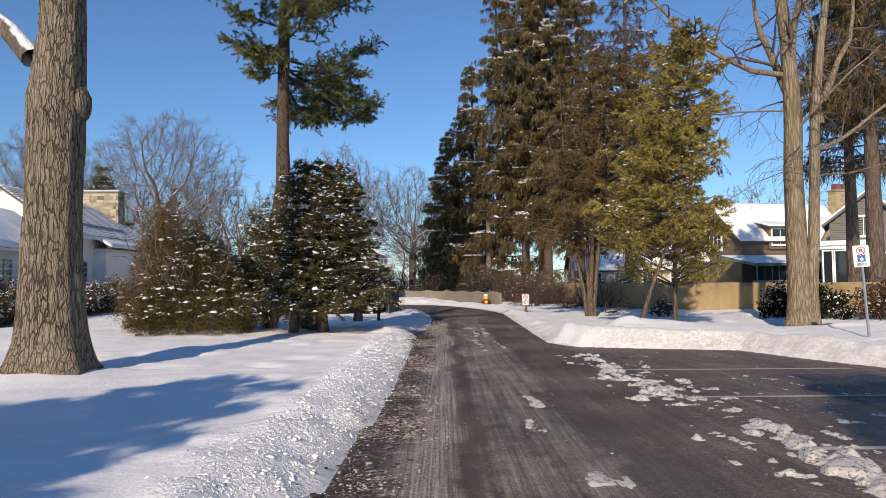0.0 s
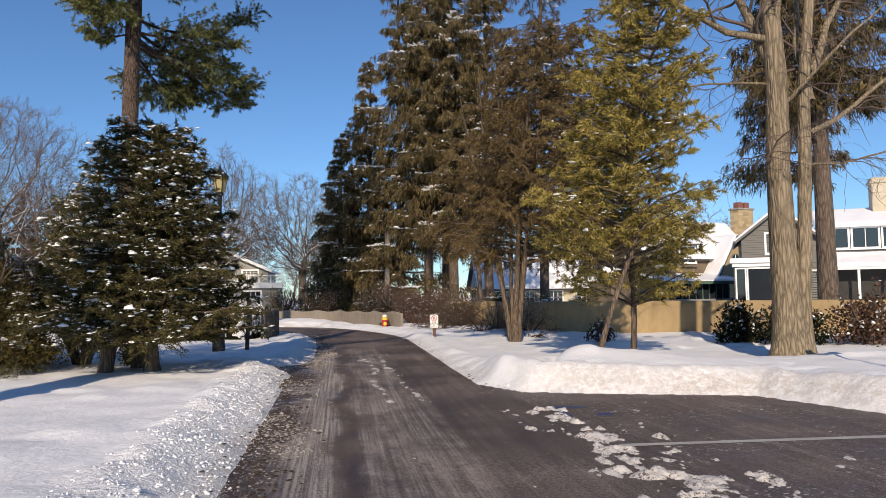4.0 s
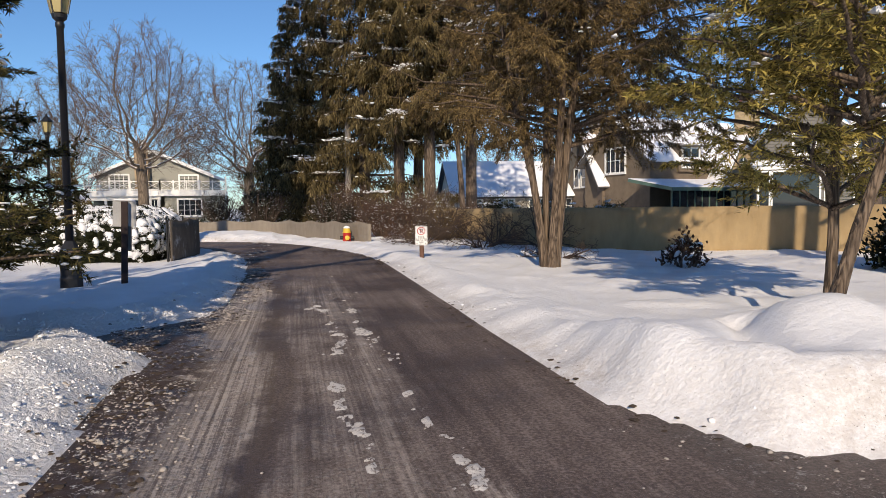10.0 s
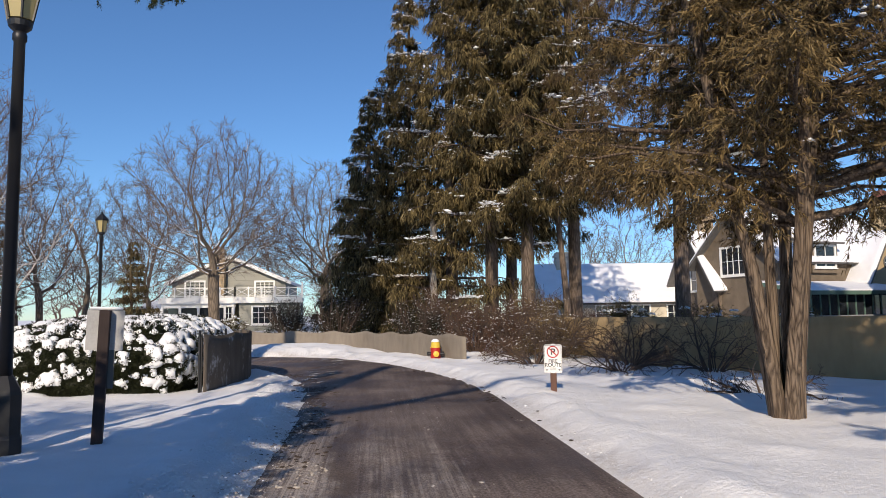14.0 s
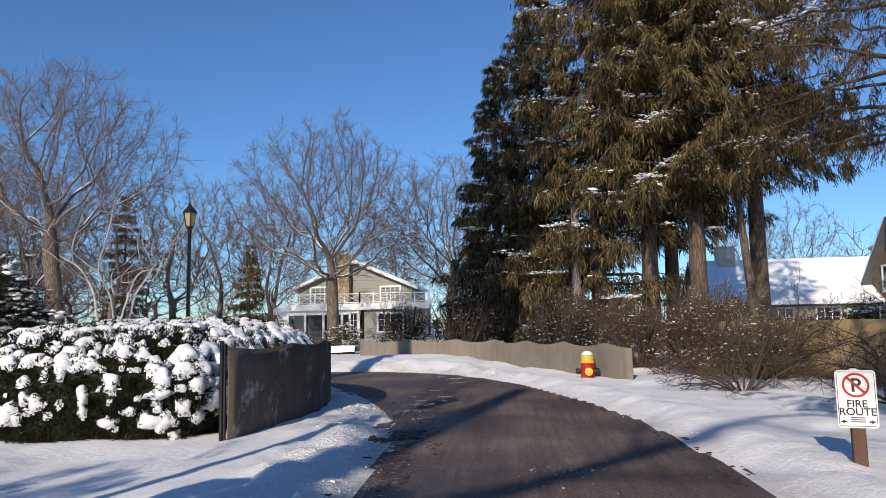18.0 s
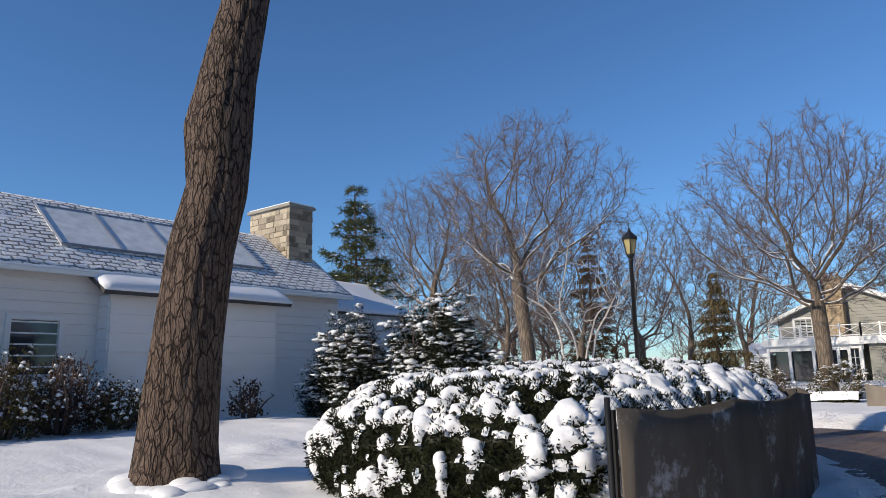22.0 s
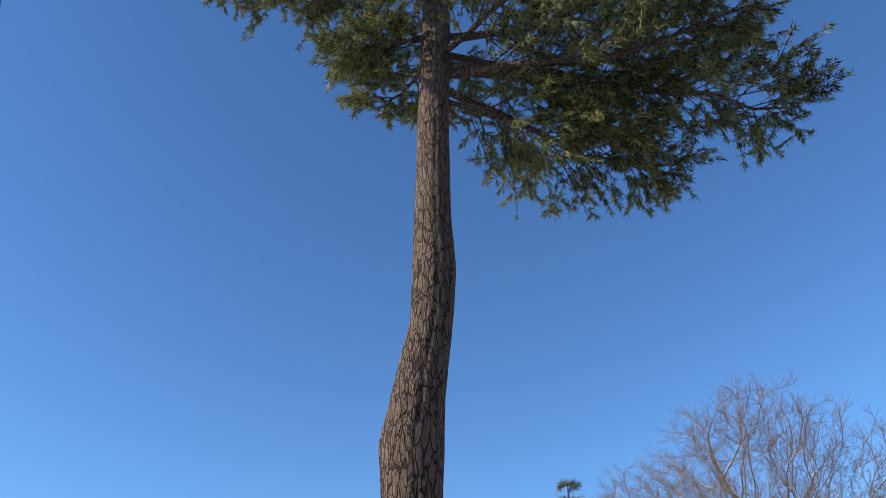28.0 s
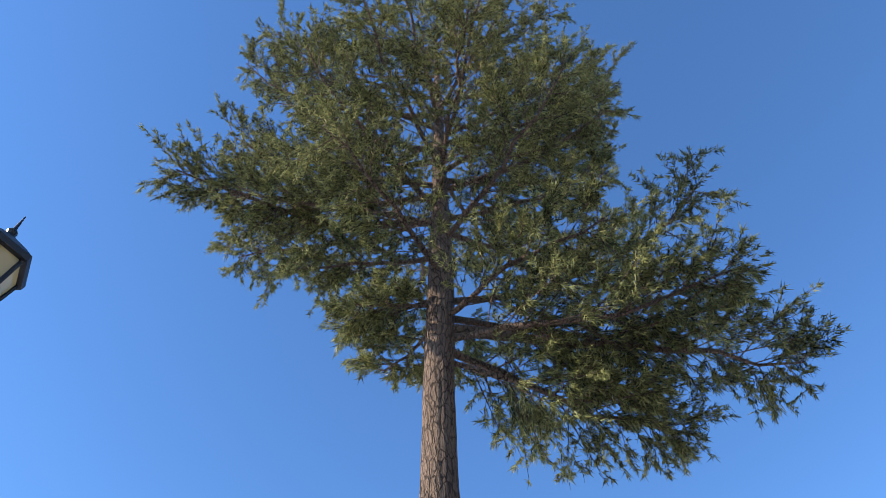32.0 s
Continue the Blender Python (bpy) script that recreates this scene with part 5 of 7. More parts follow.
SPOTS = [[(-9.45, 63, 0, 1.0), (-3.2, 71, 130, 0.96)],
         [(-23.2, 58.4, 10, 1.0), (-38, 66, 130, 1.05)],
         [(-31, 66, 0, 1.0), (-20, 84, 100, 1.05), (-12, 100, 20, 1.0), (-4, 98, 160, 0.9), (-42, 80, 250, 1.1), (6, 96, 280, 0.9), (30, 96, 190, 0.95), (46, 88, 10, 0.95), (-28, 90, 330, 1.15), (-58, 44, 60, 1.0), (-48, 30, 20, 0.8), (-26, 68, 40, 0.9), (-36, 74, 120, 1.05), (-15.5, 70, 200, 0.75), (24, 92, 140, 0.9), (36, 82, 80, 0.9), (-27, 79, 200, 1.1)],
         [(-20.2, 58.5, 40, 1.0), (-34, 60, 160, 0.9)]]
for tree, spots in zip(BARE, SPOTS):
    for k, (x, y, turn, size) in enumerate(spots):
        m = pose(x, y, on_ground(x, y) - 0.1, 0, 0, turn)
        ob = copy_thing(tree, m) if k else tree
        ob.matrix_world = m
        ob.scale = (size, size, size)


# ---- shrubs ----
def shrub(name, seed, x, y, size, label, leaf, count, blade=0.09, width=0.022, snow=0.02, snow_size=0.07, stems=9, up=0.35, floor_z=None, hollow=0.55, twig=None, taper=0.3, category="shrub", fine=True, load=False):
    """A rounded bush: stems, leaves in clumps near its uneven surface, snow on some."""
    rng = np.random.RandomState(seed)
    rx, ry, h = size
    z0 = on_ground(x, y) if floor_z is None else floor_z
    bush = thing(name, label, category, pose(x, y, z0))
    paths = []
    for k in range(stems):
        a = 6.283 * k / stems + rng.uniform(0, 0.6)
        p = curve_path(rng, (0.1 * math.cos(a), 0.1 * math.sin(a), -0.1), (rx * 0.6 * math.cos(a), ry * 0.6 * math.sin(a), h * 0.8), h * 0.85, 0.3, 0.3, 6)
        paths.append((p, np.linspace(0.03 + 0.006 * h, 0.008, 6), 5))
        paths += [(q, np.maximum(r, 0.006), 3) for q, r in branch_out(rng, p, paths[-1][1] if len(paths[-1][1]) == 6 else np.linspace(0.03, 0.01, 6), 6, 0.2, 1, 0.5 * min(rx, h), 45, 0.2, 0.4, 4, 0.6)]
    part_of("stem_framework", mesh_of("stem_framework", *tubes(paths), twig or TWIG, True), bush, kind="stuff")
    clumps = max(20, count // 14)
    if fine:
        count, blade, width = count * 4, blade * 0.55, width * 0.34
    w = unit(rng.normal(size=(clumps, 3)))
    w[:, 2] = np.abs(w[:, 2])
    lumpy = 0.82 + 0.22 * waves(w[:, 0] * 4 + 9, w[:, 1] * 4 + w[:, 2] * 3 + 9, 1.0, seed, 3) + 0.08 * rng.normal(size=clumps)
    rr = (hollow + (1 - hollow) * rng.uniform(0, 1, clumps) ** 0.4) * lumpy
    zz = w[:, 2] * rr
    pinch = 1 - taper * zz
    C = np.stack([w[:, 0] * rr * rx * pinch, w[:, 1] * rr * ry * pinch, 0.05 + zz * h], -1)
    idx = rng.randint(0, clumps, count)
    out = unit(C[idx] * (1, 1, 0.7) + (0, 0, up))
    P = C[idx] + rng.normal(size=(count, 3)) * (0.085 if fine else blade * 0.9)
    P[:, 2] = np.maximum(P[:, 2], 0.02)
    D = out * 0.8 + rng.normal(size=(count, 3)) * 0.7
    part_of("leaf_foliage", mesh_of("leaf_foliage", *(needles if fine else sprays)(rng, P, D, blade * rng.uniform(0.6, 1.3, count), width), leaf), bush, kind="stuff")
    top = C[(zz > 0.1) & (rng.uniform(size=clumps) < snow * 14)]
    if len(top):
        spot = top + unit(top) * 0.05 + (0, 0, 0.04)
        V, F = snow_pads(rng, spot, rng.uniform(0.4, 1.3, len(top)) * snow_size, unit(top), 8, 2, 0.5, 0.45) if load else snow_dabs(rng, spot, snow_size * 0.8, 5, 0.07)
        part_of("leaf_snow", mesh_of("leaf_snow", V, F, SNOW_CLUMP, True), bush, kind="stuff")
    return bush


def yew_tree():
    """The dark bushy yew by the lamp post, with a short brown trunk."""
    x, y = -3.3, 19.1
    tree = thing("yew_tree", "dark bushy yew tree flecked with snow", "tree", pose(x, y, on_ground(x, y) - 0.05))
    rng = np.random.RandomState(51)
    for k, (dx, dy) in enumerate(((0, 0), (-0.5, 0.9), (-0.9, 0.2))):
        p = curve_path(rng, (dx, dy, -0.1), (0.1 * k, 0, 1), 3.6, 0.25, 0.3, 8)
        part_of("trunk", trunk_mesh("trunk", p, np.linspace(0.13, 0.03, 8), BARK_CEDAR, 12, 0.1, 60 + k), tree)
    conifer_parts(tree, rng, 5.5, 2.25, 0.45, 25, 12, 0.3, 0.075, 0.0085, 520, YEW, 0.30, 0.62, 0.05, snow_size=0.062, top_cut=0.84, bark=BARK_CEDAR, gaps=0.10, draw_twigs=True, loose=0.6)


yew_tree()
shrub("bronzed_bush", 52, -7.0, 19.6, (2.3, 2.0, 3.3), "large bronze-green evergreen bush with snow flecks", RHODO, 17000, 0.13, 0.032, 0.024, 0.085, 14, taper=0.45)
shrub("yew_bush", 54, -5.3, 21.4, (1.7, 1.6, 4.6), "tall dark yew filling the gap behind the bronze bush", YEW, 9000, 0.15, 0.034, 0.03, 0.09, 10, taper=0.2)
shrub("bronzed_bush", 53, -8.6, 21.5, (1.7, 1.7, 4.2), "tall thinning brown bush behind the bronze one", CEDAR_BROWN, 9000, 0.15, 0.03, 0.006, 0.09, 12, taper=0.5)


def bumpy(X, Y, Z, size, seed, octaves=2):
    return (waves(X, Y, size, seed, octaves) + waves(Y + 31, Z + 17, size, seed + 1, octaves) + waves(Z + 53, X + 29, size, seed + 2, octaves)) / 1.7


def hedge():
    """The snow-laden hedge behind the burlap screen: a lumpy dark body with drooping pads of snow."""
    bush = thing("hedge", "wide dark evergreen hedge laden with heavy snow clumps", "hedge", pose(0, 0, 0))
    cx, cy, rx, ry, h = -4.72, 33.8, 2.17, 3.15, 1.22
    na, ns = 560, 140
    A, S = np.meshgrid(np.linspace(0, 2 * math.pi, na), np.linspace(0, 1, ns), indexing="ij")
    sq = 1 / np.maximum(np.abs(np.cos(A)), np.abs(np.sin(A))) ** 0.5
    f = np.cos(S * math.pi / 2) ** 0.42 * (0.93 + 0.07 * step(S, 0, 0.3))
    Z = -0.14 + (h + 0.16) * np.sin(S * math.pi / 2) ** 0.85
    X, Y = cx + rx * np.cos(A) * sq * f, cy + ry * np.sin(A) * sq * f

    def normals(Q):
        n = np.cross(np.gradient(Q, axis=0), np.gradient(Q, axis=1))
        n = n / (np.linalg.norm(n, axis=-1, keepdims=True) + 1e-9)
        return n if n[..., 2].mean() > 0 else -n
    base = np.stack([X, Y, Z], -1)
    N = normals(base)
    rng = np.random.RandomState(61)
    flat, flat_n = base.reshape(-1, 3), N.reshape(-1, 3)
    area = (np.linalg.norm(np.gradient(base, axis=0), axis=-1) * np.linalg.norm(np.gradient(base, axis=1), axis=-1)).ravel()
    tufts = []
    for k in rng.choice(len(flat), 6000, p=area / area.sum()):
        gap = rng.uniform(0.10, 0.22)
        if all((flat[k][0] - q[0]) ** 2 + (flat[k][1] - q[1]) ** 2 + (flat[k][2] - q[2]) ** 2 > gap * gap for q, w in tufts):
            tufts.append((flat[k], rng.uniform(0.10, 0.17)))
    T, R = np.array([q for q, w in tufts]), np.array([w for q, w in tufts])
    mood = rng.uniform(-0.55, 0.40, len(T))
    swell, want = np.zeros(len(flat)), np.zeros(len(flat))
    wob = np.stack([bumpy(X, Y, Z, 0.11, 70 + i, 2).ravel() for i in range(3)], -1) * 0.06
    for i in range(0, len(flat), 4000):
        off = (flat[i:i + 4000] + wob[i:i + 4000])[:, None, :] - T[None]
        rel = (off ** 2).sum(-1) / R ** 2
        own = rel.argmin(1)
        row = np.arange(len(own))
        near = rel[row, own]
        up = flat_n[i:i + 4000, 2]
        swell[i:i + 4000] = np.sqrt(np.maximum(0, 1.15 - near)) * R[own]
        want[i:i + 4000] = 0.50 - 0.85 * near + (1 - 0.7 * np.clip(up, 0, 1)) * 0.75 * off[row, own, 2] / R[own] + mood[own] + 0.26 * np.clip(up, 0, 1)
    want = want.reshape(na, ns) + 0.34 * bumpy(X, Y, Z, 0.075, 21, 2) + 0.26 * bumpy(X, Y, Z, 0.6, 25, 1) - 0.8 * (1 - step(Z, -0.08, 0.20))
    body = base + N * (0.62 * swell.reshape(na, ns) - 0.05 + 0.03 * bumpy(X, Y, Z, 0.12, 9, 2) + 0.07 * bumpy(X, Y, Z, 1.3, 15, 1))[..., None]
    N2 = normals(body)
    mask = step(want, 0.12, 0.55)

    def faces(na, ns):
        i, j = np.meshgrid(np.arange(na - 1), np.arange(ns - 1), indexing="ij")
        return np.stack([i * ns + j, (i + 1) * ns + j, (i + 1) * ns + j + 1, i * ns + j + 1], -1).reshape(-1, 4)
    # near-black sheet under the leaves: stands in for the shade deep between tufts
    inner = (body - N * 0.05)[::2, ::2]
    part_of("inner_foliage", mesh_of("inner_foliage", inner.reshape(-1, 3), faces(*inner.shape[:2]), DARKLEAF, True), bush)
    lift = (0.078 * np.sqrt(mask) * (0.85 + 0.25 * bumpy(X, Y, Z, 0.12, 33, 2)) - 0.03)[..., None]
    cover = (body + (N2 * 0.55 + np.array([0, 0, 0.55])) * lift).reshape(-1, 3)
    F = faces(na, ns)
    F = F[(mask.ravel()[F] > 0.02).any(1)]
    used = np.unique(F)
    index = np.zeros(na * ns, int)
    index[used] = np.arange(len(used))
    part_of("snow_load", mesh_of("snow_load", cover[used], index[F], SNOW_CLUMP, True), bush, "heavy drapes of snow on the tufts")
    flat_body, flat_n, bare = body.reshape(-1, 3), N2.reshape(-1, 3), 1 - mask.ravel()
    area = (np.linalg.norm(np.gradient(body, axis=0), axis=-1) * np.linalg.norm(np.gradient(body, axis=1), axis=-1)).ravel() * (0.004 + bare ** 2)
    pick = rng.choice(len(area), 60000, p=area / area.sum())
    P = flat_body[pick] + rng.normal(size=(len(pick), 3)) * 0.015 + flat_n[pick] * 0.005
    D = flat_n[pick] * 0.8 + rng.normal(size=(len(pick), 3)) * 0.6
    P[:, 2] = np.maximum(P[:, 2], -0.08)
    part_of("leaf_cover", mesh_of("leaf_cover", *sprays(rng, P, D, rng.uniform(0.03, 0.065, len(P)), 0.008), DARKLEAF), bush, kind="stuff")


hedge()
for k in range(12):
    u = -9.2 + 1.12 * k
    h = (1.5, 1.3, 1.7, 1.4, 1.25, 1.55, 1.3, 1.6, 1.35, 1.75, 1.9, 1.0)[k]
    shrub("rose_bush", 70 + k, -14.45 - 0.087 * u + 0.2 * math.sin(k * 2.3), 29.4 + u, (0.85, 0.85, h), "leggy snow-flecked shrub against the white wall", BUSH_RED if k in (2, 6, 10) else RHODO, 3800, 0.065, 0.016, 0.05, 0.05, 14, hollow=0.3, taper=-0.1, fine=False, load=True)
shrub("rose_bush", 84, -14.9, 35.6, (0.5, 0.5, 1.0), "small bronze shrub before the white wall", BUSH_RED, 700, 0.08, 0.024, 0.05, 0.05, 8, hollow=0.4, taper=-0.1, fine=False, load=True)
shrub("yew_bush", 81, -14.3, 38.2, (1.4, 1.4, 2.8), "snowy dark evergreen at the white house corner", DARKLEAF, 11000, 0.13, 0.030, 0.05, 0.13, 6, hollow=0.35, taper=0.05)
shrub("yew_bush", 82, -11.8, 38.9, (2.2, 1.7, 3.3), "snow-covered evergreen between hedge and house", DARKLEAF, 16000, 0.14, 0.032, 0.05, 0.13, 8, taper=0.1, hollow=0.35)
shrub("low_bush", 83, 7.9, 25.2, (0.45, 0.45, 0.6), "small leathery evergreen shrub in the snow", BUSH_RED, 500, 0.09, 0.03, 0.05, 0.06, 6, fine=False, load=True)
for k, (x, y, rx, h) in enumerate(((12.1, 22.3, 0.9, 1.3), (13.6, 21.3, 1.0, 1.5), (11.4, 23.6, 0.7, 1.1), (15.2, 20.4, 1.1, 1.4))):
    shrub("rhododendron", 90 + k, x, y, (rx, rx, h), "sprawling rhododendron with curled bronze leaves", BUSH_RED if k % 2 else DARKLEAF, 2200, 0.12, 0.03, 0.03, 0.06, 9, hollow=0.3, taper=-0.1, fine=False, load=True)
for k, (x, y, rx, ry, h, mat) in enumerate(((4.8, 39.2, 1.2, 1.3, 1.9, BUSH_RED), (5.6, 37.7, 1.2, 1.2, 1.5, CEDAR_BROWN), (4.0, 41.8, 1.5, 1.4, 2.1, BUSH_RED), (2.1, 44.7, 1.5, 1.3, 2.0, DARKLEAF), (-1.0, 47.9, 1.7, 1.3, 2.4, DARKLEAF), (5.9, 41.9, 1.7, 1.5, 2.6, CEDAR_BROWN), (-3.2, 49.0, 1.5, 1.3, 2.2, DARKLEAF), (7.6, 39.8, 1.4, 1.2, 1.6, BUSH_RED), (3.2, 46.4, 1.9, 1.6, 2.8, BUSH_RED))):
    shrub("thicket_bush", 100 + k, x, y, (rx, ry, h), "tangled leafless thicket bush holding flecks of snow", mat, 3000, 0.10, 0.022, 0.06, 0.034, 30, hollow=0.25, taper=0.1, twig=TWIG_DARK)
for k, (x, y, rx, h) in enumerate(((-6.2, 52.0, 1.2, 1.2), (-9.0, 53.5, 1.4, 1.3), (-12.5, 54.0, 1.5, 1.4))):
    shrub("garden_bush", 120 + k, x, y, (rx, rx, h), "snow-topped garden shrub before the grey house", RHODO, 1500, 0.12, 0.03, 0.05, 0.10, 8)


def far_woods():
    """The haze of leafless woods along the horizon."""
    rng = np.random.RandomState(140)
    kinds = []
    for k in range(3):
        N, parent, W = crown_skeleton(rng, 12.0, 0.16, 0.30, 0.06, 1, 110, 0.75, 1.2)
        R = limb_radii(parent, 0.2, 0.028)
        has = np.nonzero(parent >= 0)[0]
        ends = np.repeat(np.nonzero(R < 0.05)[0], 4)
        d = unit(W[ends] + rng.normal(size=(len(ends), 3)) * 0.6 + (0, 0, 0.2))
        kinds.append(joined(sticks(N[parent[has]], N[has], R[parent[has]], R[has]), sticks(N[ends], N[ends] + d * rng.uniform(0.7, 1.9, (len(ends), 1)), 0.02, 0.008)))
    spots = [(radians(rng.uniform(-60, 88)), rng.uniform(92, 150), rng.uniform(0.75, 1.2)) for k in range(75)]
    spots += [(radians(rng.uniform(24, 62)), rng.uniform(62, 92), rng.uniform(0.6, 1.05)) for k in range(26)]
    spots += [(radians(rng.uniform(14, 70)), rng.uniform(52, 80), rng.uniform(0.22, 0.42)) for k in range(16)]
    sets = []
    for k, (a, r, size) in enumerate(spots):
        V, F = kinds[k % 3]
        t = rng.uniform(0, 6.28)
        c, w = math.cos(t), math.sin(t)
        Q = V * (size * 1.15, size * 1.15, size)
        sets.append((np.stack([Q[:, 0] * c - Q[:, 1] * w - math.sin(a) * r, Q[:, 0] * w + Q[:, 1] * c + 20 + math.cos(a) * r, Q[:, 2]], -1), F))
    tagged(part_of("far_woods", mesh_of("far_woods", *joined(*sets), TWIG_RED, True)), "brown haze of leafless woods on the horizon", "woods", kind="stuff")


far_woods()
# evergreens that stand behind the start of the walk
cedar(37, -7.0, -4.8, 7.3, 3.1, 0.5, 1, YEW, "broad evergreen shading the lawn at the start", density=260, snow=0.0, gaps=0.22, blade=0.2, width=0.035, shape=0.45)
cedar(38, 2.3, -3.6, 7.4, 1.7, 0.5, 1, YEW, "evergreen shading the edge of the parking bay", density=170, snow=0.0, gaps=0.2, blade=0.22, width=0.035, shape=0.45)


def bare_shrub(seed, x, y, h, spread_m, label="leafless dark shrub with arching stems", stems=14):
    rng = np.random.RandomState(seed)
    bush = thing("bare_shrub", label, "shrub", pose(x, y, on_ground(x, y) - 0.05))
    fine = []
    for k in range(stems):
        a = 6.283 * k / stems + rng.uniform(0, 0.5)
        p = curve_path(rng, (0.12 * math.cos(a), 0.12 * math.sin(a), 0), (spread_m * math.cos(a), spread_m * math.sin(a), h * rng.uniform(0.4, 1.0)), h * rng.uniform(0.8, 1.25), 0.45, -0.5, 7)
        r = np.linspace(rng.uniform(0.012, 0.035), 0.005, 7)
        part_of("stem", mesh_of("stem", *tubes([(p, r, 5)]), TWIG_DARK, True), bush)
        for q, rr in branch_out(rng, p, r, 9, 0.25, 1, h * 0.42, 50, 0.0, 0.6, 5, 0.6):
            fine.append((q, np.maximum(rr, 0.004), 3))
            fine += [(c, np.maximum(e, 0.003), 3) for c, e in branch_out(rng, q, rr, 4, 0.2, 1, h * 0.18, 45, 0, 0.5, 3, 0.7)]
    part_of("twig_haze", mesh_of("twig_haze", *tubes(fine), TWIG_DARK, True), bush, kind="stuff")


for k, (x, y, h, w) in enumerate(((6.9, 35.0, 1.7, 1.0), (7.7, 32.4, 1.6, 0.9), (6.0, 33.2, 1.2, 1.2), (4.6, 35.8, 1.3, 1.0), (6.6, 28.6, 0.9, 1.2), (5.7, 37.4, 1.6, 1.0))):
    bare_shrub(200 + k, x, y, h, w)
# evergreens just inside the tan fence
for k, (x, y, rx, h) in enumerate(((8.0, 38.0, 1.3, 1.75), (9.0, 35.2, 1.3, 1.65), (10.0, 32.9, 1.1, 1.5))):
    shrub("yew_bush", 220 + k, x, y, (rx, rx, h), "dark snow-topped evergreen behind the tan fence", YEW, 3200, 0.13, 0.028, 0.03, 0.11, 6)
spruce(39, 10.8, 40.5, 23, 6.2, 5.2, "hemlock with drooping brown-green boughs behind the fence", NEEDLE_BROWN, 0.26, 30, 210, 0.85, 1.3, 0.03, 0.17, 0.011, name="hemlock_tree", streak=0.06, gaps=0.40, draw_twigs=True)


# ---- fences and lamps ----
# burlap screens and fences follow lines of posts
def screen(name, pts, height, mat, label, wave=0.06, every=0.25, sag_len=1.6, thick=0.02, seed=0, base=-0.15, stake=None):
    """Cloth strung between stakes: scalloped top edge and soft folds."""
    pts = np.array(pts, float)
    seg = np.hypot(*np.diff(pts, axis=0).T)
    s = np.concatenate([[0], np.cumsum(seg)])
    n = max(12, int(s[-1] / every))
    u = np.linspace(0, s[-1], n)
    X, Y = np.interp(u, s, pts[:, 0]), np.interp(u, s, pts[:, 1])
    tx, ty = np.gradient(X), np.gradient(Y)
    ln = np.hypot(tx, ty) + 1e-9
    nx, ny = ty / ln, -tx / ln
    ph = (u / sag_len) % 1.0
    fold = 0.03 * waves(u * 2.5, u * 0 + seed, 1.0, 30 + seed, 3)
    rows = 7
    V = []
    for side in (0, 1):
        for r in range(rows):
            f = r / (rows - 1)
            zt = height - wave * np.sin(ph * math.pi) * 1.0
            z0 = np.array([on_ground(a, b) for a, b in zip(X, Y)]) + base
            z = z0 + (zt - z0) * f
            o = fold * (0.4 + 0.6 * math.sin(f * 3.0)) + side * thick
            V.append(np.stack([X + nx * o, Y + ny * o, z], -1))
    V = np.concatenate(V)
    F = []
    k = rows * n
    for r in range(rows - 1):
        for i in range(n - 1):
            a = r * n + i
            F.append((a, a + 1, a + n + 1, a + n))
            F.append((k + a, k + a + n, k + a + n + 1, k + a + 1))
    for i in range(n - 1):
        a, b = i, (rows - 1) * n + i
        F.append((b, b + 1, k + b + 1, k + b))
        F.append((a, k + a, k + a + 1, a + 1))
    for r in range(rows - 1):
        a, b = r * n, r * n + n - 1
        F.append((a, a + n, k + a + n, k + a))
        F.append((b, k + b, k + b + n, b + n))
    fence = thing(name, label, "fence")
    part_of("cloth", mesh_of("cloth", V, F, mat, True), fence)
    for q in np.arange(0, s[-1] + 0.1, sag_len):
        x, y = np.interp(q, s, pts[:, 0]), np.interp(q, s, pts[:, 1])
        i = min(int(q / s[-1] * (n - 1)), n - 1)
        z = on_ground(x, y)
        part("stake", boxes((x - nx[i] * 0.03 - 0.02, x - nx[i] * 0.03 + 0.02, y - ny[i] * 0.03 - 0.02, y - ny[i] * 0.03 + 0.02, z - 0.2, height - 0.02)), stake or DEAD_WOOD, fence)
    return fence


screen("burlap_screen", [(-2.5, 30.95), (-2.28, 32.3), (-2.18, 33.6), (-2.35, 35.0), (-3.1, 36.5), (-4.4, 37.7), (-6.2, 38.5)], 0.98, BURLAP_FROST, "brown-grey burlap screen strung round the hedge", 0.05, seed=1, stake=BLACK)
screen("burlap_screen", [(-4.4, 46.9), (-3.3, 46.6), (-1.5, 45.8), (0.2, 44.0), (1.9, 40.7), (3.15, 37.9)], 0.72, BURLAP, "scalloped grey burlap fence along the outside of the bend", 0.10, sag_len=1.9, seed=2)
screen("burlap_fence", [(5.2, 43.5), (6.6, 37.6), (8.4, 32.0), (9.8, 30.3), (11.2, 29.0), (12.9, 26.8), (14.6, 24.6), (17, 22.0), (21, 18)], 1.13, BURLAP_TAN, "long tan cloth fence along the garden boundary", 0.015, sag_len=2.4, seed=3)


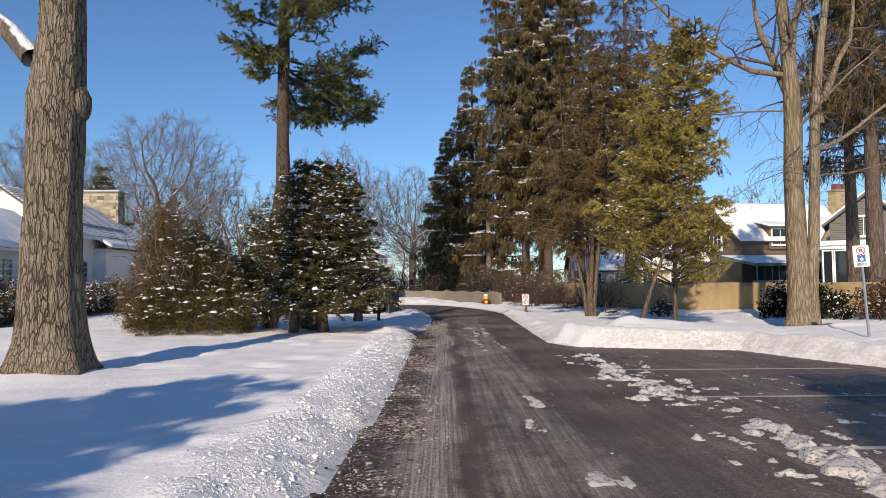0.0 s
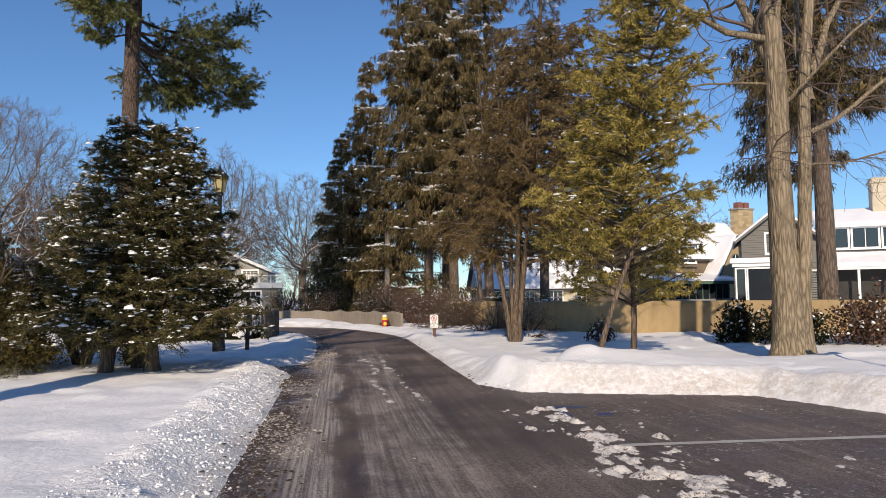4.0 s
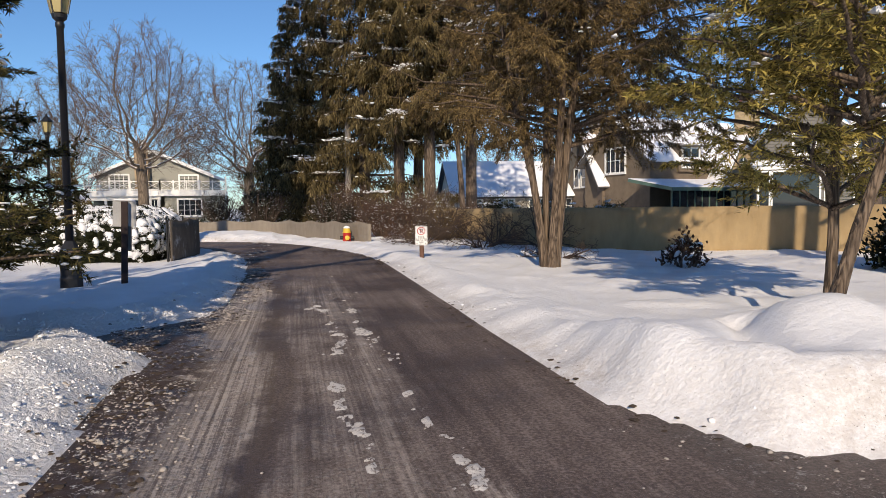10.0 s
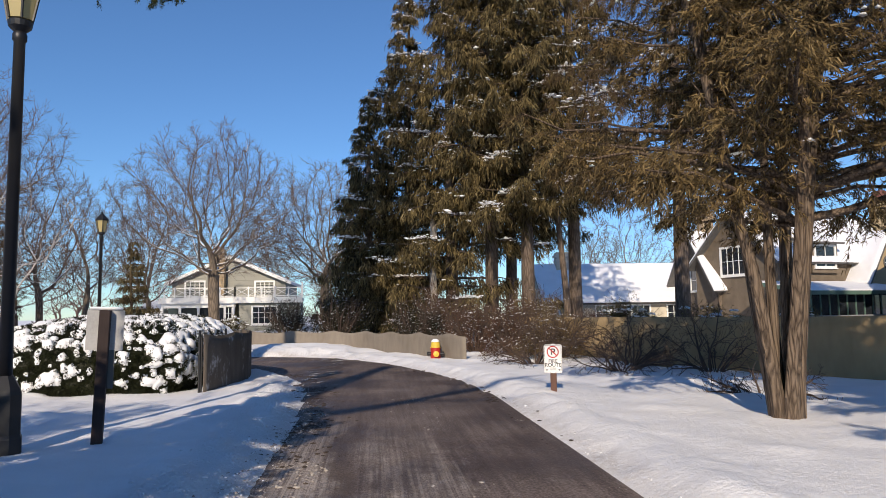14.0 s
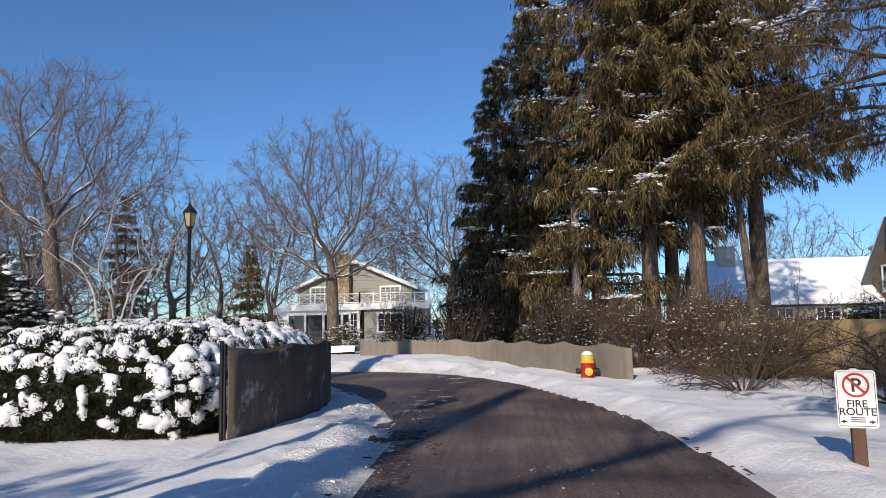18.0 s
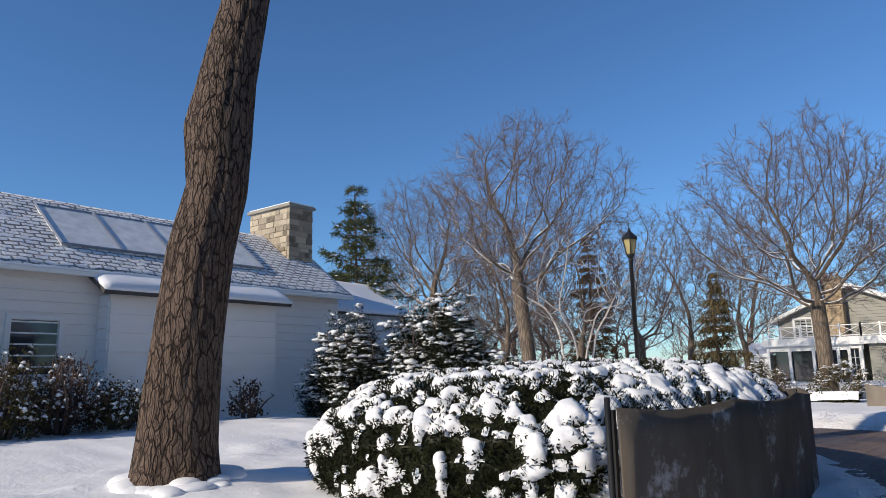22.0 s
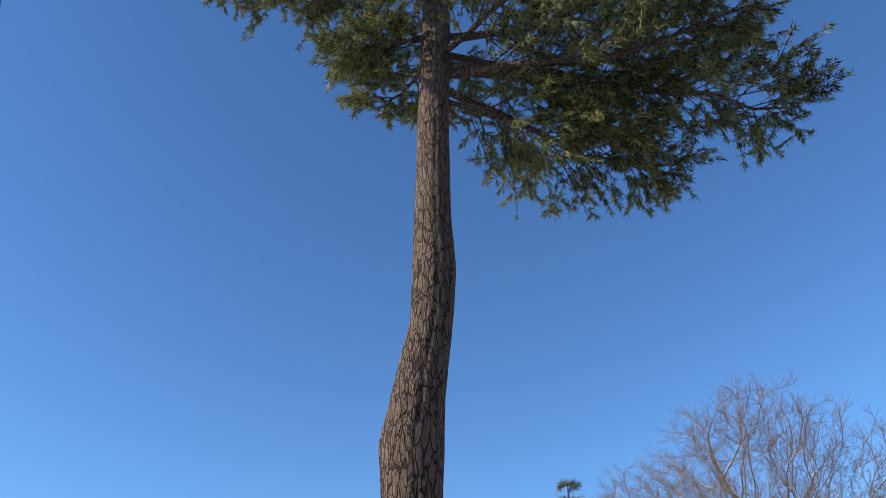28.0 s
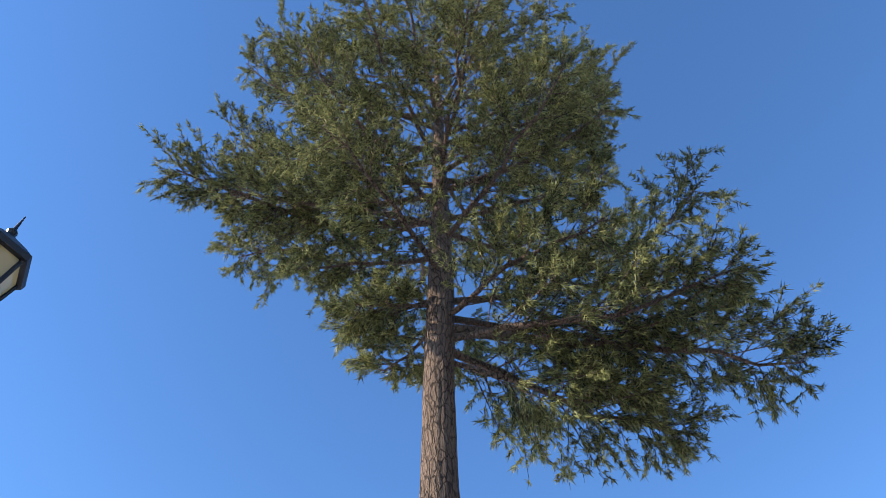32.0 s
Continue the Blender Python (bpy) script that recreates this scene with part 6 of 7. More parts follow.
def chain_link():
    """The wire mesh that the first burlap hangs on."""
    fence = thing("chain_link_fence", "rusty chain-link wire behind the burlap screen", "fence")
    a, b = np.array([-2.50, 30.93]), np.array([-2.33, 32.3])
    L, H, z0, gap = float(np.hypot(*(b - a))), 1.03, 0.02, 0.055
    wires = []
    for way in (1, -1):
        for c in np.arange(-H if way > 0 else 0, L if way > 0 else L + H, gap):
            lo, hi = max(0, -c) if way > 0 else max(0, c - L), min(H, L - c) if way > 0 else min(H, c)
            if hi - lo > 0.02:
                ends = [(a + (b - a) * ((c + way * z) / L), z0 + z) for z in (lo, hi)]
                wires.append((np.array([(p[0] - 0.05 + 0.004 * way, p[1], z) for p, z in ends]), np.array([0.0022, 0.0022]), 3))
    part_of("wire_mesh", mesh_of("wire_mesh", *tubes(wires), BLACK, True), fence, kind="stuff")
    for p in (a, b):
        part_of("post", mesh_of("post", *tubes([(np.array([(p[0] - 0.05, p[1], -0.2), (p[0] - 0.05, p[1], 1.05)]), np.array([0.022, 0.022]), 8)]), BLACK, True), fence)


chain_link()


def lamp_post(x, y, label, lift=-0.08):
    lamp = thing("lamp_post", label, "street lamp", pose(x, y, on_ground(x, y) + lift), "lamp posts along the drive")
    part("base", lathe([(0.18, -0.25), (0.18, 0.12), (0.165, 0.16), (0.165, 0.55), (0.15, 0.6), (0.12, 0.66), (0.075, 0.74)], 8), BLACK, lamp)
    part("pole", lathe([(0.065, 0.7), (0.055, 4.2), (0.07, 4.22), (0.07, 4.28), (0.05, 4.32)], 20), BLACK, lamp, smooth=True)
    part("collar", lathe([(0.05, 4.30), (0.11, 4.36), (0.12, 4.42), (0.06, 4.44)], 16), BLACK, lamp)
    glow, nt, p = material("lantern_glass")
    p.inputs["Base Color"].default_value = (0.44, 0.36, 0.17, 1)
    p.inputs["Roughness"].default_value = 0.25
    part("lantern_glass", lathe([(0.12, 4.44), (0.205, 4.86)], 6), glow, lamp, "pale yellow glass")
    for k in range(6):
        a = 6.2832 * k / 6
        V, F = tubes([(np.array([(0.125 * math.cos(a), 0.125 * math.sin(a), 4.43), (0.212 * math.cos(a), 0.212 * math.sin(a), 4.87)]), np.array([0.014, 0.014]), 5)])
        part_of("glazing_bar", mesh_of("glazing_bar", V, F, BLACK), lamp)
    part("roof", lathe([(0.24, 4.85), (0.25, 4.89), (0.17, 4.98), (0.06, 5.09), (0.03, 5.13)], 6), BLACK, lamp)
    part("finial", lathe([(0.02, 5.12), (0.035, 5.16), (0.012, 5.2), (0.004, 5.34)], 10), BLACK, lamp)
    return lamp


lamp_post(-3.15, 25.56, "black iron lamp post with a six-sided lantern", 0.04)
lamp_post(-9.35, 44.4, "black lamp post beyond the snowy hedge")


# ---- houses ----
def facing(x, y, z, deg):
    """The pose of a wall piece whose face looks along local -y, turned by deg."""
    return pose(x, y, z, 0, 0, deg)


def window(parent, m, w, h, cols=2, rows=2, mat=None, trim=0.10, sill=True, back=None, name="window"):
    """A window in its casing: a mitred frame, bars, a pane for every light, a sill."""
    mat = mat or WHITE
    bm = bmesh.new()
    loops = []
    for x, z0, z1, y in ((w / 2 + trim, -trim, h + trim, 0.04), (w / 2 + trim, -trim, h + trim, -0.05), (w / 2, 0, h, -0.05), (w / 2, 0, h, 0.04)):
        loops.append([bm.verts.new(p) for p in ((-x, y, z0), (x, y, z0), (x, y, z1), (-x, y, z1))])
    for a, b in zip(loops, loops[1:] + loops[:1]):
        for i in range(4):
            bm.faces.new((a[i], a[(i + 1) % 4], b[(i + 1) % 4], b[i]))
    frame_ob = part(name, bm, mat, parent, m=m)
    for c in range(1, cols):
        x = -w / 2 + w * c / cols
        part("glazing_bar", boxes((x - 0.022, x + 0.022, -0.03, 0.02, 0, h)), mat, frame_ob)
    for r in range(1, rows):
        z = h * r / rows
        part("glazing_bar", boxes((-w / 2, w / 2, -0.025, 0.015, z - 0.015, z + 0.015)), mat, frame_ob)
    for c in range(cols):
        x0, x1 = -w / 2 + w * c / cols + 0.02, -w / 2 + w * (c + 1) / cols - 0.02
        part("pane", boxes((x0, x1, 0.0, 0.012, 0.01, h - 0.01)), back or GLASS, frame_ob)
    if sill:
        part("sill", boxes((-w / 2 - trim - 0.04, w / 2 + trim + 0.04, -0.10, 0.02, -trim - 0.05, -trim), bevel=0.006), mat, frame_ob)
    return frame_ob


def boards(parent, m, width, z0, z1, tall, mat, cut=None):
    """Lapped boards, one over the other, on a wall that looks along -y of m. cut(z): the span at that height."""
    n = max(1, round((z1 - z0) / tall))
    tall = (z1 - z0) / n
    shared = None
    for k in range(n):
        a, b = cut(z0 + (k + 0.5) * tall) if cut else (0.0, width)
        if b - a < 0.15:
            continue
        if cut or shared is None:
            bm = bmesh.new()
            pts = [(a, 0, 0), (b, 0, 0), (b, -0.045, 0.0), (a, -0.045, 0.0), (a, 0, tall - 0.012), (b, 0, tall - 0.012), (b, -0.012, tall - 0.012), (a, -0.012, tall - 0.012)]
            v = [bm.verts.new(p) for p in pts]
            for f in ((0, 1, 2, 3), (4, 7, 6, 5), (3, 2, 6, 7), (0, 4, 5, 1), (0, 3, 7, 4), (1, 5, 6, 2)):
                bm.faces.new([v[i] for i in f])
            bmesh.ops.recalc_face_normals(bm, faces=bm.faces)
            shared = bpy.data.meshes.new("board")
            bm.to_mesh(shared)
            bm.free()
            shared.materials.append(mat)
        part_of("board", shared, parent, m=m @ Matrix.Translation((0, 0, z0 + k * tall)))


def gable_block(x0, x1, y0, y1, z0, eave, ridge):
    """Walls under a ridge that runs along x."""
    bm = bmesh.new()
    yr = (y0 + y1) / 2
    ends = []
    for x in (x0, x1):
        ends.append([bm.verts.new(p) for p in ((x, y0, z0), (x, y1, z0), (x, y1, eave), (x, yr, ridge), (x, y0, eave))])
    bm.faces.new(ends[0])
    bm.faces.new(ends[1][::-1])
    for i in range(5):
        j = (i + 1) % 5
        bm.faces.new((ends[0][i], ends[1][i], ends[1][j], ends[0][j]))
    return bm


def roof_slope(parent, p0, along, up, mat, thick=0.12, snow=0.10, cover=True, seed=0, name="roof", ragged=0.04, snow_mat=None, dimple=0.0):
    """A roof plane from its eave corner: a board slab with its own uneven snow."""
    p0, along, up = Vector(p0), Vector(along), Vector(up)
    nrm = along.cross(up).normalized()
    if nrm.z < 0:
        nrm = -nrm
    bm = bmesh.new()
    c = [p0, p0 + along, p0 + along + up, p0 + up]
    a, b = [bm.verts.new(p) for p in c], [bm.verts.new(p - nrm * thick) for p in c]
    bm.faces.new(a)
    bm.faces.new(b[::-1])
    for i in range(4):
        j = (i + 1) % 4
        bm.faces.new((a[i], b[i], b[j], a[j]))
    slab = part(name, bm, mat, parent)
    if cover:
        nu, nv = max(8, int(along.length / 0.16)), max(6, int(up.length / 0.16))
        U, W = np.meshgrid(np.linspace(0, 1, nu), np.linspace(0, 1, nv), indexing="ij")
        edge = np.minimum(np.minimum(U, 1 - U) * along.length, np.minimum(W, 1 - W) * up.length)
        d = snow * (0.55 + 0.45 * step(edge, 0, 0.15)) * (1 + 0.35 * waves(U * along.length + 3, W * up.length + 3, 1.1, seed + 70, 4))
        if dimple:
            d = d + dimple * waves(U * along.length * 1.0, W * up.length * 1.0, 0.22, seed + 71, 2)
        inset = np.where((W == 0), -ragged * (0.3 + waves(U * along.length, W, 0.7, seed + 75, 3)), 0)
        base = np.array(p0)[None, None] + U[..., None] * np.array(along) + (W + inset / up.length)[..., None] * np.array(up)
        top = base + d[..., None] * np.array(nrm)
        bot = base + 0.004 * np.array(nrm)
        V = np.concatenate([top.reshape(-1, 3), bot.reshape(-1, 3)])
        k = nu * nv
        i, j = np.meshgrid(np.arange(nu - 1), np.arange(nv - 1), indexing="ij")
        q = np.stack([i * nv + j, (i + 1) * nv + j, (i + 1) * nv + j + 1, i * nv + j + 1], -1).reshape(-1, 4)
        rim = [(a_, b_, k + b_, k + a_) for a_, b_ in [((x + 1) * nv, x * nv) for x in range(nu - 1)] + [(x * nv + nv - 1, (x + 1) * nv + nv - 1) for x in range(nu - 1)] + [(x, x + 1) for x in range(nv - 1)] + [((nu - 1) * nv + x + 1, (nu - 1) * nv + x) for x in range(nv - 1)]]
        F = np.concatenate([q, np.array(rim)])
        part_of("snow_cover", mesh_of("snow_cover", V, F, snow_mat or SNOW_ROOF, True), slab, "uneven snow lying on the roof")
    return slab


def shingle_snow():
    """Thin snow through which rows of shingles show."""
    m, nt, p = material("thin_shingle_snow")
    v = coords(nt)
    n, fine = noise_of(nt, v, 1.6, 5, 0.65), noise_of(nt, v, 22, 4, 0.7)
    rows = node(nt, "ShaderNodeTexBrick", Scale=1.0, Mortar_Size=0.03, Mortar_Smooth=0.6, Brick_Width=0.30, Row_Height=0.135, Color1=(1, 1, 1, 1), Color2=(0.85, 0.85, 0.85, 1), Mortar=(0, 0, 0, 1))
    warp = mix_of(nt, 0.035, v, noise_colour(nt, v, 9))
    nt.links.new(warp, rows.inputs["Vector"])
    show = math_of(nt, 'MULTIPLY', math_of(nt, 'SUBTRACT', 1.0, rows.outputs["Color"], True), span(nt, math_of(nt, 'ADD', math_of(nt, 'MULTIPLY', n, 0.6), math_of(nt, 'MULTIPLY', fine, 0.4)), 0.36, 0.52))
    nt.links.new(mix_of(nt, show, (0.91, 0.91, 0.92), (0.17, 0.165, 0.16)), p.inputs["Base Color"])
    p.inputs["Roughness"].default_value = 0.7
    bump(nt, p, math_of(nt, 'ADD', math_of(nt, 'MULTIPLY', show, -1.0), fine), 0.7, 0.02)
    return m


SHINGLE_SNOW = shingle_snow()
FROST_PANEL = plain("frosted_panel", (0.74, 0.75, 0.76), 0.5, 0, 0.25, 14, 0.3)


def stones(parent, w, dpt, z0, z1, seed, mat, course=(0.12, 0.22), run=(0.18, 0.5)):
    """Rough coursed stone round a chimney: every stone proud of the mortar core."""
    rng = np.random.RandomState(seed)
    part("mortar_core", boxes((0.02, w - 0.02, 0.02, dpt - 0.02, z0, z1)), MORTAR, parent)
    z = z0
    while z < z1 - 0.06:
        h = min(rng.uniform(*course), z1 - z)
        for side, length in ((0, w), (1, dpt)):
            s = 0.0
            while s < length - 0.02:
                r = min(rng.uniform(*run), length - s)
                if length - s - r < 0.1:
                    r = length - s
                o = rng.uniform(-0.015, 0.012)
                g = 0.006
                if side == 0:
                    part("stone", boxes((s + g, s + r - g, -o, 0.12, z + g, z + h - g), bevel=0.012), mat, parent)
                else:
                    for near in (True, False):
                        x0, x1 = (-o, 0.12) if near else (w - 0.12, w + o)
                        part("stone", boxes((x0, x1, max(s + g, 0.125), s + r - g, z + g, z + h - g), bevel=0.012), mat, parent) if s + r > 0.16 else None
                s += r
        z += h


def white_house():
    m = pose(-15.8, 29.3, 0, 0, 0, 95)
    house = thing("white_house", "white clapboard cottage with snowy roof and stone chimney", "house", m)
    L, D, eave, ridge = 10.95, 5.8, 3.60, 5.70
    part("wall", gable_block(0.25, L - 0.25, 0.3, D - 0.3, -0.3, eave + 0.05, ridge - 0.12), SIDING, house)
    boards(house, facing(0.25, 0.3, 0, 0), L - 0.5, 0.1, eave, 0.235, SIDING)
    slope = (ridge - eave) / (D / 2)
    end = lambda z: (0, D - 0.6) if z < eave else ((z - eave) / slope, D - 0.6 - (z - eave) / slope)
    boards(house, facing(0.25, D - 0.3, 0, -90), D - 0.6, 0.1, ridge - 0.25, 0.235, SIDING, end)
    part("corner_board", boxes((0.20, 0.32, 0.24, 0.32, 0, eave), bevel=0.005), WHITE, house)
    roof = roof_slope(house, (-0.05, -0.05, eave), (L + 0.1, 0, 0), (0, D / 2 + 0.05, (D / 2 + 0.05) * slope), SHINGLE, 0.10, 0.045, snow_mat=SHINGLE_SNOW, dimple=0.03, seed=1)
    roof_slope(house, (-0.05, D + 0.05, eave), (L + 0.1, 0, 0), (0, -D / 2 - 0.05, (D / 2 + 0.05) * slope), SHINGLE, 0.10, 0.05, seed=2)
    part("gutter", boxes((-0.05, L + 0.05, -0.14, -0.04, eave - 0.13, eave - 0.03), bevel=0.01), WHITE, house)
    part("eave_ice", boxes((0.0, L, -0.13, -0.02, eave - 0.03, eave + 0.02), bevel=0.015), SNOW_ROOF, house)
    V, F = tubes([([(0.42, -0.08, eave - 0.12), (0.42, 0.1, eave - 0.35), (0.42, 0.22, eave - 0.6), (0.42, 0.22, 0.2)], [0.045] * 4, 8)])
    part_of("downspout", mesh_of("downspout", V, F, WHITE, True), house)
    # panels laid on the roof
    lift = 0.10
    for k in range(4):
        x0 = 2.62 + 1.41 * k
        bm = bmesh.new()
        up = Vector((0, 1, slope)).normalized()
        nrm = Vector((0, -slope, 1)).normalized()
        base = Vector((x0, 0.78, eave + 0.83 * slope)) + nrm * lift
        c = [base, base + Vector((1.36, 0, 0)), base + Vector((1.36, 0, 0)) + up * 2.0, base + up * 2.0]
        a, b = [bm.verts.new(p) for p in c], [bm.verts.new(p - nrm * 0.09) for p in c]
        bm.faces.new(a)
        bm.faces.new(b[::-1])
        for i in range(4):
            bm.faces.new((a[i], b[i], b[(i + 1) % 4], a[(i + 1) % 4]))
        panel = part("roof_panel", bm, FROST_PANEL, house, "frost-covered glazed roof panel")
        for s0, e0 in ((c[0], c[1]), (c[1], c[2]), (c[2], c[3]), (c[3], c[0])):
            V, F = tubes([([s0, s0 + (e0 - s0) * 0.5, e0], [0.035] * 3, 4)])
            part_of("frame_bar", mesh_of("frame_bar", V, F, GALV), panel)
    # the bump-out with its low roof
    part("bump_out", boxes((3.32, 7.87, -0.25, 0.28, -0.3, 3.1)), SIDING, house)
    boards(house, facing(3.32, -0.25, 0, 0), 4.55, 0.15, 3.08, 0.42, SIDING)
    boards(house, facing(3.32, 0.25, 0, -90), 0.48, 0.15, 3.08, 0.235, SIDING)
    roof_slope(house, (3.0, -0.62, 3.15), (5.15, 0, 0), (0, 0.9, 0.5), TRIM_DARK, 0.10, 0.13, seed=4, name="low_roof")
    # the long low wing
    part("wing", gable_block(-12, 0.24, 0.35, 4.6, -0.3, 2.75, 4.5), SIDING, house)
    boards(house, facing(-12, 0.35, 0, 0), 12.2, 0.1, 2.75, 0.235, SIDING)
    roof_slope(house, (-12.1, 0.0, 2.8), (12.3, 0, 0), (0, 2.5, 1.75), TRIM_DARK, 0.10, 0.16, seed=5, name="wing_roof")
    roof_slope(house, (-12.1, 5.0, 2.8), (12.3, 0, 0), (0, -2.5, 1.75), TRIM_DARK, 0.10, 0.16, seed=6, name="wing_roof")
    part("wing_gutter", boxes((-12, 0.15, -0.10, 0.0, 2.68, 2.78), bevel=0.01), WHITE, house)
    window(house, facing(2.0, 0.26, 1.35, 0), 0.95, 1.15, 1, 1)
    # eight-sided window of the wing
    for z, r, mat, y, nm in ((1.85, 0.46, WHITE, 0.26, "octagon_frame"), (1.85, 0.34, GLASS, 0.24, "octagon_pane")):
        bm = bmesh.new()
        ring = [(-1.7 + r * math.cos(6.2832 * (k + 0.5) / 8), z + r * math.sin(6.2832 * (k + 0.5) / 8)) for k in range(8)]
        a, b = [bm.verts.new((x, y, q)) for x, q in ring], [bm.verts.new((x, y + 0.1, q)) for x, q in ring]
        bm.faces.new(a)
        for i in range(8):
            bm.faces.new((a[i], b[i], b[(i + 1) % 8], a[(i + 1) % 8]))
        part(nm, bm, mat, house)
    part("octagon_bars", boxes((-1.715, -1.685, 0.22, 0.26, 1.53, 2.17), (-2.02, -1.38, 0.222, 0.26, 1.835, 1.865)), WHITE, house)
    part("wall_lamp", lathe([(0.03, 0), (0.06, 0.03), (0.05, 0.09), (0.02, 0.11)], 12), BLACK, house, m=pose(-1.07, 0.25, 2.55))
    window(house, facing(-7.0, 0.31, 1.2, 0), 1.1, 1.2, 2, 2)
    window(house, facing(-4.4, 0.31, 1.2, 0), 1.0, 1.2, 2, 2)
    chim = new("chimney")
    chim.parent = house
    chim.matrix_local = pose(9.78, 1.55, 0)
    tagged(chim, "pale coursed limestone chimney")
    stones(chim, 0.98, 2.05, 4.2, 6.55, 7, STONE)
    part("cap", boxes((-0.07, 1.05, -0.07, 2.12, 6.55, 6.65), bevel=0.015), MORTAR, chim)
    part("cap_snow", boxes((-0.02, 1.0, -0.02, 2.07, 6.65, 6.70), bevel=0.02), SNOW_CLUMP, chim)
    # the pale extension beyond, its bluish shade put into the wall colour
    part("rear_wing", gable_block(10.8, 15.5, 1.8, 5.5, -0.3, 3.3, 4.6), plain("blue_shaded_siding", (0.55, 0.62, 0.68), 0.6, 0, 0.05, 3), house)
    roof_slope(house, (10.8, 1.5, 3.3), (4.9, 0, 0), (0, 2.2, 1.35), TRIM_DARK, 0.08, 0.10, seed=8, name="rear_roof")


white_house()


def rail_section(parent, x0, x1, y, z0, z1, mat):
    """White balcony railing: top and bottom rails, posts, crossed bars."""
    n = max(1, round((x1 - x0) / 1.15))
    rail = part("railing", boxes((x0, x1, y - 0.04, y + 0.04, z1 - 0.06, z1), (x0, x1, y - 0.03, y + 0.03, z0 + 0.06, z0 + 0.12)), mat, parent)
    for k in range(n + 1):
        x = x0 + (x1 - x0) * k / n
        part("post", boxes((x - 0.05, x + 0.05, y - 0.052, y + 0.052, z0, z1 + 0.08)), mat, rail)
        if k < n:
            xe = x + (x1 - x0) / n
            for za, zb in ((z0 + 0.12, z1 - 0.06), (z1 - 0.06, z0 + 0.12)):
                V, F = tubes([([(x, y, za), ((x + xe) / 2, y, (za + zb) / 2), (xe, y, zb)], [0.022] * 3, 4)])
                part_of("cross_bar", mesh_of("cross_bar", V, F, mat), rail)


def far_house():
    """The grey-green house with the white balcony past the bend."""
    house = thing("grey_house", "grey-green two-storey house with white balcony and snowy gable", "house", pose(-11.95, 80, 0, 0, 0, 0))
    W, eave, ridge, D = 9.6, 4.45, 6.55, 9.0
    m = pose(0, 0, 0, 0, 0, 90)
    part("wall", gable_block(0, D, -W / 2, W / 2, -1.0, eave, ridge), GREY_PAINT, house, m=pose(0, 0, 0, 0, 0, 90))
    slope = (ridge - eave) / (W / 2)
    boards(house, facing(-W / 2, -0.01, 0, 0), W, -0.4, ridge - 0.1, 0.22, GREY_PAINT, lambda z: (0, W) if z < eave else ((z - eave) / slope, W - (z - eave) / slope))
    for s in (-1, 1):
        roof_slope(house, (s * (W / 2 + 0.5), -0.6, eave - 0.2), (0, D + 1, 0), (-s * (W / 2 + 0.5), 0, (W / 2 + 0.5) * slope), WHITE, 0.16, 0.10, seed=10 + s)
        part("fascia", prism([(s * (W / 2 + 0.5), eave - 0.40), (s * (W / 2 + 0.5), eave - 0.16), (0, ridge + 0.04), (0, ridge - 0.2)], -0.66, -0.6), WHITE, house)
    chim = new("chimney")
    chim.parent = house
    chim.matrix_local = pose(-1.45, -0.75, 0)
    tagged(chim, "tan brick chimney breast")
    stones(chim, 1.15, 0.9, 0.2, 7.1, 12, stone_material("tan_chimney_brick", (0.30, 0.22, 0.13), (0.48, 0.36, 0.22)), (0.14, 0.2), (0.25, 0.45))
    for x in (0.2, 0.55, 0.9):
        part("chimney_pot", lathe([(0.12, 7.1), (0.10, 7.4), (0.12, 7.42)], 12), plain("terracotta", (0.30, 0.13, 0.09), 0.8), chim, m=pose(x, 0.45, 0))
    window(house, facing(-2.9, -0.03, 3.05, 0), 1.5, 1.3, 4, 3, trim=0.14)
    window(house, facing(3.0, -0.03, 3.05, 0), 1.5, 1.25, 4, 3, trim=0.14)
    # the deck: white boards over a dark glazed porch, and a wall with a window
    part("balcony_deck", boxes((-5.2, 6.4, -2.2, -0.02, 2.55, 2.85), (-5.25, 6.45, -2.28, -2.2, 2.45, 2.95)), WHITE, house)
    part("deck_snow", boxes((-5.1, 6.3, -2.1, -0.1, 2.855, 2.93), bevel=0.02), SNOW_ROOF, house)
    rail_section(house, -5.2, 0.9, -2.2, 2.95, 3.75, WHITE)
    rail_section(house, 0.9, 6.4, -2.2, 2.95, 3.75, WHITE)
    part("porch_wall", boxes((1.2, 6.3, -1.9, -0.03, -1.0, 2.54)), GREY_PAINT, house)
    boards(house, facing(1.2, -1.9, 0, 0), 5.1, -0.6, 2.5, 0.22, GREY_PAINT)
    window(house, facing(3.3, -1.95, 0.75, 0), 1.9, 1.35, 4, 3, trim=0.14)
    window(house, facing(0.35, -1.95, 0.6, 0), 0.5, 1.5, 2, 3, trim=0.08)
    part("porch_glazing", boxes((-4.6, 0.0, -1.8, -1.75, -0.8, 2.1)), GLASS, house)
    for x in (-5.0, -3.6, -2.1, -0.6, 0.05, 0.75):
        part("porch_post", boxes((x - 0.09, x + 0.09, -2.05, -1.85, -1.0, 2.5)), WHITE, house)
    part("porch_beam", boxes((-5.1, 0.9, -2.0, -1.86, 2.1, 2.5)), WHITE, house)
    for x in (-5.2, 6.3):
        part("upper_post", boxes((x - 0.06, x + 0.06, -0.9, -0.78, 2.85, eave - 0.2)), WHITE, house)
    roof_slope(house, (-7.2, -1.6, 1.9), (2.2, 0, 0), (0, 2.8, 0.9), WHITE, 0.14, 0.12, seed=14, name="side_roof")
    part("side_porch", boxes((-7.0, -5.1, -1.3, 1.2, -1.0, 1.9)), WHITE, house)
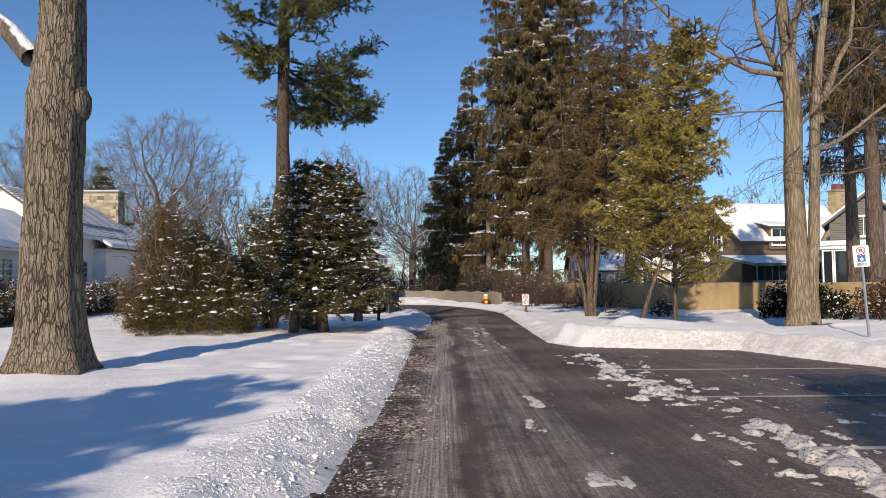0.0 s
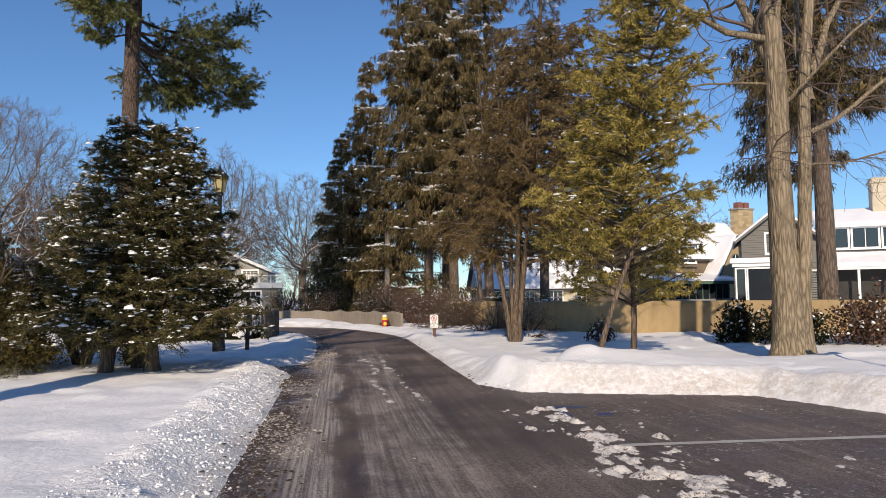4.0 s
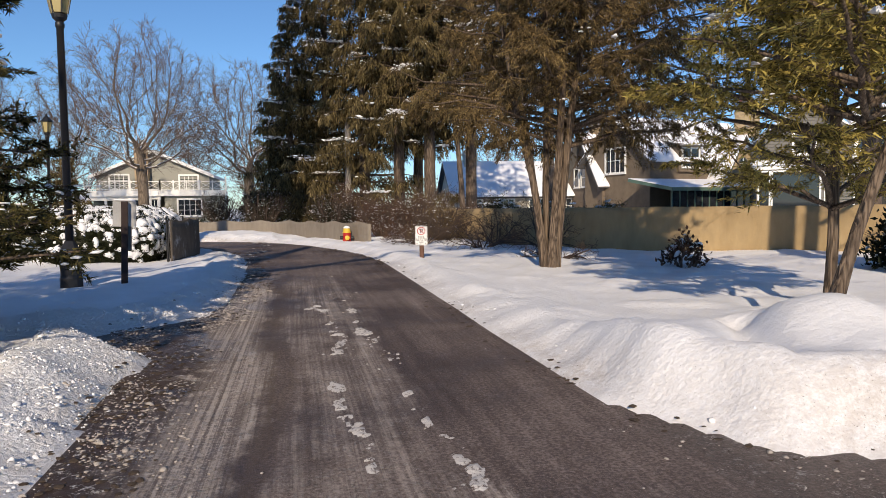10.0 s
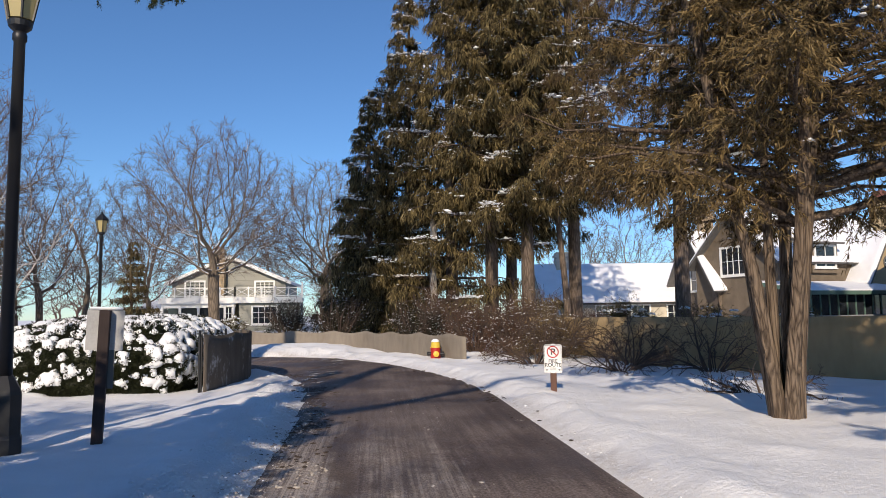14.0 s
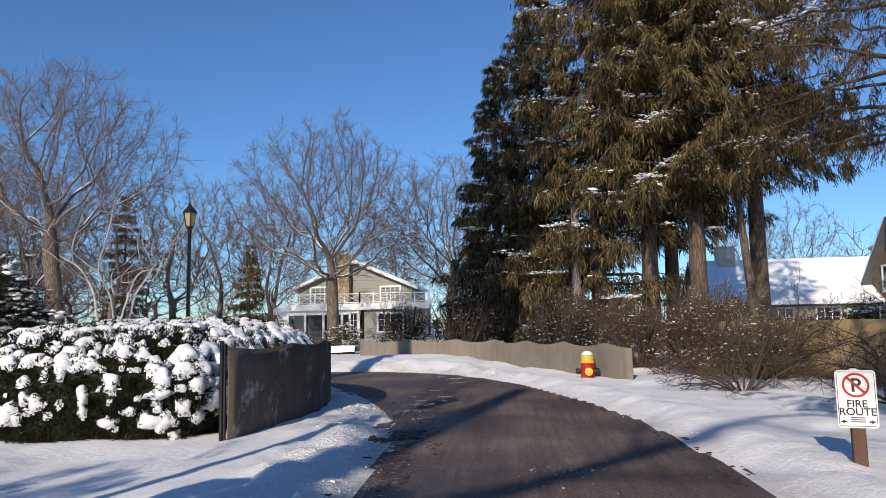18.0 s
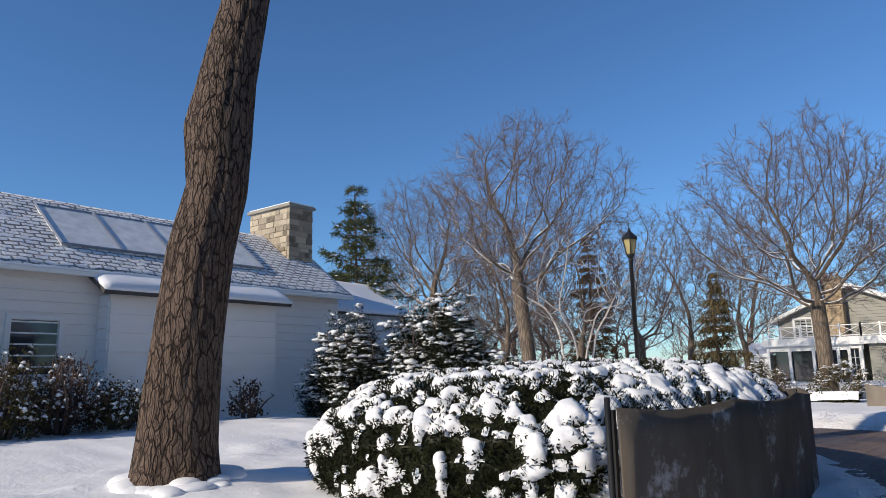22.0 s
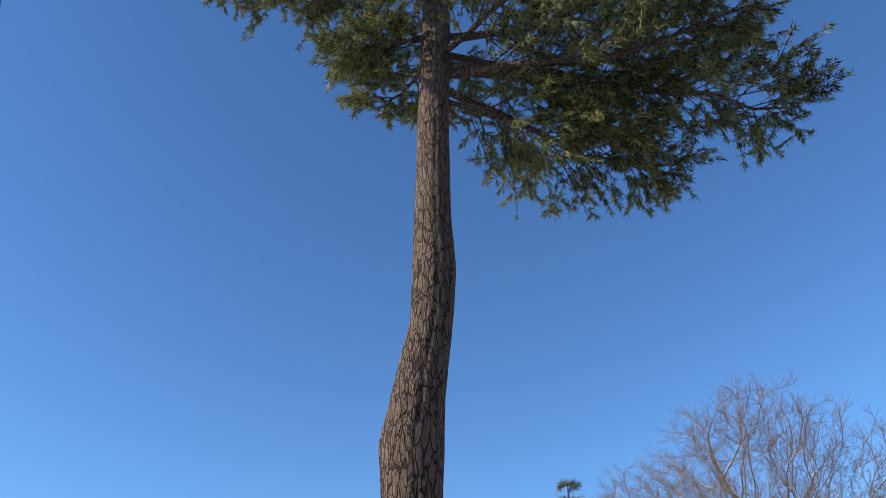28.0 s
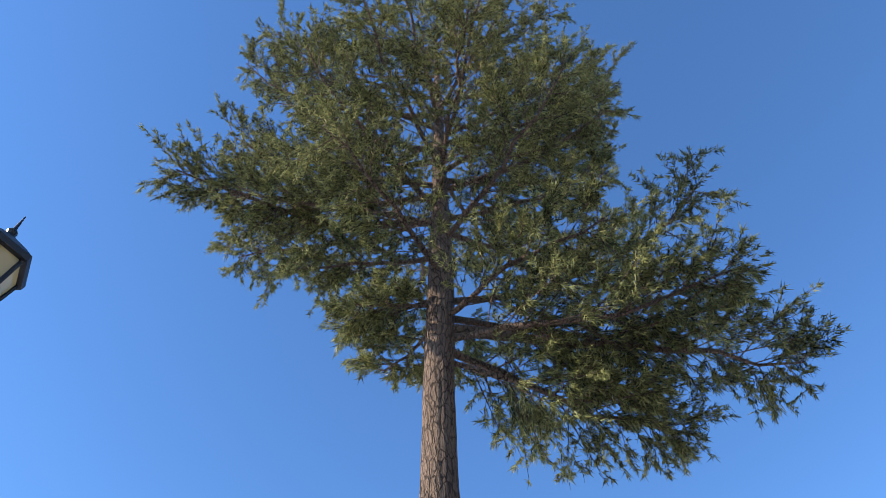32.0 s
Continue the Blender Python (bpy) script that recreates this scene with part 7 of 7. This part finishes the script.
    window(house, facing(-6.1, -1.36, 0.4, 0), 0.9, 1.1, 3, 2)


far_house()


def slate_house():
    """The slate-grey gabled house beyond the tan fence."""
    house = thing("slate_house", "slate-grey gabled house with snowy roofs and glazed bay", "house", pose(29.2, 47.8, 0, 0, 0, -30))
    W, eave, ridge, D = 4.5, 5.1, 6.9, 7.0
    part("wall", gable_block(0, D, -W / 2, W / 2, -0.5, eave, ridge), SLATE_PAINT, house, m=pose(0, 0, 0, 0, 0, 90))
    slope = (ridge - eave) / (W / 2)
    boards(house, facing(-W / 2, -0.01, 0, 0), W, 0.2, ridge - 0.1, 0.16, SLATE_PAINT, lambda z: (0, W) if z < eave else ((z - eave) / slope, W - (z - eave) / slope))
    for s in (-1, 1):
        roof_slope(house, (s * (W / 2 + 0.45), -0.5, eave - 0.32), (0, D + 0.8, 0), (-s * (W / 2 + 0.45), 0, (W / 2 + 0.45) * slope), SLATE_PAINT, 0.14, 0.14, seed=20 + s)
    window(house, facing(-0.2, -0.03, 4.0, 0), 1.0, 1.25, 2, 1, trim=0.13)
    # bay with large dark glass
    part("bay", boxes((-2.8, 0.65, -1.2, -0.02, -0.5, 3.3)), SLATE_PAINT, house)
    part("bay_cornice", boxes((-3.05, 0.9, -1.45, -0.02, 3.3, 3.5), (-2.9, 0.75, -1.3, -0.02, 3.05, 3.3)), WHITE, house)
    part("bay_snow", boxes((-3.0, 0.85, -1.4, -0.05, 3.505, 3.62), bevel=0.03), SNOW_ROOF, house)
    for x0, x1 in ((-2.7, -2.1), (-2.0, 0.45)):
        window(house, facing((x0 + x1) / 2, -1.22, 0.5, 0), x1 - x0 - 0.1, 2.4, 1, 1, trim=0.09, sill=False)
    window(house, facing(1.6, -0.03, 0.5, 0), 1.4, 2.2, 2, 1, trim=0.09, sill=False)
    V, F = tubes([([(2.35, -0.1, 4.8), (2.35, -0.1, 0.3)], [0.05] * 2, 8)])
    part_of("downspout", mesh_of("downspout", V, F, WHITE), house)
    # long wing with band windows above a snowy porch roof
    part("wing", boxes((2.5, 14.0, 1.6, 8.0, -0.5, 5.7)), SLATE_PAINT, house)
    roof_slope(house, (2.4, 1.2, 5.75), (12, 0, 0), (0, 3.6, 1.3), WHITE, 0.16, 0.16, seed=24, name="wing_roof")
    for k in range(6):
        window(house, facing(3.6 + 1.75 * k, 1.55, 4.25, 0), 1.45, 1.25, 2, 1, trim=0.12)
    roof_slope(house, (2.4, -0.9, 2.9), (12, 0, 0), (0, 2.5, 0.95), WHITE, 0.2, 0.16, seed=25, name="porch_roof")
    part("porch_back", boxes((2.5, 14, 0.6, 1.55, -0.5, 2.95)), INTERIOR, house)
    for k in range(7):
        part("porch_post", boxes((2.7 + 1.8 * k - 0.07, 2.7 + 1.8 * k + 0.07, -0.7, -0.56, -0.5, 2.85)), WHITE, house)
    part("chimney", boxes((6.2, 7.6, 3.4, 4.6, 5.6, 9.1), (6.1, 7.7, 3.3, 4.7, 8.7, 8.9), bevel=0.02), plain("cream_render", (0.52, 0.46, 0.35), 0.85), house, "cream rendered chimney")


slate_house()


def stone_house():
    """The larger house behind: brown walls, stone gable, dormers, wide snowy roof."""
    brown = plain("brown_shingle", (0.16, 0.125, 0.09), 0.85, 0, 0.25, 8, 0.3)
    house = thing("stone_house", "large brown and stone house with deep snowy roof", "house", pose(24.9, 58.0, 0, 0, 0, 16))
    L, D, eave, ridge = 11.5, 7.0, 4.6, 7.7
    part("wall", gable_block(0, L, 0, D, -0.5, eave, ridge), brown, house)
    slope = (ridge - eave) / (D / 2)
    roof_slope(house, (-0.5, -0.5, eave - 0.45), (L + 1, 0, 0), (0, D / 2 + 0.5, (D / 2 + 0.5) * slope), SHINGLE, 0.16, 0.14, seed=30)
    roof_slope(house, (-0.5, D + 0.5, eave - 0.45), (L + 1, 0, 0), (0, -D / 2 - 0.5, (D / 2 + 0.5) * slope), SHINGLE, 0.16, 0.14, seed=31)
    window(house, facing(-0.03, D / 2, 3.6, -90), 2.0, 1.7, 4, 2, trim=0.14)
    part("dormer", boxes((2.6, 4.8, -0.25, 2.0, 3.5, 5.4)), brown, house)
    roof_slope(house, (2.3, -0.6, 5.4), (2.8, 0, 0), (0, 3.0, 0.75), SHINGLE, 0.12, 0.12, seed=33, name="dormer_roof")
    window(house, facing(3.7, -0.28, 3.9, 0), 1.6, 1.25, 2, 2, trim=0.12)
    # stone gable to the right, with a round window
    stone = stone_material("honey_stone", (0.30, 0.22, 0.12), (0.50, 0.38, 0.22))
    part("stone_gable", gable_block(-1.4, 4, 5.8, 9.4, -0.5, 3.2, 6.0), stone, house, m=pose(15.4, 0, 0, 0, 0, 90))
    for s in (-1, 1):
        roof_slope(house, (7.8 + s * 2.15, -1.7, 2.75), (0, 5.5, 0), (-s * 2.15, 0, 3.4), SHINGLE, 0.12, 0.12, seed=35 + s, name="gable_roof")
    ring = lathe([(0.48, 0), (0.48, 0.06), (0.40, 0.06), (0.40, 0.02)], 28)
    part("round_window", ring, SLATE_PAINT, house, m=pose(7.8, -1.40, 4.1, 90))
    part("round_pane", lathe([(0.41, 0), (0.41, 0.02)], 28), GLASS, house, m=pose(7.8, -1.405, 4.1, 90))
    part("round_bars", boxes((7.78, 7.82, -1.45, -1.42, 3.7, 4.5), (7.4, 8.2, -1.452, -1.42, 4.08, 4.12)), WHITE, house)
    # the low verandah with dark green eaves
    green = plain("verdigris_eave", (0.10, 0.17, 0.14), 0.6)
    roof_slope(house, (-2.2, -4.2, 2.25), (9.0, 0, 0), (0, 4.0, 0.7), green, 0.22, 0.05, seed=38, name="verandah_roof")
    part("verandah_screen", boxes((-1.4, 6.2, -3.4, -3.3, 0.9, 2.1)), GLASS, house)
    for k in range(12):
        part("mullion", boxes((-1.4 + 0.69 * k - 0.03, -1.4 + 0.69 * k + 0.03, -3.46, -3.4, 0.9, 2.1)), green, house)
    part("verandah_wall", boxes((-1.6, 6.4, -3.5, -3.1, -0.5, 0.9)), plain("grey_stucco", (0.26, 0.26, 0.27), 0.85), house)
    chim = new("chimney")
    chim.parent = house
    chim.matrix_local = pose(11.7, 1.6, 0.5)
    tagged(chim, "honey stone chimney with two clay pots")
    stones(chim, 1.8, 1.0, 6.0, 8.3, 40, stone, (0.2, 0.3), (0.35, 0.7))
    part("cap", boxes((-0.1, 1.9, -0.1, 1.1, 8.3, 8.45), bevel=0.02), MORTAR, chim)
    for x in (0.5, 1.3):
        part("chimney_pot", boxes((x - 0.28, x + 0.28, 0.2, 0.8, 8.45, 9.0), bevel=0.03), plain("clay_pot", (0.22, 0.09, 0.07), 0.85), chim)


stone_house()


def shingle_house():
    """The taller brown gable between the stone house and the low one."""
    brown = plain("weathered_shingle", (0.15, 0.115, 0.085), 0.85, 0, 0.25, 8, 0.3)
    house = thing("shingle_house", "brown shingled house with a tall gable under snow", "house", pose(23.4, 62.5, 0, 0, 0, 2))
    L, D, eave, ridge = 5.5, 6.4, 3.0, 6.8
    part("wall", gable_block(0, L, 0, D, -0.5, eave, ridge), brown, house)
    slope = (ridge - eave) / (D / 2)
    roof_slope(house, (-0.6, -0.5, eave - 0.45), (L + 1, 0, 0), (0, D / 2 + 0.5, (D / 2 + 0.5) * slope), SHINGLE, 0.16, 0.14, seed=60)
    roof_slope(house, (-0.6, D + 0.5, eave - 0.45), (L + 1, 0, 0), (0, -D / 2 - 0.5, (D / 2 + 0.5) * slope), SHINGLE, 0.16, 0.14, seed=61)
    for k in range(3):
        window(house, facing(-0.03, 1.9 + 1.3 * k, 2.7, -90), 0.8, 1.4, 1, 2, trim=0.10)
    part("dormer", boxes((2.6, 4.4, 0.5, 2.2, 4.4, 5.7)), brown, house)
    roof_slope(house, (2.3, 0.2, 5.7), (2.4, 0, 0), (0, 2.6, 0.8), SHINGLE, 0.12, 0.12, seed=63, name="dormer_roof")
    window(house, facing(3.5, 0.47, 4.5, 0), 1.2, 0.85, 2, 1, trim=0.10)
    part("chimney", boxes((0.6, 1.5, 2.9, 3.7, 6.4, 8.2), (0.5, 1.6, 2.8, 3.8, 7.8, 8.0), bevel=0.02), BRICK_TAN, house, "tan brick chimney")


shingle_house()


def low_house():
    """The long low house with the white roof behind the spruces."""
    cream = plain("cream_stucco", (0.50, 0.45, 0.36), 0.85)
    house = thing("low_house", "long low cream house under a smooth snowy roof", "house", pose(13.2, 68, 0, 0, 0, -3))
    part("wall", gable_block(0, 17, 0.6, 8, -0.5, 2.2, 4.9), cream, house)
    roof_slope(house, (-0.4, 0, 1.95), (17.8, 0, 0), (0, 4.3, 3.1), TRIM_DARK, 0.16, 0.16, seed=50)
    roof_slope(house, (-0.4, 8.6, 1.95), (17.8, 0, 0), (0, -4.3, 3.1), TRIM_DARK, 0.16, 0.16, seed=51)
    for k in range(6):
        window(house, facing(1.6 + 2.7 * k, 0.55, 0.6, 0), 1.3, 1.1, 3, 2)
    part("chimney", boxes((1.4, 2.5, 3.4, 4.4, 4.2, 6.0), (1.3, 2.6, 3.3, 4.5, 5.6, 5.8), bevel=0.02), cream, house, "cream stucco chimney")
    part("chimney", boxes((11.4, 12.4, 3.6, 4.5, 4.2, 5.8), (11.3, 12.5, 3.5, 4.6, 5.5, 5.7), bevel=0.02), BRICK_TAN, house, "tan brick chimney")


low_house()


# ---- signs and street furniture ----
SIGN_WHITE = plain("sign_white", (0.78, 0.78, 0.77), 0.35, 0, 0.03, 6, 0.03)
SIGN_RED = plain("sign_red", (0.42, 0.02, 0.02), 0.4, 0, 0.1)
SIGN_BLACK = plain("sign_black", (0.02, 0.02, 0.022), 0.4, 0, 0.1)
SIGN_BLUE = plain("sign_blue", (0.03, 0.12, 0.42), 0.4, 0, 0.1)
POST_BROWN = plain("brown_post", (0.11, 0.055, 0.038), 0.8, 0, 0.25, 6, 0.3, (4, 4, 0.4))


def lettering(text, size, mat, parent, m, bold=0.0):
    cu = bpy.data.curves.new("lettering", 'FONT')
    cu.body, cu.size, cu.align_x, cu.extrude, cu.offset = text, size, 'CENTER', 0.0008, bold
    tmp = bpy.data.objects.new("lettering", cu)
    scene.collection.objects.link(tmp)
    me = bpy.data.meshes.new_from_object(tmp)
    bpy.data.objects.remove(tmp)
    me.materials.clear()
    me.materials.append(mat)
    return part_of("lettering", me, parent, m=m)


def rounded_plate(w, h, r, t):
    bm = bmesh.new()
    ring = []
    for cx, cz, a0 in ((w / 2 - r, h / 2 - r, 0), (-w / 2 + r, h / 2 - r, 90), (-w / 2 + r, -h / 2 + r, 180), (w / 2 - r, -h / 2 + r, 270)):
        for k in range(5):
            a = radians(a0 + 22.5 * k)
            ring.append((cx + r * math.cos(a), cz + r * math.sin(a)))
    a, b = [bm.verts.new((x, 0, z)) for x, z in ring], [bm.verts.new((x, t, z)) for x, z in ring]
    bm.faces.new(a)
    bm.faces.new(b[::-1])
    for i in range(len(a)):
        bm.faces.new((a[i], b[i], b[(i + 1) % len(a)], a[(i + 1) % len(a)]))
    return bm


def ring_slash(parent, r, y, z, mat):
    bm = bmesh.new()
    for k in range(32):
        a0, a1 = 6.2832 * k / 32, 6.2832 * (k + 1) / 32
        q = [(rr * math.cos(a), y, z + rr * math.sin(a)) for rr, a in ((r, a0), (r, a1), (r * 0.82, a1), (r * 0.82, a0))]
        bm.faces.new([bm.verts.new(p) for p in q])
    d, w = r * 0.86 * 0.7071, r * 0.07
    bm.faces.new([bm.verts.new(p) for p in ((-d - w, y - 0.0006, z + d - w), (-d + w, y - 0.0006, z + d + w), (d + w, y - 0.0006, z - d + w), (d - w, y - 0.0006, z - d - w))])
    part("ring", bm, mat, parent, "red ring with a slash")


def fire_route_sign():
    sign = thing("fire_route_sign", "white fire route sign on a short brown post", "sign", pose(3.45, 29.35, -0.14, 0, 0, -16))
    part("post", boxes((-0.05, 0.05, -0.045, 0.045, -0.4, 0.86), bevel=0.006), POST_BROWN, sign)
    plate = part("plate", rounded_plate(0.29, 0.46, 0.03, 0.004), SIGN_WHITE, sign, m=pose(0, -0.052, 0.66, 0, 0, 0))
    bm = bmesh.new()
    for x0, x1, z0, z1 in ((-0.133, 0.133, 0.213, 0.217), (-0.133, 0.133, -0.217, -0.213), (-0.135, -0.131, -0.2, 0.2), (0.131, 0.135, -0.2, 0.2)):
        bm.faces.new([bm.verts.new(p) for p in ((x0, -0.001, z0), (x1, -0.001, z0), (x1, -0.001, z1), (x0, -0.001, z1))])
    part("border", bm, SIGN_BLACK, plate)
    lettering("P", 0.15, SIGN_BLACK, plate, pose(0, -0.001, 0.06, 90), 0.003)
    ring_slash(plate, 0.098, -0.0025, 0.11, SIGN_RED)
    lettering("FIRE", 0.082, SIGN_BLACK, plate, pose(0, -0.001, -0.065, 90), 0.001)
    lettering("ROUTE", 0.082, SIGN_BLACK, plate, pose(0, -0.001, -0.128, 90), 0.001)
    for k in range(3):
        part("small_print_bar", boxes((-0.05, 0.05, -0.0015, 0, -0.152 - 0.016 * k, -0.145 - 0.016 * k)), SIGN_BLACK, plate)
    for s in (-1, 1):
        bm = bmesh.new()
        for tri in (((s * 0.125, -0.18), (s * 0.095, -0.165), (s * 0.095, -0.195)), ((s * 0.1, -0.174), (s * 0.078, -0.174), (s * 0.078, -0.186), (s * 0.1, -0.186))):
            bm.faces.new([bm.verts.new((x, -0.0015, q)) for x, q in tri])
        part("arrow", bm, SIGN_BLACK, plate)
    part("snow_cap", lathe([(0.055, 0), (0.05, 0.02), (0.02, 0.04)], 12), SNOW_CLUMP, sign, smooth=True, m=pose(0, 0, 0.86))


fire_route_sign()


def back_sign():
    z = on_ground(-2.45, 26.1)
    sign = thing("sign_post", "dark wooden post bearing a grey-backed sign", "sign", pose(-2.45, 26.1, z, 0, 2, 12))
    part("post", boxes((-0.055, 0.055, -0.05, 0.05, -0.4, 1.44), bevel=0.006), plain("black_brown_post", (0.028, 0.016, 0.014), 0.8, 0, 0.3, 6, 0.3, (4, 4, 0.4)), sign)
    part("plate", rounded_plate(0.38, 0.45, 0.015, 0.004), plain("grey_sign_back", (0.36, 0.36, 0.36), 0.45), sign, m=pose(0.0, 0.055, 1.22))
    part("lower_plate", rounded_plate(0.13, 0.42, 0.01, 0.004), SLATE_PAINT, sign, m=pose(0.05, 0.054, 0.79))
    part("snow_cap", boxes((-0.17, 0.17, 0.03, 0.085, 1.44, 1.475), bevel=0.015), SNOW_CLUMP, sign)


back_sign()


def parking_sign():
    z = on_ground(9.25, 15.1)
    sign = thing("parking_sign", "accessible parking sign on a thin steel post", "sign", pose(9.0, 14.8, z, 0, -3, -28))
    part("post", lathe([(0.028, -0.3), (0.028, 1.95)], 8), GALV, sign)
    plate = part("plate", rounded_plate(0.30, 0.46, 0.03, 0.004), SIGN_WHITE, sign, m=pose(0, -0.035, 1.72))
    lettering("P", 0.12, SIGN_BLACK, plate, pose(0, -0.001, 0.07, 90), 0.002)
    ring_slash(plate, 0.085, -0.0025, 0.115, SIGN_RED)
    part("blue_square", boxes((-0.075, 0.075, -0.002, 0, -0.12, 0.03)), SIGN_BLUE, plate)
    for nm, r, x, q in (("symbol_wheel", 0.032, 0.005, -0.065), ("symbol_head", 0.011, -0.015, 0.012)):
        bm = bmesh.new()
        bmesh.ops.create_circle(bm, cap_ends=True, segments=16, radius=r, matrix=pose(x, -0.003, q, 90))
        part(nm, bm, SIGN_WHITE, plate)
    for k in range(3):
        part("small_print_bar", boxes((-0.09, 0.09, -0.0015, 0, -0.16 - 0.02 * k, -0.15 - 0.02 * k)), SIGN_BLACK, plate)


parking_sign()


def hydrant():
    red = plain("hydrant_red", (0.40, 0.018, 0.012), 0.45, 0, 0.15, 8, 0.1)
    yellow = plain("hydrant_yellow", (0.65, 0.46, 0.05), 0.5, 0, 0.12, 8, 0.1)
    z = on_ground(2.35, 38.9)
    h = thing("fire_hydrant", "red fire hydrant with a yellow cap and snow", "hydrant", pose(2.35, 38.9, z - 0.20))
    part("barrel", lathe([(0.17, 0), (0.17, 0.05), (0.15, 0.07), (0.145, 0.48), (0.155, 0.49), (0.155, 0.52)], 24), red, h, smooth=False)
    part("bonnet", lathe([(0.155, 0.52), (0.155, 0.54), (0.14, 0.55), (0.135, 0.66), (0.10, 0.69), (0.035, 0.70)], 24), yellow, h)
    part("operating_nut", lathe([(0.03, 0.69), (0.03, 0.74)], 5), yellow, h)
    for a, r in ((-90, 0.075), (0, 0.055), (180, 0.055)):
        nozzle = part("nozzle", lathe([(r, 0), (r, 0.09), (r * 1.15, 0.09), (r * 1.15, 0.13), (r * 0.4, 0.15)], 16), yellow if a == -90 else BLACK, h, m=pose(0.11 * math.cos(radians(a)), 0.11 * math.sin(radians(a)), 0.34) @ pose(0, 0, 0, 0, 90, 0) if a == 0 else (pose(-0.11, 0, 0.34, 0, -90, 0) if a == 180 else pose(0, -0.11, 0.34, 90, 0, 0)))
    part("snow_cap", lathe([(0.13, 0.685), (0.12, 0.72), (0.07, 0.765), (0.03, 0.775)], 14), SNOW_CLUMP, h, smooth=True)


hydrant()
# the bleached dead trunk among the spruces, and a slim bare one
snag = thing("dead_trunk", "bleached broken-off dead trunk among the spruces", "tree trunk", pose(3.2, 49.5, on_ground(3.2, 49.5)))
part_of("trunk", trunk_mesh("trunk", [(0, 0, -0.2), (0, 0, 2), (0.05, 0, 4), (0.05, 0, 5.9)], [0.22, 0.18, 0.16, 0.14], DEAD_WOOD, 12, 0.06, 4), snag)
slim = thing("slim_trunk", "thin leaning bare trunk beside the spruces", "tree trunk", pose(8.9, 47.5, on_ground(8.9, 47.5)))
part_of("trunk", trunk_mesh("trunk", [(0, 0, -0.2), (-0.1, 0, 2), (-0.35, 0, 5), (-0.6, 0, 9)], [0.16, 0.14, 0.11, 0.08], BARK_SPRUCE, 10, 0.06, 4), slim)
# the low clipped hedge past the end of the burlap fence
low = thing("clipped_hedge", "low clipped green hedge topped with snow", "hedge", pose(0, 0, 0))
rng = np.random.RandomState(77)
n = 5000
P = np.stack([rng.uniform(-12, -5.2, n), rng.uniform(49.2, 50.0, n), rng.uniform(-0.05, 0.42, n)], -1)
part_of("leaf_foliage", mesh_of("leaf_foliage", *sprays(rng, P, rng.normal(size=(n, 3)) + (0, -0.4, 0.4), rng.uniform(0.08, 0.15, n), 0.03), YEW), low, kind="stuff")
V, F = sheet(np.linspace(-12.1, -5.1, 60), np.linspace(49.1, 50.1, 12), lambda X, Y: 0.45 + 0.06 * waves(X, Y, 0.6, 3) - 0.25 * step(np.abs(Y - 49.6), 0.35, 0.52))
part_of("snow_top", mesh_of("snow_top", V, F, SNOW_CLUMP, True), low)
